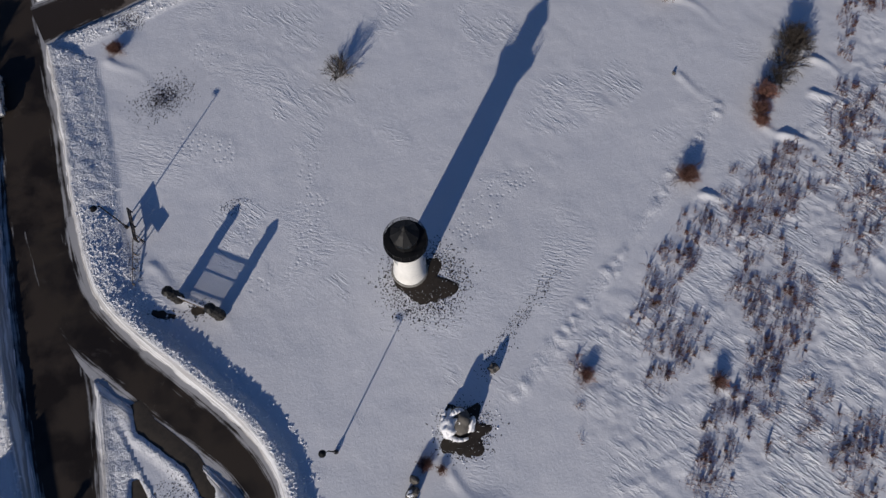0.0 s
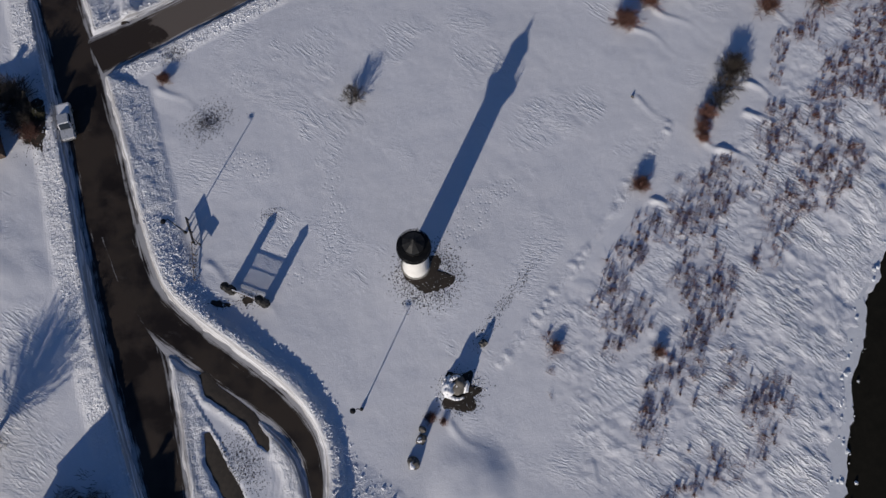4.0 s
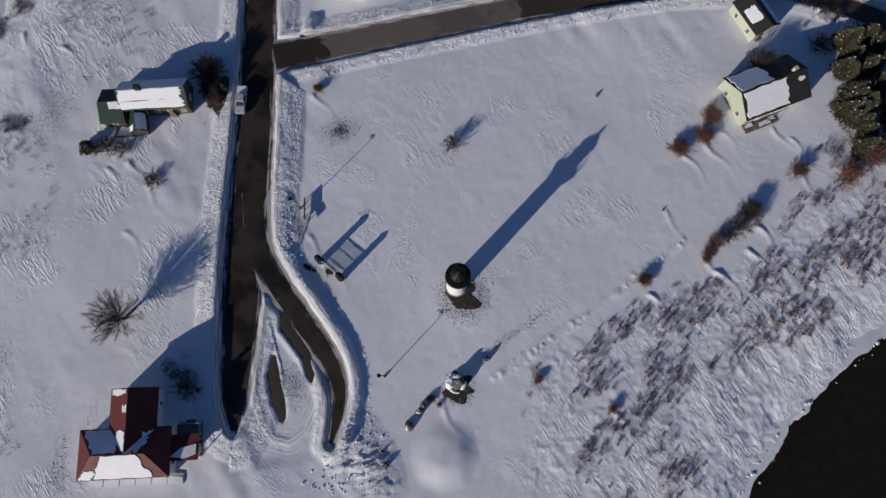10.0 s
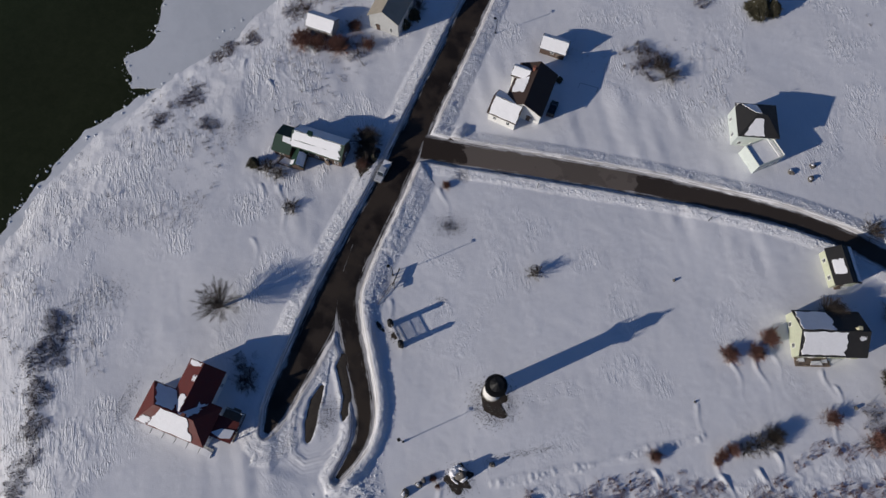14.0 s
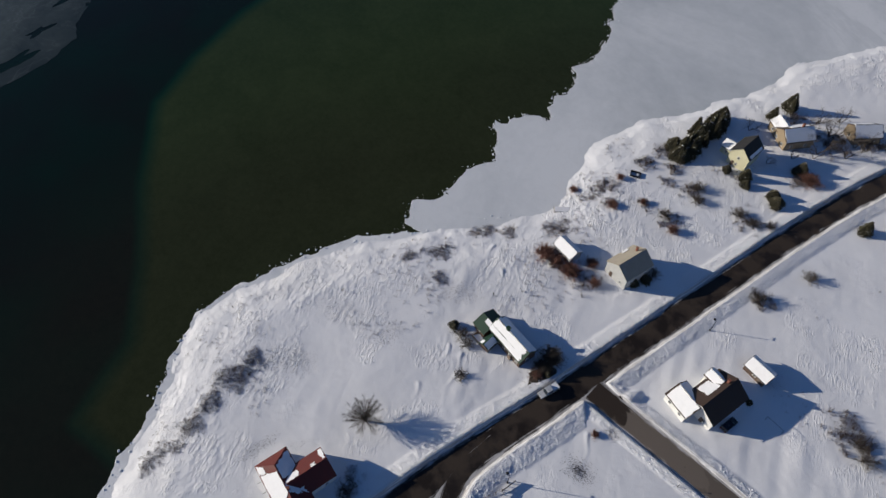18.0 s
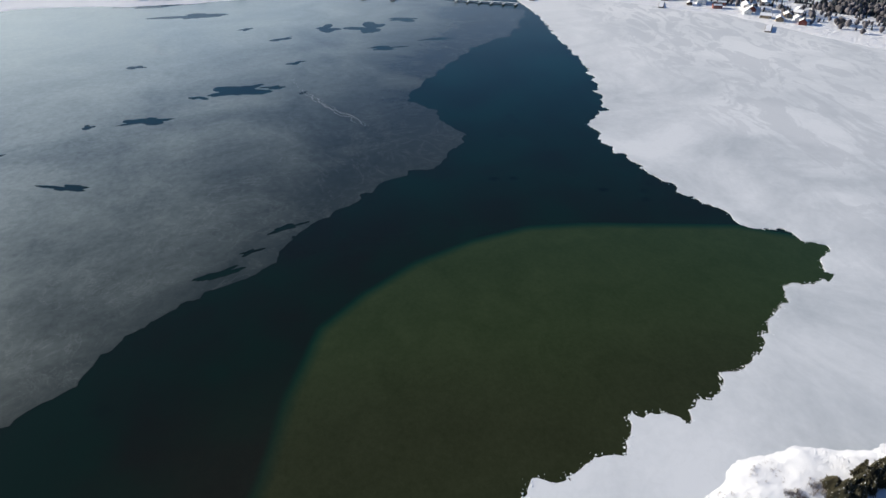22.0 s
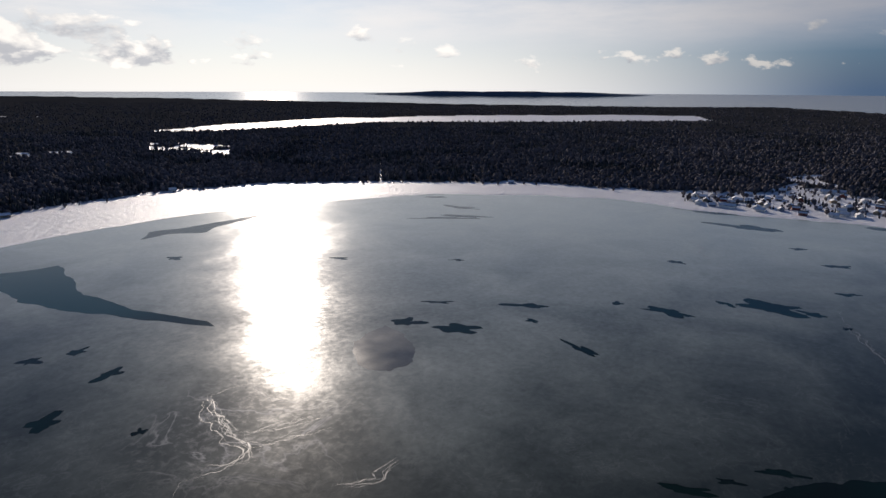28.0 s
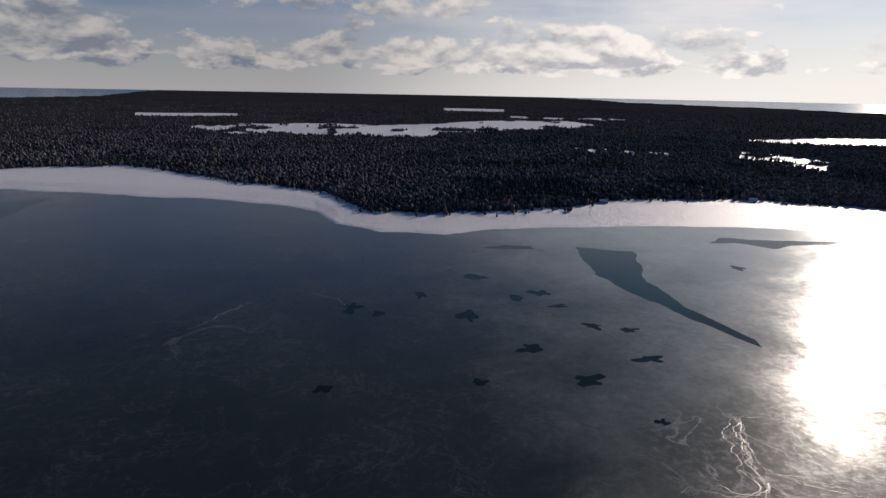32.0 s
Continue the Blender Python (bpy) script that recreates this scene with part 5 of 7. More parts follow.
shed = thing("shed", -76.3, 58.6, 0, 8, "grey wooden shed with white snow on its roof", "shed")
gable(shed, 0, 0, 0, 6.6, 4.2, 2.4, 4.0, "grey", "grey", (FULL, FULL), windows=(1, 0, 1, 0), seed=16)
door(shed, 1.6, -2.13, -0.1, 0, WEATHERED)

house = thing("house", -80.8, 127.0, 0, 105, "tall cream house with dark roof among conifers", "house")
gable(house, 0, 0, 0, 7.6, 6.2, 5.6, 8.4, "cream", "black", (((0.1, 0.9, 0.75, 0.96),), ()), windows=(2, 2, 1, 1), storeys=2, seed=17)
gable(house, 0.6, 5.0, 90, 4.0, 4.0, 3.0, 4.4, "cream", "grey", (FULL, FULL), windows=(1, 1, 0, 1), seed=18)
door(house, -3.83, 1.2, 0, -90, DARK_WOOD)

house = thing("house", -80.0, 147.5, 0, 72, "tan wooden house with partly snowy gabled roofs", "house")
gable(house, 0, 0, 0, 9.6, 7.0, 3.6, 6.0, "tan", "brown", (FULL, ((0.3, 0.9, 0.1, 0.9),)), windows=(2, 2, 2, 2), seed=19)
gable(house, -2.0, 5.0, 90, 5.0, 5.0, 3.0, 4.8, "tan", "brown", (FULL, FULL), windows=(1, 1, 0, 1), seed=20)
chimney(house, 1.5, 0.3, 5.4, 7.0)

house = thing("house", -33.0, 157.0, 0, 3, "long white house with dark roof and many windows", "house")
gable(house, 0, 0, 0, 17.0, 8.0, 4.2, 7.0, "white", "black", (((0.6, 0.97, 0.3, 0.9),), FULL), windows=(5, 4, 2, 2), storeys=1, seed=21)
door(house, 6.2, -4.03, 0, 0, DARK_WOOD)
part("oil_tank", rodded(((9.6, -3.6, 0.5), (9.6, -1.8, 0.5), 0.5, 0.5), sides=12), WALLS["cream"], house, "rusty cream oil tank")
house = thing("house", -10.0, 166.0, 0, -10, "white cottage with brown porch roof", "house")
gable(house, 0, 0, 0, 10.0, 7.0, 3.4, 5.8, "white", "brown", (FULL, FULL), windows=(3, 2, 2, 2), seed=22)
house = thing("house", -71.0, 168.5, 0, 64, "tan cottage with snowy roof beside the northern road", "house")
gable(house, 0, 0, 0, 8.4, 6.4, 3.2, 5.6, "tan", "brown", (FULL, ((0.1, 0.8, 0.2, 0.95),)), windows=(2, 2, 1, 1), seed=23)
door(house, 2.0, -3.23, 0, 0, DARK_WOOD)

# ---- the lighthouse ----
TOWER_WHITE = material("white_limewashed_brick", (0.74, 0.72, 0.68), 0.75, grain=3.0, spread=0.10, bump=0.012, coarse=0.5)
lighthouse = thing("lighthouse", 0, 0, ground_at(0, 0), 0, "round white brick lighthouse with black gallery and lantern", "lighthouse")
part("tower", lathe([(1.78, -0.6), (1.78, 0.35), (1.66, 0.45), (1.60, 1.5), (1.50, 4.0), (1.44, 7.0), (1.42, 8.3)], 48), TOWER_WHITE, lighthouse, soft=True)
part("foundation", lathe([(1.98, -0.7), (1.98, 0.12), (1.9, 0.2)], 40), material("grey_stone_plinth", (0.22, 0.21, 0.19), 0.85, grain=2.0, spread=0.25, bump=0.03), lighthouse)
part("cornice", lathe([(1.44, 8.30), (1.62, 8.55), (1.66, 8.75), (1.88, 8.9), (1.9, 9.05)], 40), TOWER_WHITE, lighthouse, soft=True)
part("gallery", lathe([(1.95, 9.05), (2.12, 9.08), (2.12, 9.22), (1.2, 9.24)], 48), BLACK_IRON, lighthouse, "black iron gallery floor")
for k in range(12):
    a = 2 * math.pi * k / 12
    c, s = math.cos(a), math.sin(a)
    part("bracket", prism([(1.46 * c - 0.05 * s, 1.46 * s + 0.05 * c, 8.2), (2.0 * c - 0.05 * s, 2.0 * s + 0.05 * c, 9.0), (1.5 * c - 0.05 * s, 1.5 * s + 0.05 * c, 9.0)], (0.1 * s, -0.1 * c, 0)), BLACK_IRON, lighthouse)
for k in range(16):
    a = 2 * math.pi * k / 16
    part("baluster", rodded(((2.02 * math.cos(a), 2.02 * math.sin(a), 9.2), (2.02 * math.cos(a), 2.02 * math.sin(a), 10.2), 0.03, 0.03), sides=6), BLACK_IRON, lighthouse)
for z in (9.55, 9.88, 10.2):
    bm = bmesh.new()
    for k in range(48):
        a, b = 2 * math.pi * k / 48, 2 * math.pi * (k + 1) / 48
        rod(bm, (2.02 * math.cos(a), 2.02 * math.sin(a), z), (2.02 * math.cos(b), 2.02 * math.sin(b), z), 0.028, 0.028, 5, False)
    part("handrail", bm, BLACK_IRON, lighthouse)
part("lantern_wall", lathe([(1.18, 9.24), (1.18, 10.0)], 10), BLACK_IRON, lighthouse)
for k in range(10):
    a, b = 2 * math.pi * k / 10, 2 * math.pi * (k + 1) / 10
    pa, pb = (1.14 * math.cos(a), 1.14 * math.sin(a)), (1.14 * math.cos(b), 1.14 * math.sin(b))
    part("lantern_pane", prism([(*pa, 10.0), (*pb, 10.0), (*pb, 11.15), (*pa, 11.15)], (-0.03 * math.cos((a + b) / 2), -0.03 * math.sin((a + b) / 2), 0)), GLASS, lighthouse, "dark lantern glass")
    part("mullion", rodded(((*pa, 10.0), (*pa, 11.15), 0.05, 0.05), sides=6), BLACK_IRON, lighthouse)
part("lens", lathe([(0.2, 10.0), (0.42, 10.25), (0.45, 10.6), (0.3, 10.95)], 16), GLASS, lighthouse)
part("lantern_roof", lathe([(1.36, 11.12), (1.38, 11.2), (1.05, 11.55), (0.62, 11.95), (0.24, 12.2), (0.18, 12.25)], 10), BLACK_IRON, lighthouse, "faceted black lantern roof")
for k in range(10):
    a = 2 * math.pi * k / 10
    c, s = math.cos(a), math.sin(a)
    part("roof_rib", rodded(((1.37 * c, 1.37 * s, 11.21), (1.05 * c, 1.05 * s, 11.57), 0.03, 0.03), ((1.05 * c, 1.05 * s, 11.57), (0.2 * c, 0.2 * s, 12.25), 0.03, 0.025), sides=5), BLACK_IRON, lighthouse)
part("ventilator", lathe([(0.16, 12.2), (0.16, 12.35), (0.27, 12.42), (0.30, 12.56), (0.22, 12.7), (0.06, 12.78), (0.02, 13.15)], 16), BLACK_IRON, lighthouse, soft=True)
d = part("door", boxed((-0.45, 0.45, -0.12, 0.05, 0, 2.0)), DARK_WOOD, lighthouse, "dark plank door")
part("door_frame", boxed((-0.58, -0.45, -0.16, 0.05, 0, 2.12), (0.45, 0.58, -0.16, 0.05, 0, 2.12), (-0.45, 0.45, -0.16, 0.05, 2.0, 2.12)), WHITE_TRIM, d)
d.matrix_local = pose(1.62 * math.sin(radians(65)), 1.62 * math.cos(radians(65)), 0.2, 0, 0, -65 + 180)
for a, z in ((-120, 5.6), (60, 5.2)):
    window(lighthouse, 1.5 * math.sin(radians(a)), 1.5 * math.cos(radians(a)), z, -a + 180, 0.6, 0.9)

# ---- bare ground and loose stones ----
SOIL = material("dark_wet_soil", (0.030, 0.022, 0.016), 0.9, grain=3.0, spread=0.5, bump=0.03)


def patch(name, x, y, rx, ry, turn, seed, label, clods, spill, cover=None):
    """A ragged bare patch that follows the ground, with clods strewn round its rim."""
    rng = random.Random(seed)
    bm = bmesh.new()
    c, s = math.cos(radians(turn)), math.sin(radians(turn))
    ring_count, sides = 5, 40
    lobes = [(rng.uniform(0, 6.3), rng.uniform(0.03, 0.13)) for _ in range(6)]
    loops = []
    for j in range(1, ring_count + 1):
        loop = []
        for k in range(sides):
            w = 2 * math.pi * k / sides
            g = (1 + sum(q * math.sin((i + 2) * w + p) for i, (p, q) in enumerate(lobes)) + rng.uniform(-0.06, 0.06)) * j / ring_count
            u, v = rx * g * math.cos(w), ry * g * math.sin(w)
            px, py = x + u * c - v * s, y + u * s + v * c
            loop.append((px, py))
        loops.append(loop)
    flat = np.array([p for loop in loops for p in loop])
    z = ground_height(flat[:, 0], flat[:, 1]) + 0.06
    z[-sides:] -= 0.10
    verts = [bm.verts.new((px, py, pz)) for (px, py), pz in zip(flat, z)]
    mid = bm.verts.new((x, y, ground_at(x, y) + 0.08))
    for k in range(sides):
        bm.faces.new((mid, verts[k], verts[(k + 1) % sides]))
        for j in range(ring_count - 1):
            a, b = j * sides, (j + 1) * sides
            bm.faces.new((verts[a + k], verts[b + k], verts[b + (k + 1) % sides], verts[a + (k + 1) % sides]))
    root = thing(name, 0, 0, 0, 0, label, "bare ground", kind="structure")
    part("soil", bm, SOIL, root, soft=True)
    scatter("clods", [(x, y, rx * spill, ry * spill, turn, clods)], (0.04, 0.13), SOIL, seed + 1, root, ring=0.55)
    if cover:
        scatter("snow_crumbs", [(x, y, rx * 1.1, ry * 1.1, turn, cover)], (0.05, 0.17), ROOF_SNOW, seed + 2, root, ring=0.5)
    return root


def scatter(name, areas, size, mat, seed, root, ring=0.0):
    """Many small uneven flat lumps lying on the ground, in ovals of x, y, rx, ry, turn, count."""
    rng = np.random.RandomState(seed)
    pts, faces = [], []
    for x, y, rx, ry, turn, count in areas:
        r = np.sqrt(rng.uniform(ring * ring, 1, count)) * (1 + 0.25 * rng.normal(size=count))
        w = rng.uniform(0, 2 * np.pi, count)
        u, v = rx * r * np.cos(w), ry * r * np.sin(w)
        c, s = math.cos(radians(turn)), math.sin(radians(turn))
        px, py = x + u * c - v * s, y + u * s + v * c
        pz = ground_height(px, py)
        for a, b, z in zip(px, py, pz):
            k, i = rng.uniform(*size), len(pts)
            spin = rng.uniform(0, 6.28)
            for q in range(5):
                g = k * rng.uniform(0.6, 1.2)
                pts.append((a + g * math.cos(spin + q * 1.257), b + g * math.sin(spin + q * 1.257), z - 0.02))
            pts.append((a, b, z + k * rng.uniform(0.35, 0.7)))
            faces += [(i + q, i + (q + 1) % 5, i + 5) for q in range(5)]
    ob = sheet(name, pts, faces, mat, False)
    ob.parent = root
    return tagged(ob, kind="stuff")


def bank_crumbs(name, road, near, far, count, size, side_wanted, seed, root, stretch=None):
    """Lumps of ploughed snow strewn along one side of a road."""
    rng = np.random.RandomState(seed)
    p = np.array(road)
    step = np.hypot(np.diff(p[:, 0]), np.diff(p[:, 1]))
    total = np.concatenate([[0], np.cumsum(step)])
    at = rng.uniform(0, total[-1], count)
    k = np.clip(np.searchsorted(total, at) - 1, 0, len(step) - 1)
    s = (at - total[k]) / step[k]
    c = p[k] + (p[k + 1] - p[k]) * s[:, None]
    dx, dy = (p[k + 1] - p[k])[:, 0] / step[k], (p[k + 1] - p[k])[:, 1] / step[k]
    off = (c[:, 2] + near + (far - near) * rng.uniform(0, 1, count) ** 1.3) * side_wanted
    x, y = c[:, 0] + dy * off, c[:, 1] - dx * off
    if stretch:
        ok = (y > stretch[0]) & (y < stretch[1])
        x, y = x[ok], y[ok]
    gap = np.minimum.reduce([line_distance(x, y, other)[0] for other in (MAIN_ROAD, SIDE_ROAD, LOOP_ROAD)])
    x, y = x[gap > near * 0.7], y[gap > near * 0.7]
    strewn(name, x, y, size, ROOF_SNOW, rng, root)


def strewn(name, x, y, size, mat, rng, root, level=None):
    """Uneven angular lumps lying at the places given."""
    m = len(x)
    z = ground_height(x, y) if level is None else np.full(m, level)
    k = size[0] + (size[1] - size[0]) * rng.uniform(0, 1, m) ** 2.5
    spin = rng.uniform(0, 6.28, m)
    pts = []
    for low, grow in ((-0.15, 1.0), (0.55, 0.72)):
        for q in range(5):
            g = k * grow * rng.uniform(0.65, 1.25, m)
            pts.append(np.stack([x + g * np.cos(spin + q * 1.2566), y + g * np.sin(spin + q * 1.2566), z + k * low * rng.uniform(0.7, 1.2, m)], -1))
    pts.append(np.stack([x, y, z + k * 0.72], -1))
    i = np.arange(m)[:, None] * 11
    faces = []
    for q in range(5):
        w = (q + 1) % 5
        faces += [np.concatenate([i + q, i + w, i + 5 + w], 1), np.concatenate([i + q, i + 5 + w, i + 5 + q], 1), np.concatenate([i + 5 + q, i + 5 + w, i + 10], 1)]
    ob = sheet(name, np.stack(pts, 1).reshape(-1, 3), np.concatenate(faces), mat, False)
    ob.parent = root
    return tagged(ob, kind="stuff")


thrown = thing("ploughed_snow", 0, 0, 0, 0, "broken lumps of ploughed snow along the road banks", "snow", kind="stuff")
bank_crumbs("lumps", MAIN_ROAD, 0.9, 5.4, 3600, (0.04, 0.14), -1, 81, thrown, (2, 120))
bank_crumbs("lumps", MAIN_ROAD, 0.8, 4.0, 2600, (0.05, 0.19), 1, 82, thrown, (-20, 120))
bank_crumbs("lumps", SIDE_ROAD, 0.8, 3.2, 2000, (0.05, 0.19), 1, 83, thrown)
bank_crumbs("lumps", SIDE_ROAD, 0.8, 3.4, 2000, (0.05, 0.19), -1, 84, thrown)
bank_crumbs("lumps", LOOP_ROAD, 1.2, 4.2, 2200, (0.05, 0.19), -1, 85, thrown)
block_rng = np.random.RandomState(86)
bx, by = block_rng.uniform(-24, -8, 1500), block_rng.uniform(-38, -21, 1500)
inside = edge_distance(bx, by, [(-14.4, -24.0), (-10.7, -22.3), (-9.6, -27.0), (-11.7, -34.0), (-18.8, -37.2), (-23, -37), (-19.6, -32.3), (-15.5, -27.0)]) > block_rng.uniform(-1, 1.5, 1500)
strewn("blocks", bx[inside][:200], by[inside][:200], (0.06, 0.30), ROOF_SNOW, block_rng, thrown)
patch("bare_patch", 1.3, -1.6, 3.0, 2.9, 20, 5, "wind-bared dark soil round the tower foot", 2600, 1.45, 500)
patch("bare_patch", 1.9, -17.6, 2.7, 2.5, 0, 6, "bare dark soil round the snowy boulder", 800, 1.05, 240)
patch("bare_patch", -22.6, 0.4, 0.8, 0.6, 0, 7, "bare soil under the entrance pillars", 120, 1.8)
patch("bare_patch", -26.2, 0.7, 1.3, 0.5, -25, 8, "bare soil beside the entrance pillars", 60, 1.2)
patch("bare_patch", -48.4, 33.0, 2.2, 5.0, 8, 9, "dark leaf litter under hedge bushes by the cottage", 500, 1.3, 200)
patch("bare_patch", -32.8, 44.6, 3.4, 2.0, 15, 10, "scraped brown gravel at the road corner", 200, 1.2, 60)
loose = thing("gravel", 0, 0, 0, 0, "stones and dead grass tips showing through the snow", "gravel", kind="stuff")
scatter("stones", [(-24.2, 27.4, 3.8, 2.6, 25, 1300), (-24.1, 27.2, 1.6, 1.2, 25, 700), (-27.7, 39.4, 2.0, 1.4, 20, 420), (-17.6, 11.6, 1.6, 1.0, 0, 130), (12.4, -6.0, 0.7, 5.4, -50, 320), (-9.8, -31.2, 1.6, 2.4, 0, 300), (-27.2, -19.5, 1.8, 3.4, 15, 700), (7.4, -10.2, 1.0, 4.2, -45, 300), (-28.6, 7.4, 0.8, 2.6, 5, 200), (-25.5, -19.5, 1.6, 4.2, 8, 700), (-56, -37, 9, 1.2, 12, 160), (-59, -30, 1.0, 6, 0, 160), (-81, -37, 3, 9, -25, 500), (-80, -21, 5.5, 4, 40, 1500), (-83, -27, 4, 3, 40, 500), (-87.5, -5.5, 7, 3.6, 40, 1000), (-76, 2.5, 3.6, 4.2, 0, 700), (-57.6, 14.1, 2.6, 1.2, -20, 420), (-101.5, -18, 2, 6, -10, 400), (-78.6, 25, 3.4, 6, -30, 1300), (-62.5, -36, 1.4, 5, 10, 600), (-75, -52, 2.4, 6, -40, 300),
                     (62, 30, 6, 6, 0, 120), (-27, 39, 1.6, 1.2, 0, 160), (-22.5, 82.5, 4, 3, 0, 80), (-88, 10, 8, 9, 0, 260)], (0.03, 0.11), SOIL, 44, loose)

# ---- the boulder, the pillars, the lamps and the signs ----
STONE = material("dark_field_stone", (0.10, 0.09, 0.08), 0.85, grain=1.6, spread=0.45, bump=0.06)


def lump(rx, ry, rz, seed, rough=0.25, detail=2, floor=-0.3):
    bm = bmesh.new()
    bmesh.ops.create_icosphere(bm, subdivisions=detail, radius=1.0)
    off = Vector((seed * 3.1, seed * 1.7, seed))
    for v in bm.verts:
        k = 1 + rough * noise.noise(v.co * 1.3 + off) * 1.6 + rough * 0.5 * noise.noise(v.co * 3.1 + off)
        v.co = Vector((v.co.x * rx * k, v.co.y * ry * k, max(floor, v.co.z * rz * k)))
    return bm


rock = thing("boulder", 1.7, -16.6, ground_at(1.7, -16.6), 20, "large dark boulder capped with wind-carved snow", "boulder")
part("stone", lump(1.35, 1.25, 2.0, 4, 0.35, 3), STONE, rock, soft=True)
part("snow", lump(1.3, 1.05, 1.75, 12, 0.4, 4), ROOF_SNOW, rock, "wind-carved snow crust", soft=True).matrix_local = pose(-0.75, 0.15, 0.15, 0, -14, 25)
part("snow", lump(0.75, 0.45, 1.2, 15, 0.4, 3), ROOF_SNOW, rock, "wind-carved snow crust", soft=True).matrix_local = pose(0.75, -0.75, 0.2, 0, 10, 40)
for k, (r, a0, a1) in enumerate(((1.75, 110, 265), (1.0, 20, 150))):
    arc = [(r * math.cos(radians(a0 + (a1 - a0) * q / 9)), r * math.sin(radians(a0 + (a1 - a0) * q / 9)), 0.25 + 1.6 * k * math.sin(math.pi * q / 9)) for q in range(10)]
    part("snow", rodded(*[(arc[q], arc[q + 1], 0.12 + 0.16 * math.sin(math.pi * q / 9), 0.12 + 0.16 * math.sin(math.pi * (q + 1) / 9)) for q in range(9)], sides=8), ROOF_SNOW, rock, "curled lip of drifted snow", soft=True)
# the lump at (36.4, 17.5) stands in for a small dark twig
for k, (x, y, r, h) in enumerate(((6.3, -12.2, 0.6, 1.2), (-4.2, -22.0, 0.8, 0.9), (-5.8, -24.6, 0.9, 0.9), (-3.9, -20.9, 0.5, 1.3), (-9.0, -31.0, 0.5, 0.6), (-9.8, -29.0, 0.4, 0.5), (23.5, 39.2, 0.35, 0.6), (36.4, 17.5, 0.25, 0.4), (65.0, 31.7, 0.4, 0.6), (37.5, 76, 0.8, 0.7), (41.5, 80, 0.8, 0.7), (42, 76.5, 0.8, 0.7))):
    stone = thing("rock", x, y, ground_at(x, y), 40 * k, "dark rough stone half buried in drifted snow", "rock", "stones in the snow")
    part("stone", lump(r, r * 0.8, h, 20 + k, 0.35, 2), STONE, stone)
    if k > 8 or k in (1, 2):
        part("snow", lump(r * 0.5, r * 0.4, h * 0.2, 50 + k, 0.3, 2, -0.05), ROOF_SNOW, stone).matrix_local = pose(-r * 0.25, r * 0.2, h * 0.8)

DARK_STONE = material("blackened_field_stone", (0.028, 0.025, 0.022), 0.85, grain=1.6, spread=0.5, bump=0.06)
entrance = thing("entrance_sign", -22.4, 0.75, ground_at(-22.4, 0.75), -34, "slatted sign between two dark fieldstone pillars", "sign")
for x in (-2.4, 2.4):
    pillar = part("pillar", lathe([(0.62, -0.5), (0.60, 0.4), (0.52, 2.4), (0.46, 3.0)], 10), DARK_STONE, entrance, "tapered fieldstone pillar")
    part("cap", lathe([(0.58, 3.0), (0.60, 3.15), (0.2, 3.5)], 8), BLACK_IRON, pillar)
    pillar.matrix_local = pose(x, 0, 0)
    for k in range(22):
        a, z = k * 2.4, 0.1 + k * 0.13
        r = 0.60 - z * 0.045
        part("stone", lump(0.2, 0.12, 0.13, k + x, 0.3, 1, -1), DARK_STONE, pillar).matrix_local = pose(r * math.cos(a), r * math.sin(a), z, 0, 0, math.degrees(a) + 90)
for z in (0.3, 1.0, 1.7):
    part("rail", boxed((-2.0, 2.0, -0.06, 0.06, z, z + 0.06)), WEATHERED, entrance)
for k in range(26):
    part("slat", boxed((-1.97 + k * 0.154, -1.89 + k * 0.154, -0.03, 0.03, 0.2, 1.8)), WEATHERED, entrance)
part("snow", prism([(-2.0, -0.07, 1.804), (2.0, -0.07, 1.804), (2.0, 0.07, 1.804), (-2.0, 0.07, 1.804)], (0, 0, 0.06)), ROOF_SNOW, entrance, "strip of snow along the top edge")


def street_lamp(x, y, height, turn, label):
    lamp = thing("street_lamp", x, y, ground_at(x, y), turn, label, "lamp", "lamps by the lighthouse green")
    part("pole", rodded(((0, 0, -0.4), (0, 0, height), 0.09, 0.06), sides=10), BLACK_IRON, lamp)
    part("base", lathe([(0.22, -0.3), (0.22, 0.3), (0.12, 0.5)], 12), BLACK_IRON, lamp)
    part("arm", rodded(((0, 0, height - 0.15), (0.55, 0, height + 0.1), 0.04, 0.04), sides=8), BLACK_IRON, lamp)
    head = part("lamp_head", lathe([(0.06, height + 0.02), (0.34, height - 0.08), (0.36, height - 0.16), (0.2, height - 0.2)], 14), BLACK_IRON, lamp, "dark domed lamp shade")
    head.location = (0.6, 0, 0.15)
    part("bulb", lathe([(0.05, height - 0.26), (0.1, height - 0.22), (0.12, height - 0.18)], 8), GLASS, head)
    return lamp


street_lamp(-29.4, 11.6, 6.0, 200, "slim black street lamp standing in the roadside snow")
street_lamp(-10.8, -16.7, 4.6, 190, "slim black street lamp beside the turning loop")
# this lamp shape stands in for a sign by the road
street_lamp(-38.6, 78.0, 5.0, 180, "lamp-shaped stand-in for a sign beside the ploughed road")

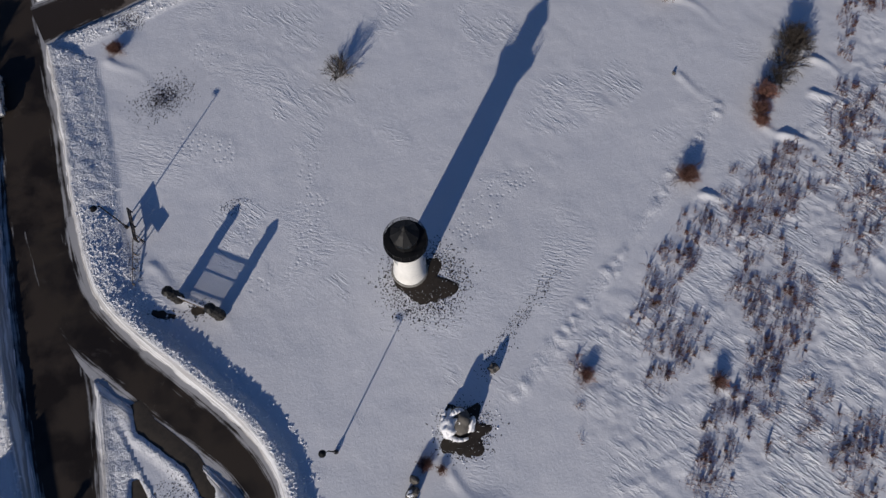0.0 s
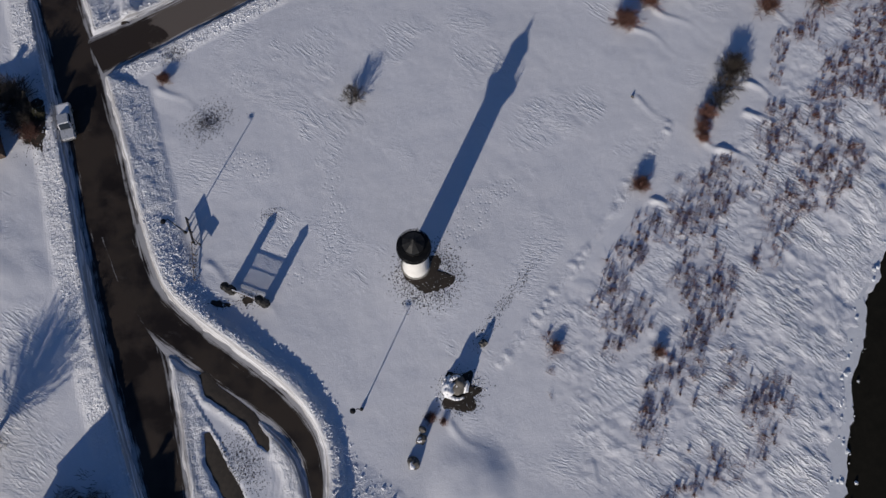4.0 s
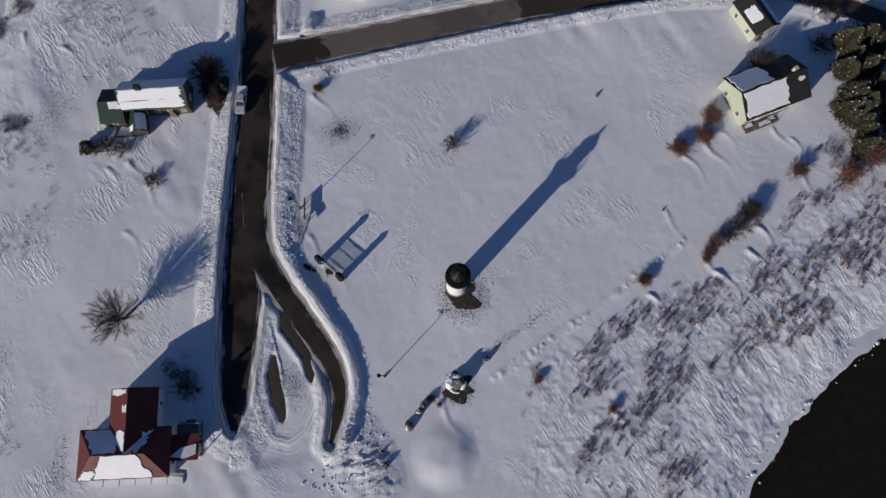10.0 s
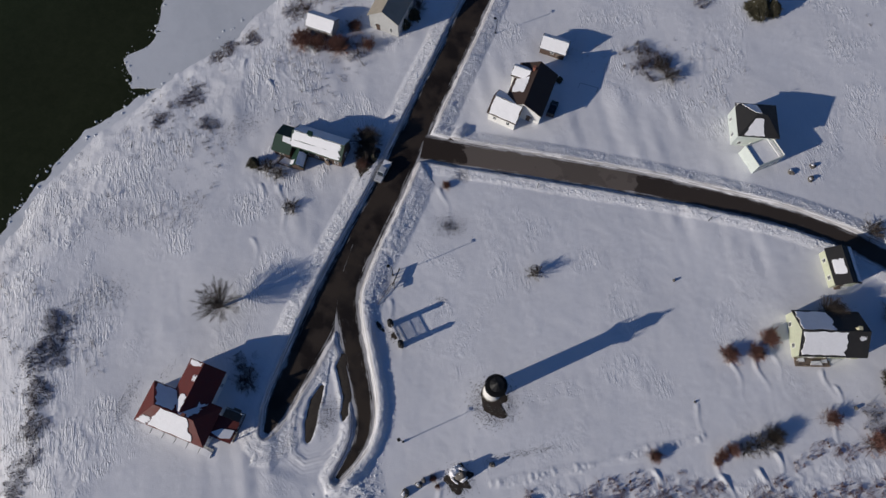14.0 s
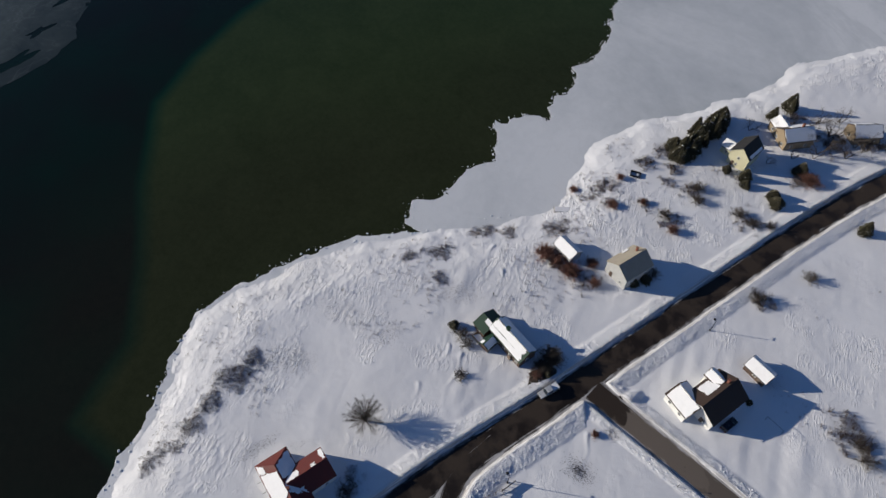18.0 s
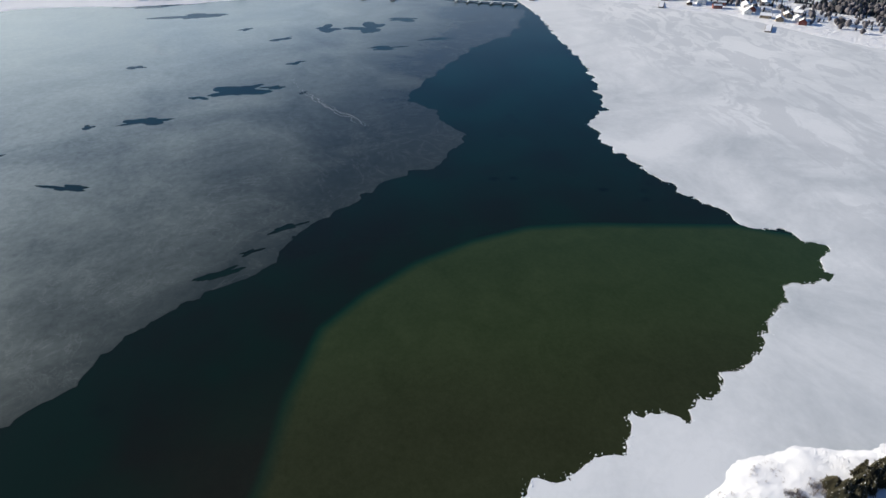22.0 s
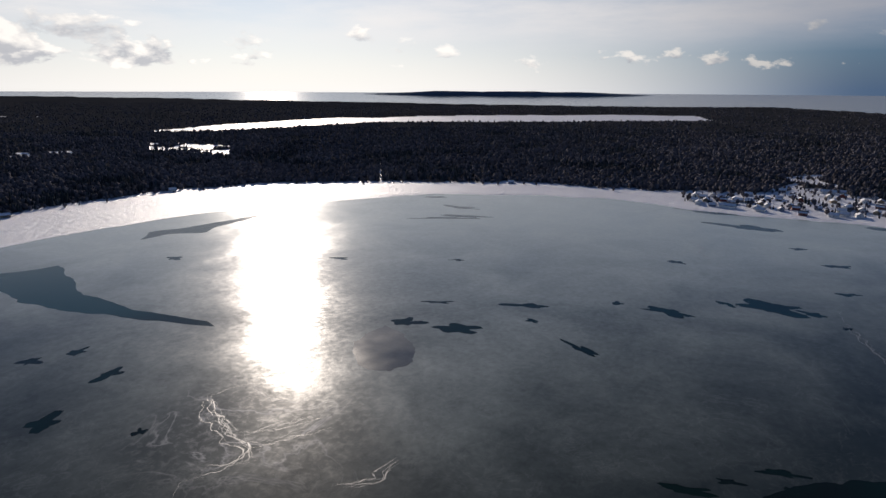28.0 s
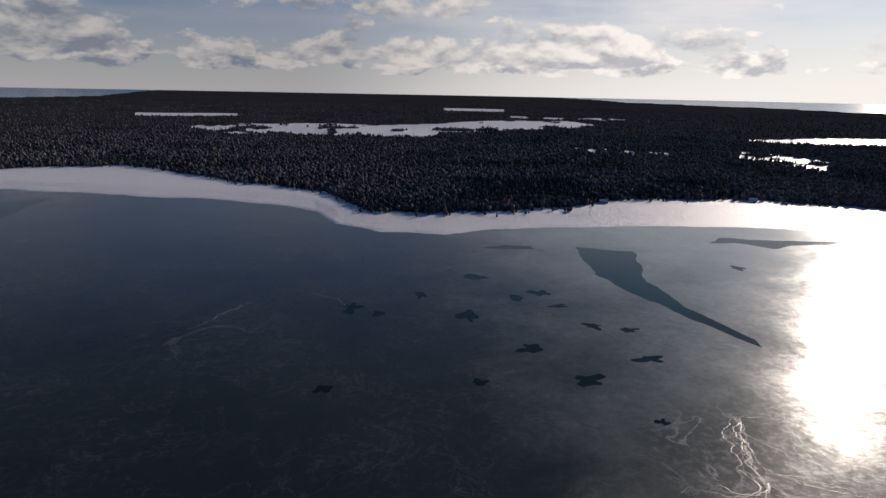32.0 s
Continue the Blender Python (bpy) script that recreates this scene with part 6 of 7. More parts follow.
board = thing("notice_board", -28.5, 11.4, ground_at(-28.5, 11.4), -82, "dark framed notice board on posts in the snow", "sign")
for x in (-1.9, 0.0, 1.9):
    part("post", boxed((x - 0.06, x + 0.06, -0.06, 0.06, -0.3, 1.25)), BLACK_IRON, board)
part("frame", boxed((-1.85, 1.85, -0.05, 0.05, 1.15, 1.25), (-1.85, 1.85, -0.05, 0.05, 0.45, 0.53)), BLACK_IRON, board)
for k in range(4):
    part("panel", boxed((-1.8 + k * 0.9, -0.96 + k * 0.9, -0.02, 0.02, 0.55, 1.13)), WEATHERED, board)
small = thing("notice_board", -27.6, 9.4, ground_at(-27.6, 9.4), -60, "small plain sign panel on a single post", "sign")
part("post", boxed((-0.05, 0.05, -0.05, 0.05, -0.3, 0.9)), BLACK_IRON, small)
part("panel", boxed((-0.75, 0.75, -0.09, -0.05, 0.6, 1.25)), WEATHERED, small)
low_fence = thing("fence", -28.7, 7.2, ground_at(-28.7, 7.2), 86, "low weathered rail fence half buried in snow", "fence")
for k in range(4):
    part("post", boxed((-2.6 + k * 1.73, -2.48 + k * 1.73, -0.06, 0.06, -0.3, 0.55)), WEATHERED, low_fence)
part("rail", boxed((-2.6, 2.6, 0.061, 0.1, 0.35, 0.48)), WEATHERED, low_fence)

for x, y, h in ((-11.4, 44.9, 1.8), (25.1, 55.6, 1.8), (-73.4, 33, 1.6)):
    marker = thing("marker_post", x, y, ground_at(x, y), 20, "short dark marker post with added rod for its shadow line", "post", "posts in the snow")
    part("post", rodded(((0, 0, -0.4), (0, 0, h), 0.07, 0.06), sides=8), BLACK_IRON, marker)
    # dark rod added along the post's cast shadow, completing a V outline
    part("shadow_rod", rodded(((0.9, 0.5, -0.2), (0.04, 0.02, h * 0.85), 0.03, 0.03), sides=5), BLACK_IRON, marker)
    part("cap", lathe([(0.06, h), (0.11, h + 0.02), (0.11, h + 0.1), (0.03, h + 0.16)], 8), BLACK_IRON, marker)
swing = thing("swing_frame", -12.0, 74.0, ground_at(-12, 74), 10, "thin metal washing-line frame in the snow", "frame")
for x in (-2.2, 2.2):
    part("post", rodded(((x, 0, -0.3), (x, 0, 1.8), 0.04, 0.04), sides=6), BLACK_IRON, swing)
part("crossbar", rodded(((-2.2, 0, 1.8), (2.2, 0, 1.8), 0.035, 0.035), sides=6), BLACK_IRON, swing)
crate = thing("dock_section", -91.3, 93.9, ground_at(-91.3, 93.9), 40, "empty metal dock frame lying on the snow", "dock")
part("frame", boxed((-1.6, 1.6, -1.1, -0.95, -0.1, 0.6), (-1.6, 1.6, 0.95, 1.1, -0.1, 0.6), (-1.6, -1.45, -0.95, 0.95, -0.1, 0.6), (1.45, 1.6, -0.95, 0.95, -0.1, 0.6)), BLACK_IRON, crate)
part("crossbar", boxed((-0.08, 0.08, -0.95, 0.95, 0.3, 0.45)), BLACK_IRON, crate)
ramp = thing("dock_section", -91.0, 67.0, ground_at(-91, 67), 60, "snow-covered wooden dock section laid on the bank", "dock")
part("deck", boxed((-2.4, 2.4, -1.0, 1.0, 0, 0.3)), WEATHERED, ramp)
part("snow", boxed((-2.3, 2.3, -0.9, 0.9, 0.304, 0.5)), ROOF_SNOW, ramp)

# ---- vehicles ----
TYRE = material("black_tyre_rubber", (0.015, 0.015, 0.015), 0.8, grain=9.0)
STEEL = material("brushed_steel_rim", (0.35, 0.35, 0.36), 0.35, metal=0.9, grain=9.0)
LAMP_GLASS = material("clear_headlight", (0.6, 0.6, 0.58), 0.15, grain=9.0, spread=0.05)
RED_GLASS = material("red_tail_light", (0.25, 0.01, 0.01), 0.2, grain=9.0)


def profile_body(profile, half, mat=None, name="body", parent=None, label=""):
    """A car body swept across from a side profile of (x, z, inset)."""
    bm = bmesh.new()
    a = [bm.verts.new((x, -half + i, z)) for x, z, i in profile]
    b = [bm.verts.new((x, half - i, z)) for x, z, i in profile]
    bm.faces.new(a[::-1]), bm.faces.new(b)
    n = len(a)
    for k in range(n):
        bm.faces.new((a[k], a[(k + 1) % n], b[(k + 1) % n], b[k]))
    bmesh.ops.bevel(bm, geom=[e for e in bm.edges if e.calc_length() > 0.2], offset=0.05, segments=2, affect="EDGES")
    return part(name, bm, mat, parent, label)


def wheels(car, half, xs, r=0.36):
    for x in xs:
        for s in (-1, 1):
            w = part("wheel", rodded(((0, -0.11, 0), (0, 0.11, 0), r, r), sides=20), TYRE, car)
            part("rim", rodded(((0, -0.125, 0), (0, 0.125, 0), r * 0.62, r * 0.62), sides=14), STEEL, w)
            w.matrix_local = pose(x, s * (half - 0.08), r)


def lights(car, front, rear, half, z):
    for s in (-1, 1):
        part("headlight", boxed((front - 0.06, front + 0.02, s * (half - 0.32) - 0.16, s * (half - 0.32) + 0.16, z, z + 0.16)), LAMP_GLASS, car)
        part("tail_light", boxed((rear - 0.02, rear + 0.06, s * (half - 0.25) - 0.12, s * (half - 0.25) + 0.12, z, z + 0.2)), RED_GLASS, car)


SILVER = material("silver_car_paint", (0.55, 0.56, 0.58), 0.3, metal=0.3, grain=9.0, spread=0.05)
NAVY = material("dark_navy_car_paint", (0.012, 0.014, 0.022), 0.25, grain=9.0, spread=0.2)
truck = thing("pickup_truck", -43.6, 31.6, ROAD_LEVEL + 0.04, -86, "silver pickup truck with snowy bed parked on the road", "truck")
profile_body([(-2.75, 0.45, 0), (2.7, 0.45, 0), (2.75, 0.95, 0.06), (1.5, 1.12, 0.06), (-2.75, 1.1, 0.03)], 0.95, mat=SILVER, parent=truck)
profile_body([(1.35, 1.1, 0.06), (0.75, 1.78, 0.18), (-0.75, 1.8, 0.18), (-0.95, 1.1, 0.06)], 0.94, mat=SILVER, name="cab", parent=truck)
part("windscreen", prism([(1.36, -0.72, 1.18), (1.36, 0.72, 1.18), (0.84, 0.66, 1.72), (0.84, -0.66, 1.72)], (0.03, 0, 0.03)), GLASS, truck, "dark windscreen")
for s in (-1, 1):
    part("side_window", boxed((-0.65, 0.65, s * 0.84 - 0.03, s * 0.84 + 0.03, 1.22, 1.62)), GLASS, truck)
    part("mirror", boxed((0.95, 1.1, s * 1.05 - 0.1, s * 1.05 + 0.1, 1.15, 1.32)), BLACK_IRON, truck)
part("bed_rim", boxed((-2.7, -1.0, -0.93, -0.8, 1.1, 1.2), (-2.7, -1.0, 0.8, 0.93, 1.1, 1.2), (-2.74, -2.6, -0.8, 0.8, 1.1, 1.2)), SILVER, truck)
part("snow", boxed((-2.58, -1.02, -0.78, 0.78, 1.06, 1.18)), ROOF_SNOW, truck, "snow lying in the truck bed")
part("bumper", boxed((2.7, 2.85, -0.85, 0.85, 0.42, 0.62), (-2.88, -2.74, -0.85, 0.85, 0.42, 0.62)), STEEL, truck)
wheels(truck, 0.95, (-1.75, 1.75), 0.4)
lights(truck, 2.76, -2.77, 0.95, 0.72)
car = thing("car", -17.0, 64.8, ground_at(-17, 64.8), 97, "dark estate car parked in the shade of the house", "car")
profile_body([(-2.2, 0.4, 0), (2.25, 0.4, 0), (2.3, 0.75, 0.08), (1.1, 0.98, 0.05), (-2.25, 1.0, 0.05)], 0.9, mat=NAVY, parent=car)
profile_body([(1.15, 0.96, 0.06), (0.4, 1.5, 0.2), (-1.9, 1.5, 0.2), (-2.2, 0.98, 0.06)], 0.88, mat=NAVY, name="cabin", parent=car)
part("windscreen", prism([(1.14, -0.66, 1.03), (1.14, 0.66, 1.03), (0.5, 0.6, 1.46), (0.5, -0.6, 1.46)], (0.03, 0, 0.03)), GLASS, car, "dark windscreen")
for s in (-1, 1):
    part("side_window", boxed((-1.7, 0.4, s * 0.78 - 0.03, s * 0.78 + 0.03, 1.06, 1.4)), GLASS, car)
wheels(car, 0.9, (-1.4, 1.4), 0.33)
lights(car, 2.27, -2.24, 0.9, 0.6)

# ---- plants ----
BARK = material("grey_brown_bark", (0.075, 0.060, 0.050), 0.9, grain=6.0, spread=0.35)
TWIG = material("red_brown_twigs", (0.195, 0.095, 0.072), 0.9, grain=3.0, spread=0.45, each=0.25)
GREY_TWIG = material("grey_dry_stalks", (0.16, 0.13, 0.11), 0.9, grain=3.0, spread=0.4)
NEEDLES = material("dark_cedar_needles", (0.043, 0.038, 0.018), 0.85, grain=2.0, spread=0.5, each=0.2)


def sticks(name, segments, sides, mat, parent, kind=""):
    """Tapered sticks, one mesh, from rows of ax ay az bx by bz ra rb."""
    s = np.asarray(segments, float)
    a, b, ra, rb = s[:, 0:3], s[:, 3:6], s[:, 6], s[:, 7]
    way = b - a
    way /= np.linalg.norm(way, axis=1)[:, None] + 1e-9
    ref = np.where(np.abs(way[:, 2:3]) < 0.8, np.array([[0, 0, 1.0]]), np.array([[1.0, 0, 0]]))
    u = np.cross(way, ref)
    u /= np.linalg.norm(u, axis=1)[:, None]
    w = np.cross(way, u)
    rings = []
    for base, r in ((a, ra), (b, rb)):
        for k in range(sides):
            t = 2 * np.pi * k / sides
            rings.append(base + (u * np.cos(t) + w * np.sin(t)) * r[:, None])
    pts = np.stack(rings, 1).reshape(-1, 3)
    i = np.arange(len(s))[:, None] * 2 * sides
    faces = np.concatenate([np.concatenate([i + k, i + (k + 1) % sides, i + sides + (k + 1) % sides, i + sides + k], 1) for k in range(sides)])
    ob = sheet(name, pts, faces, mat)
    ob.parent = parent
    return tagged(ob, kind=kind)


def branch(out, rng, p, way, length, r, depth, spread, low):
    q = p + way * length
    out.setdefault(depth, []).append((*p, *q, max(r, 0.012), max(r * 0.68, 0.008)))
    if depth == low:
        return
    for k in range(rng.choice((2, 3, 3))):
        side = Vector((rng.gauss(0, 1), rng.gauss(0, 1), rng.gauss(0.15, 0.5)))
        side = (side - way * side.dot(way)).normalized()
        turn = (way + side * spread * rng.uniform(0.5, 1.1)).normalized()
        s = rng.uniform(0.45, 1.0)
        branch(out, rng, p + way * length * s, turn, length * rng.uniform(0.62, 0.85), r * (0.45 + 0.2 * (1 - s)), depth + 1, spread, low)


def bare_tree(x, y, height, seed, label, group="", stems=1, spread=0.75, low=6, thick=0.2):
    rng = random.Random(seed)
    out = {}
    for k in range(stems):
        a = 2 * math.pi * k / stems + rng.random()
        lean = 0.0 if stems == 1 else 0.5
        branch(out, rng, Vector((0, 0, -0.3)), Vector((lean * math.cos(a), lean * math.sin(a), 1)).normalized(), height * 0.3, thick, 0, spread, low)
    tree = thing("bare_tree", x, y, ground_at(x, y), 0, label, "tree", group)
    sticks("trunk", out[0], 7, BARK, tree)
    for row in out[1]:
        sticks("limb", [row], 5, BARK, tree)
    sticks("crown", sum([out[d] for d in out if d > 1], []), 3, BARK, tree, "stuff")
    return tree


def spreading_tree(x, y, seed):
    """A wide old tree: a short trunk and limbs to all sides."""
    rng = random.Random(seed)
    out = {}
    tree = thing("bare_tree", x, y, ground_at(x, y), 0, "wide leafless tree with spreading limbs on open snow", "tree")
    sticks("trunk", [(0, 0, -0.4, 0.05, 0.05, 1.4, 0.34, 0.28), (0.05, 0.05, 1.4, 0.1, 0, 3.0, 0.28, 0.2)], 9, BARK, tree)
    limbs, twigs = [], []
    for k in range(110):
        a, up = k * 2.39996 + rng.uniform(-0.2, 0.2), math.asin(min(0.98, 0.10 + 0.88 * (k / 110)))
        way = Vector((math.cos(a) * math.cos(up), math.sin(a) * math.cos(up), math.sin(up)))
        p, r = Vector((0.08, 0, rng.uniform(1.4, 3.0))), 0.012 if k % 4 else 0.028
        reach = rng.uniform(4.4, 5.8) * (1.0 - 0.25 * math.sin(up))
        for j in range(5):
            way = (way + Vector((rng.gauss(0, 0.12), rng.gauss(0, 0.12), 0.07))).normalized()
            q = p + way * reach / 5
            (limbs if j < 2 and k % 4 == 0 else twigs).append((*p, *q, r, r * 0.72))
            for i in range(5 + 5 * j):
                m = p.lerp(q, rng.random())
                e = m + (way + Vector((rng.gauss(0, 0.55), rng.gauss(0, 0.55), rng.gauss(0.1, 0.45)))).normalized() * rng.uniform(0.4, 1.0)
                twigs.append((*m, *e, 0.011, 0.006))
            p, r = q, r * 0.72
    for row in limbs:
        sticks("limb", [row], 5, BARK, tree)
    tagged(sticks("crown", twigs, 3, BARK, tree), kind="stuff")


def shrub_model(seed, stems, label, flat=1.0, mat=None):
    """A leafless bush one metre in radius, of many forked stems."""
    rng = random.Random(seed)
    rows = []
    for k in range(stems):
        a, tilt = rng.uniform(0, 6.28), abs(rng.gauss(0, 0.6)) + 0.1
        way = Vector((math.sin(tilt) * math.cos(a), math.sin(tilt) * math.sin(a), math.cos(tilt) * flat)).normalized()
        p = Vector((rng.gauss(0, 0.16), rng.gauss(0, 0.16), -0.05))
        n = rng.uniform(0.6, 1.1)
        q = p + way * n * 0.5
        rows.append((*p, *q, 0.016, 0.011))
        for j in range(4):
            b = (way + Vector((rng.gauss(0, 0.4), rng.gauss(0, 0.4), rng.gauss(0.05, 0.3)))).normalized()
            e = q + b * n * rng.uniform(0.3, 0.55)
            rows.append((*q, *e, 0.010, 0.006))
            for i in range(2):
                c = (b + Vector((rng.gauss(0, 0.5), rng.gauss(0, 0.5), rng.gauss(0.05, 0.3)))).normalized()
                f = q + (e - q) * rng.uniform(0.4, 0.9)
                rows.append((*f, *(f + c * n * 0.28), 0.007, 0.004))
    bush = thing("bush", 0, 0, -60, 0, label, "bush", "leafless bushes")
    sticks("crown", rows, 3, mat or TWIG, bush)
    return bush


def plant(model, x, y, r, h, turn, wide=1.4):
    ob = copy_thing(model, pose(x, y, ground_at(x, y), 0, 0, turn) @ Matrix.Diagonal((r * wide, r * wide, h * (0.5 + wide / 2), 1)))
    return ob


bushes = [shrub_model(31, 190, "dense red-brown leafless bush rising from the snow"), shrub_model(32, 85, "reddish bare bush standing in drifted snow"), shrub_model(33, 50, "thin grey bare bush with long shadow", mat=BARK), shrub_model(34, 190, "dense dark round leafless bush", mat=BARK)]
for k, row in enumerate(((-3.1, 26.2, 1.7, 2.2, 2), (33.1, 4.1, 1.2, 1.3, 0), (45.1, 36.8, 1.8, 1.7, 0), (43.9, 32.5, 1.6, 1.6, 0), (39.2, 29.7, 1.7, 1.6, 0), (61.2, 27.5, 2.0, 1.6, 1), (52.3, 18.6, 1.8, 2.0, 3), (50.4, 15.8, 2.2, 1.8, 2), (48.4, 13.8, 1.7, 1.5, 2), (46.0, 12.3, 1.6, 1.5, 1), (44.6, 10.4, 1.4, 1.3, 1), (44.2, 8.9, 0.8, 0.9, 0), (-50.4, 36.6, 2.6, 3.0, 3), (-49.3, 33.2, 2.0, 2.0, 3), (-48.6, 31.0, 1.6, 1.4, 1),
                         (-66.7, 19.7, 2.2, 1.6, 2), (-63.5, 19.8, 1.8, 1.4, 2), (-56.7, 14.5, 1.8, 1.0, 2))):
    plant(bushes[row[4]], row[0], row[1], row[2], row[3], 47 * k)
for k, row in enumerate(((-84.6, 80.3, 1.6, 1.3, 0), (-81, 89.1, 1.5, 1.3, 1), (-74.1, 91.7, 2.2, 1.9, 2), (-68.6, 90.1, 2.1, 1.9, 1), (-77.8, 106.8, 2.4, 2.0, 2), (-73.8, 103.5, 2.2, 1.8, 2), (-64.4, 110.9, 2.2, 1.8, 2), (-59.4, 112.2, 2.2, 1.8, 2), (-96, 74.5, 1.6, 1.2, 1), (-92.3, 89.0, 1.5, 1.4, 1), (-56.8, 115.6, 1.8, 1.5, 2), (-78.6, 53.1, 2.6, 2.0, 0), (-75.0, 54.2, 2.4, 1.8, 1),
                         (-70.4, 55.6, 2.6, 2.2, 0), (-63.8, 59.4, 1.8, 1.8, 1), (-69.6, 62.5, 1.6, 1.6, 0))):
    plant(bushes[row[4]], row[0], row[1], row[2], row[3], 61 * k)
for k, row in enumerate(((-38.1, 112.7, 2.2, 2.0, 2), (-39.8, 95.4, 2.4, 2.4, 2), (3.6, 87, 2.6, 2.0, 2), (0.4, 88.5, 2.2, 1.6, 2), (-3.3, 115.5, 2.2, 1.8, 2), (28.3, -18.6, 1.1, 1.0, 1), (15.4, -14.9, 1.0, 0.9, 1), (61.4, 85.5, 3.0, 2.6, 2), (56.4, 96.2, 3.0, 2.4, 1), (-64.4, 138.9, 2.8, 2.2, 0), (-43.6, -21.5, 2.2, 1.5, 2), (57.5, 70.6, 2.6, 2.2, 2),
                         (70.5, 27.5, 2.6, 2.2, 1), (74.5, 32.5, 3.0, 2.6, 0), (66.5, 54, 2.4, 2.0, 2), (-29.4, 35.4, 0.9, 0.8, 0), (-2.5, -19.7, 0.7, 0.6, 0), (-1.1, -20.6, 0.6, 0.5, 1), (-58.9, 75.5, 2.0, 2.0, 2), (54.6, 48.0, 2.3, 3.6, 3))):
    plant(bushes[row[4]], row[0], row[1], row[2], row[3], 83 * k)
spreading_tree(-57.0, -11.2, 5)
bare_tree(-81.5, 154.0, 10, 8, "leafless tree beside the wooden house", "bare trees among the houses", low=6)
bare_tree(-72.0, 150.5, 10, 9, "leafless tree beside the wooden house", "bare trees among the houses", stems=2, low=6)
bare_tree(-66.5, 157.0, 9.5, 10, "leafless tree near the northern road", "bare trees among the houses", stems=2, low=6)
bare_tree(-76.0, 133.5, 5.0, 11, "small leafless tree beside the cream house", "bare trees among the houses", stems=2, low=5, thick=0.12)
bare_tree(-71.0, 40.5, 2.4, 12, "tiny bare sapling alone in the snow", "saplings", low=4, thick=0.06)
bare_tree(-93.5, -2.8, 2.2, 13, "tiny bare sapling near the shore", "saplings", low=4, thick=0.06)
bare_tree(-70.0, 46.3, 2.4, 14, "tiny bare sapling alone in the snow", "saplings", low=4, thick=0.06)


def conifer_model(seed, clumps, label, shape=1.0):
    """An evergreen one metre in radius and two high, of many small sprays; snow lies on some of them."""
    rng = np.random.RandomState(seed)
    tree = thing("conifer", 0, 0, -60, 0, label, "tree", "dark evergreens")
    part("trunk", rodded(((0, 0, -0.1), (0, 0, 1.7), 0.09, 0.03), sides=6), BARK, tree)
    for name, count, mat, grow in (("crown", clumps, NEEDLES, 1.0), ("snow", clumps // 22, ROOF_SNOW, 1.03)):
        z = rng.uniform(0.08, 1.0, count) ** 1.2
        a = rng.uniform(0, 2 * np.pi, count)
        reach = (1 - z ** (1.3 * shape)) * (0.82 + 0.3 * np.sin(a * 3 + seed) * 0.5 + 0.2 * rng.normal(size=count) * 0.6)
        r = np.abs(reach) * np.sqrt(rng.uniform(0.25, 1, count)) * grow
        c = np.stack([r * np.cos(a), r * np.sin(a), z * 2 * grow], 1)
        out = np.stack([np.cos(a), np.sin(a), rng.uniform(-0.35, 0.5, count)], 1)
        side = np.stack([-np.sin(a), np.cos(a), rng.normal(size=count) * 0.3], 1)
        k = rng.uniform(0.055, 0.13, count)[:, None] * (0.6 if name == "snow" else 1.0)
        up = np.array([[0, 0, 1.0]])
        pts = np.stack([c + out * k * 1.4, c - out * k * 0.7 + side * k * 0.7, c - out * k * 0.7 - side * k * 0.7, c + up * k * 0.6], 1).reshape(-1, 3)
        i = np.arange(count)[:, None] * 4
        faces = np.concatenate([np.concatenate([i + p, i + q, i + s], 1) for p, q, s in ((0, 1, 3), (1, 2, 3), (2, 0, 3), (0, 2, 1))])
        ob = sheet(name, pts, faces, mat, False)
        tagged(ob, kind="stuff").parent = tree
    return tree


conifers = [conifer_model(1, 2600, "dense dark evergreen dusted with snow"), conifer_model(2, 2000, "dark evergreen shrub with ragged outline", 0.8), conifer_model(3, 2800, "full rounded evergreen dusted with snow", 1.6)]
for k, row in enumerate(((-70.1, 19.3, 1.5, 1.3, 1), (-79.5, 119.8, 1.6, 1.3, 1), (-74.6, 122.6, 2.0, 2.0, 0), (-62.1, 123.3, 2.2, 1.6, 2), (-64.8, 124.8, 2.0, 1.4, 2), (-68.6, 139.6, 2.4, 2.0, 0), (-91.5, 158, 2.6, 3.2, 0), (-42.8, 138.2, 2.0, 2.4, 0), (16.0, 115.5, 3.0, 2.0, 2), (18.5, 117.0, 2.6, 1.8, 2), (-58.6, 72.6, 1.8, 1.4, 1), (-59.0, 69.0, 1.4, 1.2, 1), (-72.0, 120.5, 1.6, 1.2, 2),
                         (-47.0, 33.5, 0.9, 0.8, 1), (-40.8, -30.5, 1.0, 0.9, 1), (-29.5, 57.5, 0.8, 0.7, 1), (-19.0, 73.0, 0.9, 0.8, 1))):
    plant(conifers[row[4]], row[0], row[1], row[2], row[3], 71 * k, 1.15)
rng = random.Random(17)
for k in range(22):
    s = k / 21
    x, y = -91.0 - 6.5 * s + rng.uniform(-3.0, 3.0), 109 + 25 * s + rng.uniform(-1.5, 1.5)
    plant(conifers[k % 3], x, y, rng.uniform(2.0, 3.0), rng.uniform(2.2, 3.6), 50 * k, 1.1)
for k in range(90):
    x, y = rng.uniform(66, 92), rng.uniform(30, 64)
    if x + 0.12 * (y - 30) > 71 and x - 0.4 * y < 68 and float(line_distance(np.array([x]), np.array([y]), SIDE_ROAD)[0][0]) > 3.5:
        plant(conifers[(k * 2) % 3], x, y, rng.uniform(1.8, 2.8), rng.uniform(1.8, 2.9), 50 * k, 1.1)


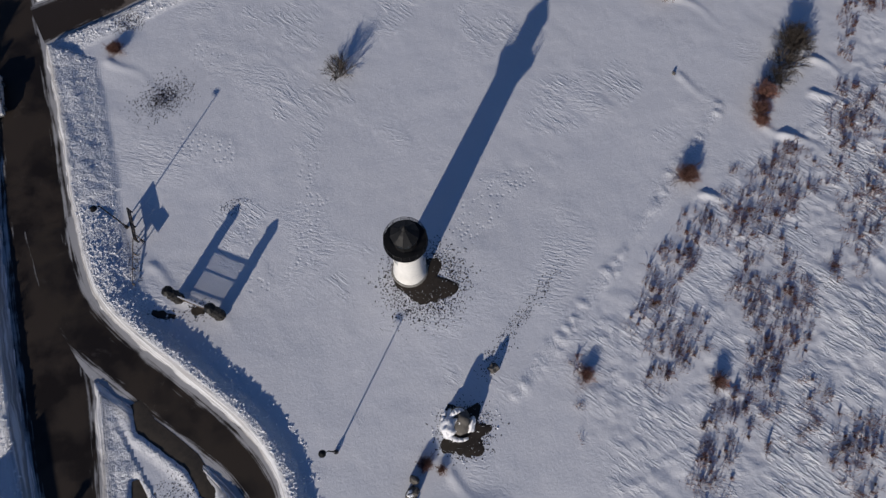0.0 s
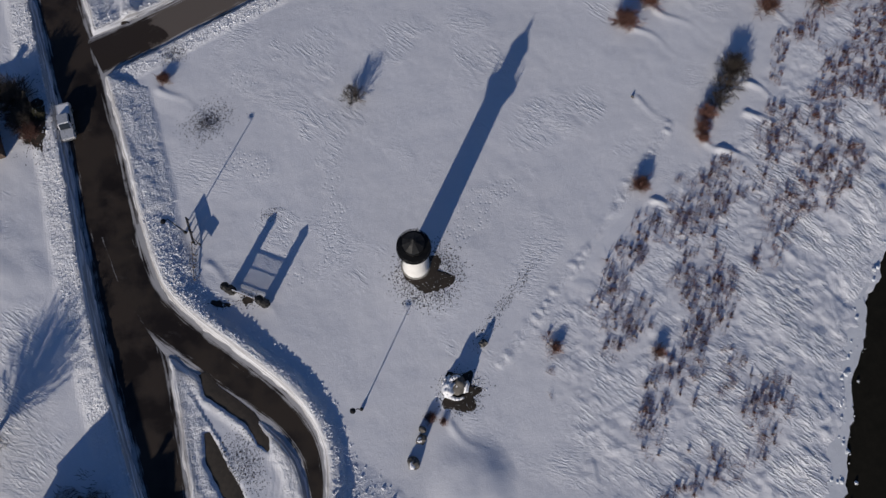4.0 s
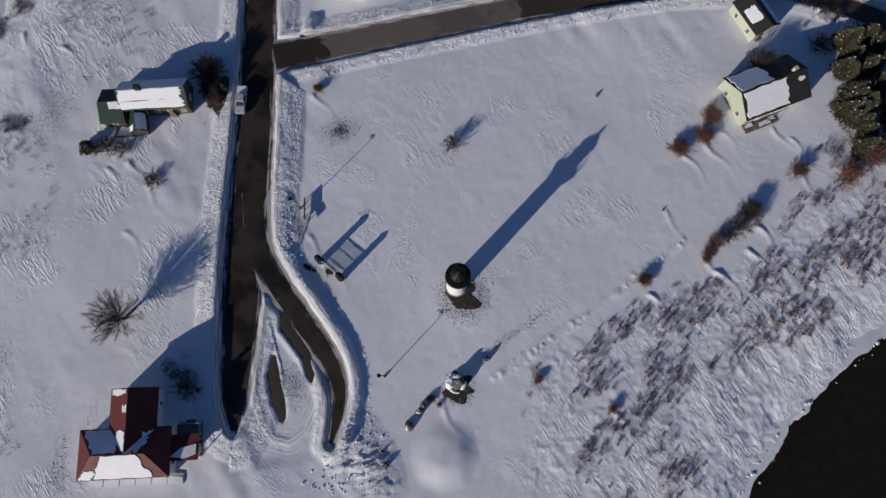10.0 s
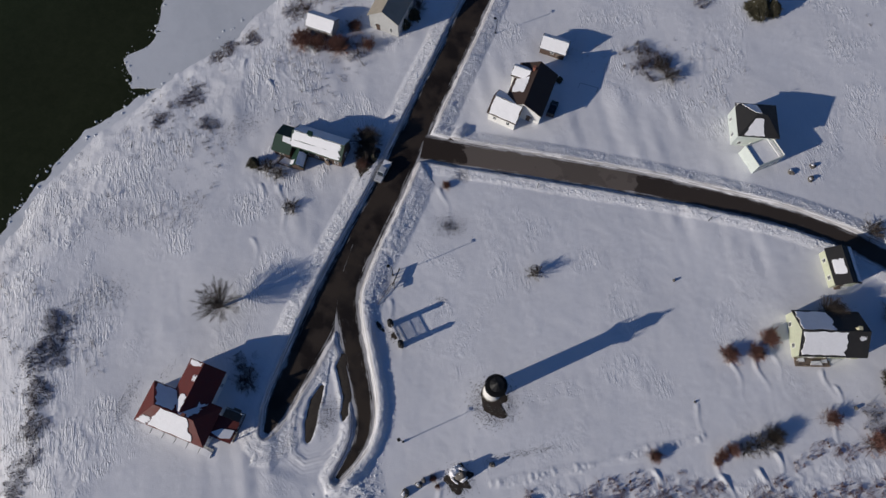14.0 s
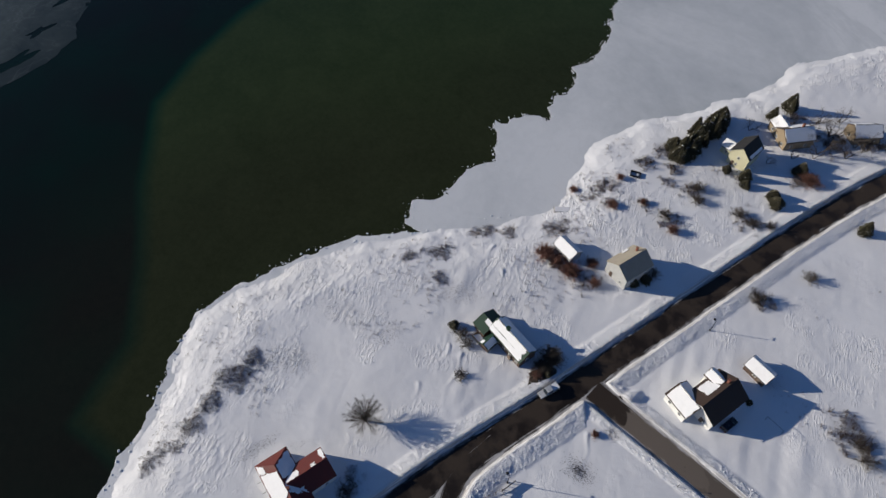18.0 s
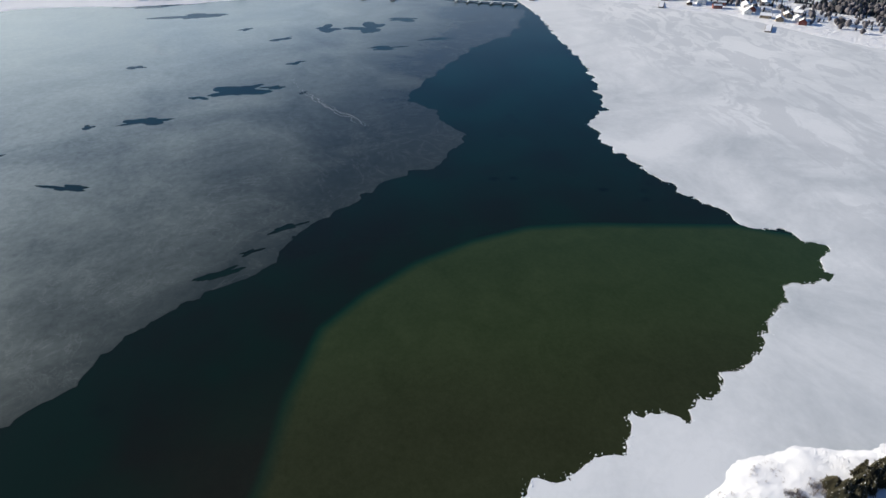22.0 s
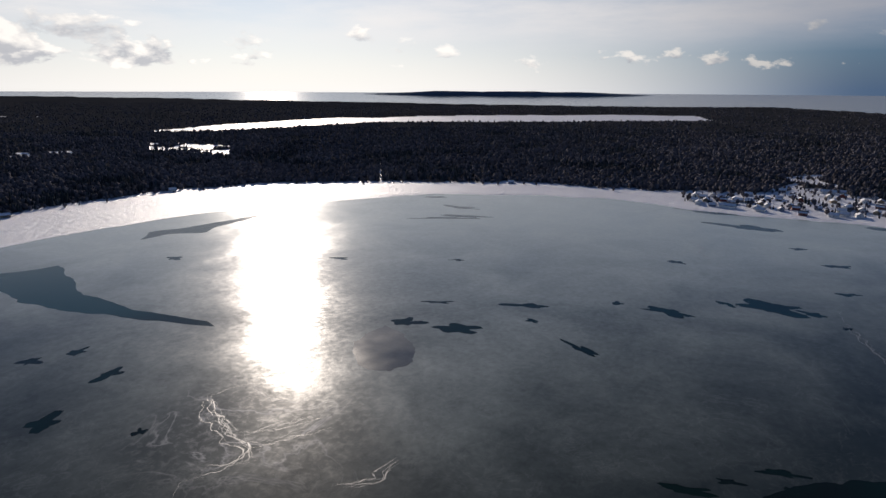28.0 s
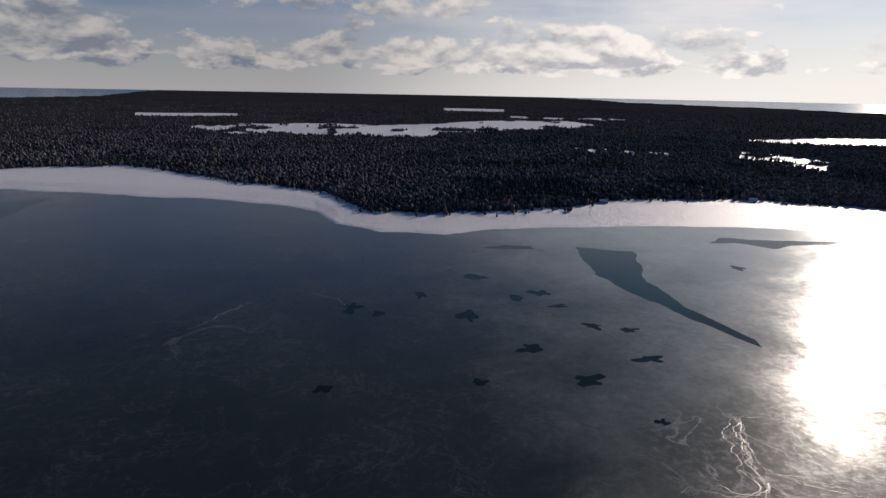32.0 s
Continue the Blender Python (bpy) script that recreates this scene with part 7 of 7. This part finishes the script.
def brush(name, count, keep, size, mat, seed, label, box_area, thick=0.026):
    """Low dead stalks in tufts over an area."""
    rng = np.random.RandomState(seed)
    x, y = rng.uniform(box_area[0], box_area[1], count), rng.uniform(box_area[2], box_area[3], count)
    ok = keep(x, y, rng)
    x, y = x[ok], y[ok]
    z = ground_height(x, y)
    n = 9
    X, Y, Z = (np.repeat(v, n) for v in (x, y, z))
    tall = np.repeat(rng.uniform(*size, len(x)), n) * rng.uniform(0.5, 1.1, len(X))
    X, Y = X + rng.normal(size=len(X)) * 0.28, Y + rng.normal(size=len(X)) * 0.28
    lean = rng.normal(size=(len(X), 2)) * 0.38
    rows = np.stack([X, Y, Z - 0.1, X + lean[:, 0] * tall, Y + lean[:, 1] * tall, Z + tall, np.full(len(X), thick), np.full(len(X), thick * 0.5)], 1)
    root = thing(name, 0, 0, 0, 0, label, "brush", kind="stuff")
    sticks("stalks", rows, 3, mat, root, "stuff")


def clumps(name, count, keep, size, stems, mat, seed, label, box_area):
    """Small dense shrubs, each a sheaf of stems spreading from one foot."""
    rng = np.random.RandomState(seed)
    x, y = rng.uniform(box_area[0], box_area[1], count * 12), rng.uniform(box_area[2], box_area[3], count * 12)
    ok = keep(x, y, rng)
    x, y = x[ok][:count], y[ok][:count]
    tall = rng.uniform(*size, len(x)) * rng.uniform(0.6, 1.0, len(x))
    X, Y, Z, T = (np.repeat(v, stems) for v in (x, y, ground_height(x, y), tall))
    m = len(X)
    own = T * rng.uniform(0.5, 1.1, m)
    fx, fy = X + rng.normal(size=m) * 0.16 * T, Y + rng.normal(size=m) * 0.16 * T
    lean = rng.normal(size=(m, 2)) * 0.36
    mx, my, mz = fx + lean[:, 0] * own * 0.5, fy + lean[:, 1] * own * 0.5, Z + own * 0.5
    thick = np.full(m, 0.022)
    rows = [np.stack([fx, fy, Z - 0.1, mx, my, mz, thick, thick * 0.8], 1)]
    for k in range(2):
        fork = lean + rng.normal(size=(m, 2)) * 0.4
        rows.append(np.stack([mx, my, mz, mx + fork[:, 0] * own * 0.5, my + fork[:, 1] * own * 0.5, mz + own * rng.uniform(0.25, 0.55, m), thick * 0.75, thick * 0.4], 1))
    root = thing(name, 0, 0, 0, 0, label, "brush", kind="stuff")
    sticks("stalks", np.concatenate(rows), 3, mat, root, "stuff")


def east_slope(x, y, rng):
    inside = edge_distance(x, y, SLOPE)
    rows = fractal((x * 0.72 + y * 0.69) / 2.2, x * 0.69 - y * 0.72, 4.0, 3, 61)
    return (inside > -1) & (edge_distance(x, y, SHORE) > 8) & (rows + 0.012 * np.minimum(inside, 14) - 0.10 > rng.uniform(-0.12, 0.16, len(x)))


def west_bank(x, y, rng):
    d = edge_distance(x, y, SHORE)
    return (d > 3) & (d < 34) & (fractal(x, y, 16, 3, 66) > 0.16 + rng.uniform(-0.1, 0.1, len(x)))


brush("brush", 15000, east_slope, (0.2, 0.55), TWIG, 71, "red-brown brush poking through snow on the eastern slope", (12, 96, -56, 30), 0.03)
clumps("shrub_clumps", 360, east_slope, (0.35, 0.95), 18, TWIG, 74, "small red-brown shrubs in rows on the eastern slope", (12, 96, -56, 30))
brush("dry_stalks", 2600, west_bank, (0.25, 0.7), GREY_TWIG, 72, "grey dead stalks on the western shore bank", (-112, -62, -70, 130))
brush("weeds", 900, lambda x, y, rng: (edge_distance(x, y, SHORE) > 6) & (fractal(x, y, 14, 3, 81) > 0.26) & (line_distance(x, y, SIDE_ROAD)[0] > 4) & (line_distance(x, y, MAIN_ROAD)[0] > 5), (0.2, 0.5), GREY_TWIG, 73, "sparse weed tips above the snow", (-60, 60, 72, 180))


def bank_patches(x, y, rng):
    near = np.maximum.reduce([1 - np.hypot((x - a) / p, (y - b) / q) for a, b, p, q in ((-70.5, -60, 3.2, 4), (-72.5, -55, 3.4, 4.5), (-75, -49, 3.6, 5), (-79, -43, 4.2, 5.5), (-82.5, -37, 4.6, 6), (-85, -31.5, 4, 5), (-96, 19, 2.5, 5), (-93, 27, 3, 5), (-95, 42, 3, 5), (-90.5, 48, 3, 4), (-84, 62, 5, 6), (-92, 82, 3, 8), (-85, 23, 3, 2), (-62, -35, 1.6, 5))])
    return near + fractal(x, y, 3.0, 3, 91) * 0.8 > rng.uniform(0.05, 0.85, len(x))


DARK_STALK = material("dark_dead_stalks", (0.150, 0.112, 0.088), 0.9, grain=3.0, spread=0.4)
brush("dark_brush", 42000, bank_patches, (0.12, 0.42), DARK_STALK, 75, "dark dead brush on the western bank", (-98, -68, -62, 95), 0.03)


def thickets(x, y, rng):
    near = np.maximum.reduce([1 - np.hypot(x - a, y - b) / r for a, b, r in ((-77, 104, 4), (-72.5, 92, 4.5), (-81, 89, 3), (-86, 80, 3), (-62, 112, 5), (-67, 137, 4.5), (-76, 121, 3.5), (-95, 107, 4), (-93, 100, 4), (-88, 106, 4), (-84, 100, 3), (-79, 147, 5), (-73, 158, 7), (-66, 170, 5), (-86, 156, 5), (-67, 58, 5), (-75, 55, 5), (-39, 96, 3.5), (-3, 88, 6), (2, 115, 6), (-46, -19, 3.5), (72, 40, 6), (76, 48, 7), (70, 30, 5), (78, 57, 6), (67, 62, 5), (81, 37, 6))])
    return near + fractal(x, y, 2.0, 2, 96) * 0.9 > rng.uniform(0.2, 0.7, len(x))


brush("thicket", 100000, thickets, (0.4, 1.6), material("brown_thicket_stems", (0.085, 0.062, 0.052), 0.9, grain=3.0, spread=0.4), 76, "brown leafless thickets among the northern houses", (-102, 92, -26, 180), 0.03)
plant(conifers[2], -65.7, 181.8, 3.0, 2.8, 20, 1.15)
plant(conifers[0], -62.5, 179.0, 2.2, 2.4, 80, 1.15)
plant(conifers[1], -91.0, 150.0, 2.2, 2.2, 140, 1.15)
bare_tree(-76.0, 160.0, 10, 21, "leafless tree between the northern houses", "bare trees among the houses", stems=3, low=6)
bare_tree(-68.5, 163.0, 9, 22, "leafless tree between the northern houses", "bare trees among the houses", stems=2, low=6)
for k in range(9):
    bare_tree(-90 + (k * 37 % 29), 139 + (k * 23 % 43), 6.5 + k % 3, 40 + k, "leafless tree among the northern houses", "bare trees among the houses", stems=2 + k % 2, low=5, thick=0.12)

# ---- the far side of the bay ----
FROZEN = ice_material("far_snowy_ice", (0.46, 0.48, 0.48), (0.78, 0.78, 0.79), 0.7, 0.34, 0.58)
headings = np.arange(38, 93, 0.5)
rings = np.linspace(0, 1, 30)
A, S = np.meshgrid(headings, rings)
inner = along(COAST_HEADINGS, COAST_RINGS, np.minimum(A, 85.6)) - 120
outer = np.interp(A, [38, 57, 81, 86, 93], [3050, 3139, 3415, 4300, 4500]) * (1 + 0.02 * fractal(A * 30, S, 20, 3, 90))
true = inner + (outer - inner) * S
r = far_ring(true)
X, Y = polar(A, r)
tagged(sheet("frozen_bay", np.stack([X, Y, WATER + 0.6 + bowl(r)], -1).reshape(-1, 3), grid_faces(*A.shape)[:, ::-1], FROZEN), "white frozen bay beyond the wooded neck of land", "ice", kind="structure")

# islands on the horizon, distance haze painted into their blue-grey
ISLAND = material("haze_tinted_wooded_island", (0.12, 0.15, 0.19), 0.95, grain=0.01, spread=0.1, specular=0.0)


def island(a0, a1, top, seed, label):
    a = np.linspace(a0, a1, 90)
    s = (a - a0) / (a1 - a0)
    crest = np.minimum(1, np.sin(np.pi * s) * 1.3) * (0.88 + 0.16 * fractal(a * 40, a * 0, 90, 3, seed))
    pts = []
    for k, ring in enumerate((4640, 4690, 4740)):
        x, y = polar(a, np.full(len(a), ring))
        shore = WATER + bowl(ring) - 2
        peak = EYE_HEIGHT - ring * math.tan(radians(top)) - shore
        pts.append(np.stack([x, y, shore + (k == 1) * peak * np.clip(crest, 0, 2)], -1))
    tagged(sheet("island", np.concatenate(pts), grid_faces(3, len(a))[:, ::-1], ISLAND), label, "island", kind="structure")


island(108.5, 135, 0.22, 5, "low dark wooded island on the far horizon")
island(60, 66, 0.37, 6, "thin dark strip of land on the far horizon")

# woods: firs and leafless crowns
FIR = material("far_fir_green", (0.045, 0.053, 0.058), 0.95, grain=0.05, spread=0.3, specular=0.0, islands=0.55)
BARE = material("far_leafless_crowns", (0.108, 0.103, 0.114), 0.95, grain=0.05, spread=0.3, specular=0.0, islands=0.36)


def woods():
    rng = np.random.RandomState(5)
    n = 250000
    a = rng.uniform(38, 222, n)
    true = np.exp(rng.uniform(np.log(700), np.log(6500), n))
    trees = along(TREE_HEADINGS, TREE_RINGS, a)
    x, y = polar(a, true)
    trees = trees + 30 * fractal(x, y, 70, 4, 2)
    coast = along(COAST_HEADINGS, COAST_RINGS, a)
    shore = along(SHORE_HEADINGS, SHORE_RINGS, a)
    open_ground = land_open(a, true)
    strays = (rng.uniform(size=n) < np.where(a < 106, 0.17, 0.05)) & (true > shore + 45)
    ok = (true > trees) & (open_ground < 0.5) & (true < coast - 130)
    ok |= strays & (true < 1500) & ((a < 106) | (true > trees - 25)) & (true < coast - 130)
    ok &= (true < 2400) | (rng.uniform(size=n) < 0.4)
    a, true = a[ok], true[ok]
    r = far_ring(true)
    k = r / true
    x, y = polar(a, r)
    d = true - along(SHORE_HEADINGS, SHORE_RINGS, a)
    h = 1.2 + 2.0 * smooth(10, 90, d) + 9 * smooth(120, 1500, d) * (1 + fractal(a * 30, true * 0.6, 250, 4, 8))
    z = WATER - 1.0 + bowl(r) + h * k
    fir = (fractal(x, y, 120, 3, 33) + rng.normal(size=len(a)) * 0.22) > np.where(a < 92, -0.10, np.where(true < 1080, 0.02, 0.26))
    lone = (land_open(a, true) > 0.5) | (true < along(TREE_HEADINGS, TREE_RINGS, a))
    fir &= ~(lone & (rng.uniform(size=len(a)) < 0.7))
    size = rng.uniform(4.5, 11.0, len(a)) * k * np.where(lone, 0.75, 1.0)
    for name, mask, mat, label in (("far_firs", fir, FIR, "dark fir woods along the far shore"), ("far_woods", ~fir, BARE, "leafless grey-brown woods behind the bay")):
        px, py, pz, s = x[mask], y[mask], z[mask], size[mask]
        m = len(px)
        pts, faces = [], []
        spin = rng.uniform(0, 6.28, m)
        if name == "far_firs":
            rows = [(0.24, 0.1), (0.16, 0.5), (0.0, 1.3)]
        else:
            rows = [(0.14, 0.12), (0.38, 0.5), (0.28, 0.82), (0.0, 0.98)]
        sides = 4
        count = len(rows) * sides
        for rad, high in rows:
            for q in range(sides):
                g = rad * s * rng.uniform(0.7, 1.3, m)
                pts.append(np.stack([px + g * np.cos(spin + q * 1.5708), py + g * np.sin(spin + q * 1.5708), pz + s * high * rng.uniform(0.9, 1.1, m)], -1))
        pts = np.stack(pts, 1).reshape(-1, 3)
        i = np.arange(m)[:, None] * count
        for j in range(len(rows) - 1):
            for q in range(sides):
                w = (q + 1) % sides
                faces.append(np.concatenate([i + j * sides + q, i + j * sides + w, i + (j + 1) * sides + w, i + (j + 1) * sides + q], 1))
        tagged(sheet(name, pts, np.concatenate(faces), mat, True), label, "woods", kind="stuff")


woods()

# the village along the harbour
rng = random.Random(23)
models = []
for k, (wall, roof, l, w, e, g, label) in enumerate((("white", "grey", 11, 8, 3.4, 6.0, "white village house under a snowy roof"), ("blue", "grey", 9, 7, 3.0, 5.4, "blue-grey village house with snowy roof"), ("tan", "brown", 12, 8, 3.2, 5.6, "tan wooden village house with snowy roof"),
                                                     ("red", "black", 10, 8, 3.6, 6.2, "barn-red village house with snowy roof"), ("white", "black", 22, 10, 4.0, 6.4, "long white harbour building with snowy roof"), ("brown", "brown", 8, 6, 2.8, 4.8, "small brown boathouse with snowy roof"))):
    model = thing("village_house", 0, 0, -80, 0, label, "house", "houses along the harbour")
    gable(model, 0, 0, 0, l, w, e, g, wall, roof, (FULL, FULL) if k != 3 else (((0.05, 0.95, 0.4, 0.95),), FULL), windows=(3, 0, 1, 1), seed=60 + k, over=0.5, base=-2.0)
    models.append(model)


def shore_place(heading, ring):
    x, y = polar(heading, ring)
    d = ring - float(along(SHORE_HEADINGS, SHORE_RINGS, heading))
    return float(x), float(y), WATER + 0.8 + 2.0 * float(smooth(10, 90, d))


placed = []
tries = 0
while len(placed) < 165 and tries < 1500:
    tries += 1
    a = rng.uniform(50, 105)
    shore_ring = float(along(SHORE_HEADINGS, SHORE_RINGS, a))
    deepest = float(np.interp(a, [50, 78, 86, 90, 96, 101, 106], [110, 120, 140, 200, 300, 150, 90]))
    ring = shore_ring + 26 + (deepest - 26) * rng.random() ** 1.2
    x, y, z = shore_place(a, ring)
    if any(math.hypot(x - u, y - v) < 13 for u, v in placed):
        continue
    placed.append((x, y))
    copy_thing(rng.choice(models), pose(x, y, z, 0, 0, rng.choice((0, 90)) + a + rng.uniform(-12, 12)))
for a, ring in ((121.0, 1050), (163.0, 915), (151.0, 1030)):
    x, y, z = shore_place(a, ring)
    copy_thing(models[rng.randrange(4)], pose(x, y, z, 0, 0, a))

dock = thing("harbour_dock", -806, 184.5, WATER, 61.4, "long wooden harbour dock with finger piers", "dock")
part("deck", boxed((-40, 40, -1.6, 1.6, 1.2, 1.6)), WEATHERED, dock)
part("snow", boxed((-39.8, 39.8, -1.4, 1.4, 1.604, 1.8)), ROOF_SNOW, dock)
for k in range(6):
    x = -39 + k * 15.4
    finger = part("finger_pier", boxed((x - 1.2, x + 1.2, -13, -1.62, 1.1, 1.5)), WEATHERED, dock)
    part("snow", boxed((x - 1.0, x + 1.0, -12.8, -1.7, 1.504, 1.7)), ROOF_SNOW, finger)
    for y in (-12.6, -7.5, -2.4, 1.4):
        part("pile", rodded(((x, y, -2.5), (x, y, 3.0), 0.25, 0.22), sides=8), BARK, dock)
for a, ring, long in ((61.0, 842, 26), (71.8, 852, 24), (52.5, 758, 30), (86.5, 862, 26), (84.0, 848, 22)):
    x, y, z = shore_place(a, ring)
    pier = thing("pier", x, y, WATER, a + 90, "short snow-covered pier with dark timber sides", "dock", "piers along the village shore")
    part("deck", boxed((-long / 2, long / 2, -3, 3, -0.5, 1.5)), WEATHERED, pier)
    part("snow", boxed((-long / 2 + 0.3, long / 2 - 0.3, -2.7, 2.7, 1.504, 1.8)), ROOF_SNOW, pier)
    for k in range(5):
        part("pile", rodded(((-long / 2 + k * long / 4, -3.2, -2), (-long / 2 + k * long / 4, -3.2, 2.6), 0.25, 0.22), sides=7), BARK, pier)

# broken ice piled along the open shore
ICE_BLOCK = material("grey_white_ice_block", (0.74, 0.76, 0.78), 0.6, grain=2.0, spread=0.15, bump=0.03)
rng = np.random.RandomState(9)
shore_line = [p for p in outline(SHORE, 1.5, 0.8, 2.0) if p[1] < 60]
ice_line = [p for p in outline(SNOW_ICE, 4.6, 1.2, 4.0, False) if p[0] > -420]
line = np.repeat(np.array(shore_line + ice_line + [p for p in ice_line if p[0] > -200] * 2), 2, 0)
line = line[rng.uniform(size=len(line)) < 0.6]
line = line + rng.normal(size=line.shape) * 0.8
blocks = thing("shore_ice_blocks", 0, 0, 0, 0, "broken white ice blocks frozen along the water's edge", "ice", kind="stuff")
strewn("blocks", line[:, 0], line[:, 1], (0.08, 0.4), ICE_BLOCK, rng, blocks, WATER + 0.12)

# pale pressure ridges and old cracks on the thin ice
FROST = material("pale_frost_ridge", (0.17, 0.18, 0.18), 0.5, grain=0.5, spread=0.3)


def ridge_line(line, wide, seed, label):
    path = outline(line, 2.2 + wide * 4, 1.3, seed, False)
    rng = random.Random(seed)
    pts, faces = [], []
    for i, (x, y) in enumerate(path):
        p, q = path[max(0, i - 1)], path[min(len(path) - 1, i + 1)]
        dx, dy = q[0] - p[0], q[1] - p[1]
        d = math.hypot(dx, dy) or 1
        w = wide * rng.uniform(0.2, 1.0) * min(1, 0.1 + 4 * i / len(path), 0.1 + 4 * (len(path) - 1 - i) / len(path))
        for s, z in ((-1, 0.055), (0, 0.055 + 0.25 * w), (1, 0.055)):
            pts.append((x + dy / d * s * w, y - dx / d * s * w, WATER + z))
        if i:
            a = len(pts) - 6
            faces += [(a, a + 1, a + 4, a + 3), (a + 1, a + 2, a + 5, a + 4)]
    tagged(sheet("ice_ridge", pts, faces, FROST), label, "ice", "ridges on the ice", kind="structure")



def swirl(line, wide, strands, seed, label, thick=0.42):
    """Fine threads of frost that wander side by side along a line."""
    rng = random.Random(seed)
    for k in range(strands):
        a, b = sorted((rng.uniform(0, 0.5), rng.uniform(0.5, 1.0)))
        dx, dy = rng.gauss(0, wide), rng.gauss(0, wide)
        own = [(x + dx, y + dy) for x, y in line]
        own = own[int(a * (len(own) - 1)):int(math.ceil(b * (len(own) - 1))) + 1]
        ridge_line(own, rng.uniform(0.12, thick), seed * 20 + k, label)


ZIGZAG = [(-204, -290), (-187, -300), (-171, -302), (-163, -285), (-155, -255), (-155, -244), (-148, -235), (-137, -238), (-125, -241), (-119, -237)]
swirl(ZIGZAG, 1.5, 3, 66, "pale zigzag ridge of frost on the dark ice", 1.1)
swirl(ZIGZAG[2:], 6.0, 4, 67, "pale zigzag ridge of frost on the dark ice")
swirl([(-154, -249), (-173, -239), (-189, -233)], 4.0, 6, 68, "fine threads of frost beside the ridge")
swirl([(-188, -184), (-173, -181), (-159, -190)], 2.0, 4, 69, "fine threads of frost beside the ridge")
swirl([(115, -466), (128, -442), (138, -415)], 2.5, 2, 70, "faint pale plume of frost on the ice")
swirl([(86, -486), (68, -484), (49, -474), (39, -455)], 1.5, 1, 72, "faint pale plume of frost on the ice")
swirl([(-775, -233), (-680, -196), (-621, -168), (-562, -138)], 0.8, 2, 63, "long pale crack across the grey ice", 1.0)
swirl([(-539, -53), (-500, -45), (-458, -25), (-411, 1)], 0.8, 3, 64, "long pale crack across the grey ice", 1.2)
for model in bushes + conifers + models:
    for child in model.children_recursive:
        bpy.data.objects.remove(child)
    bpy.data.objects.remove(model)
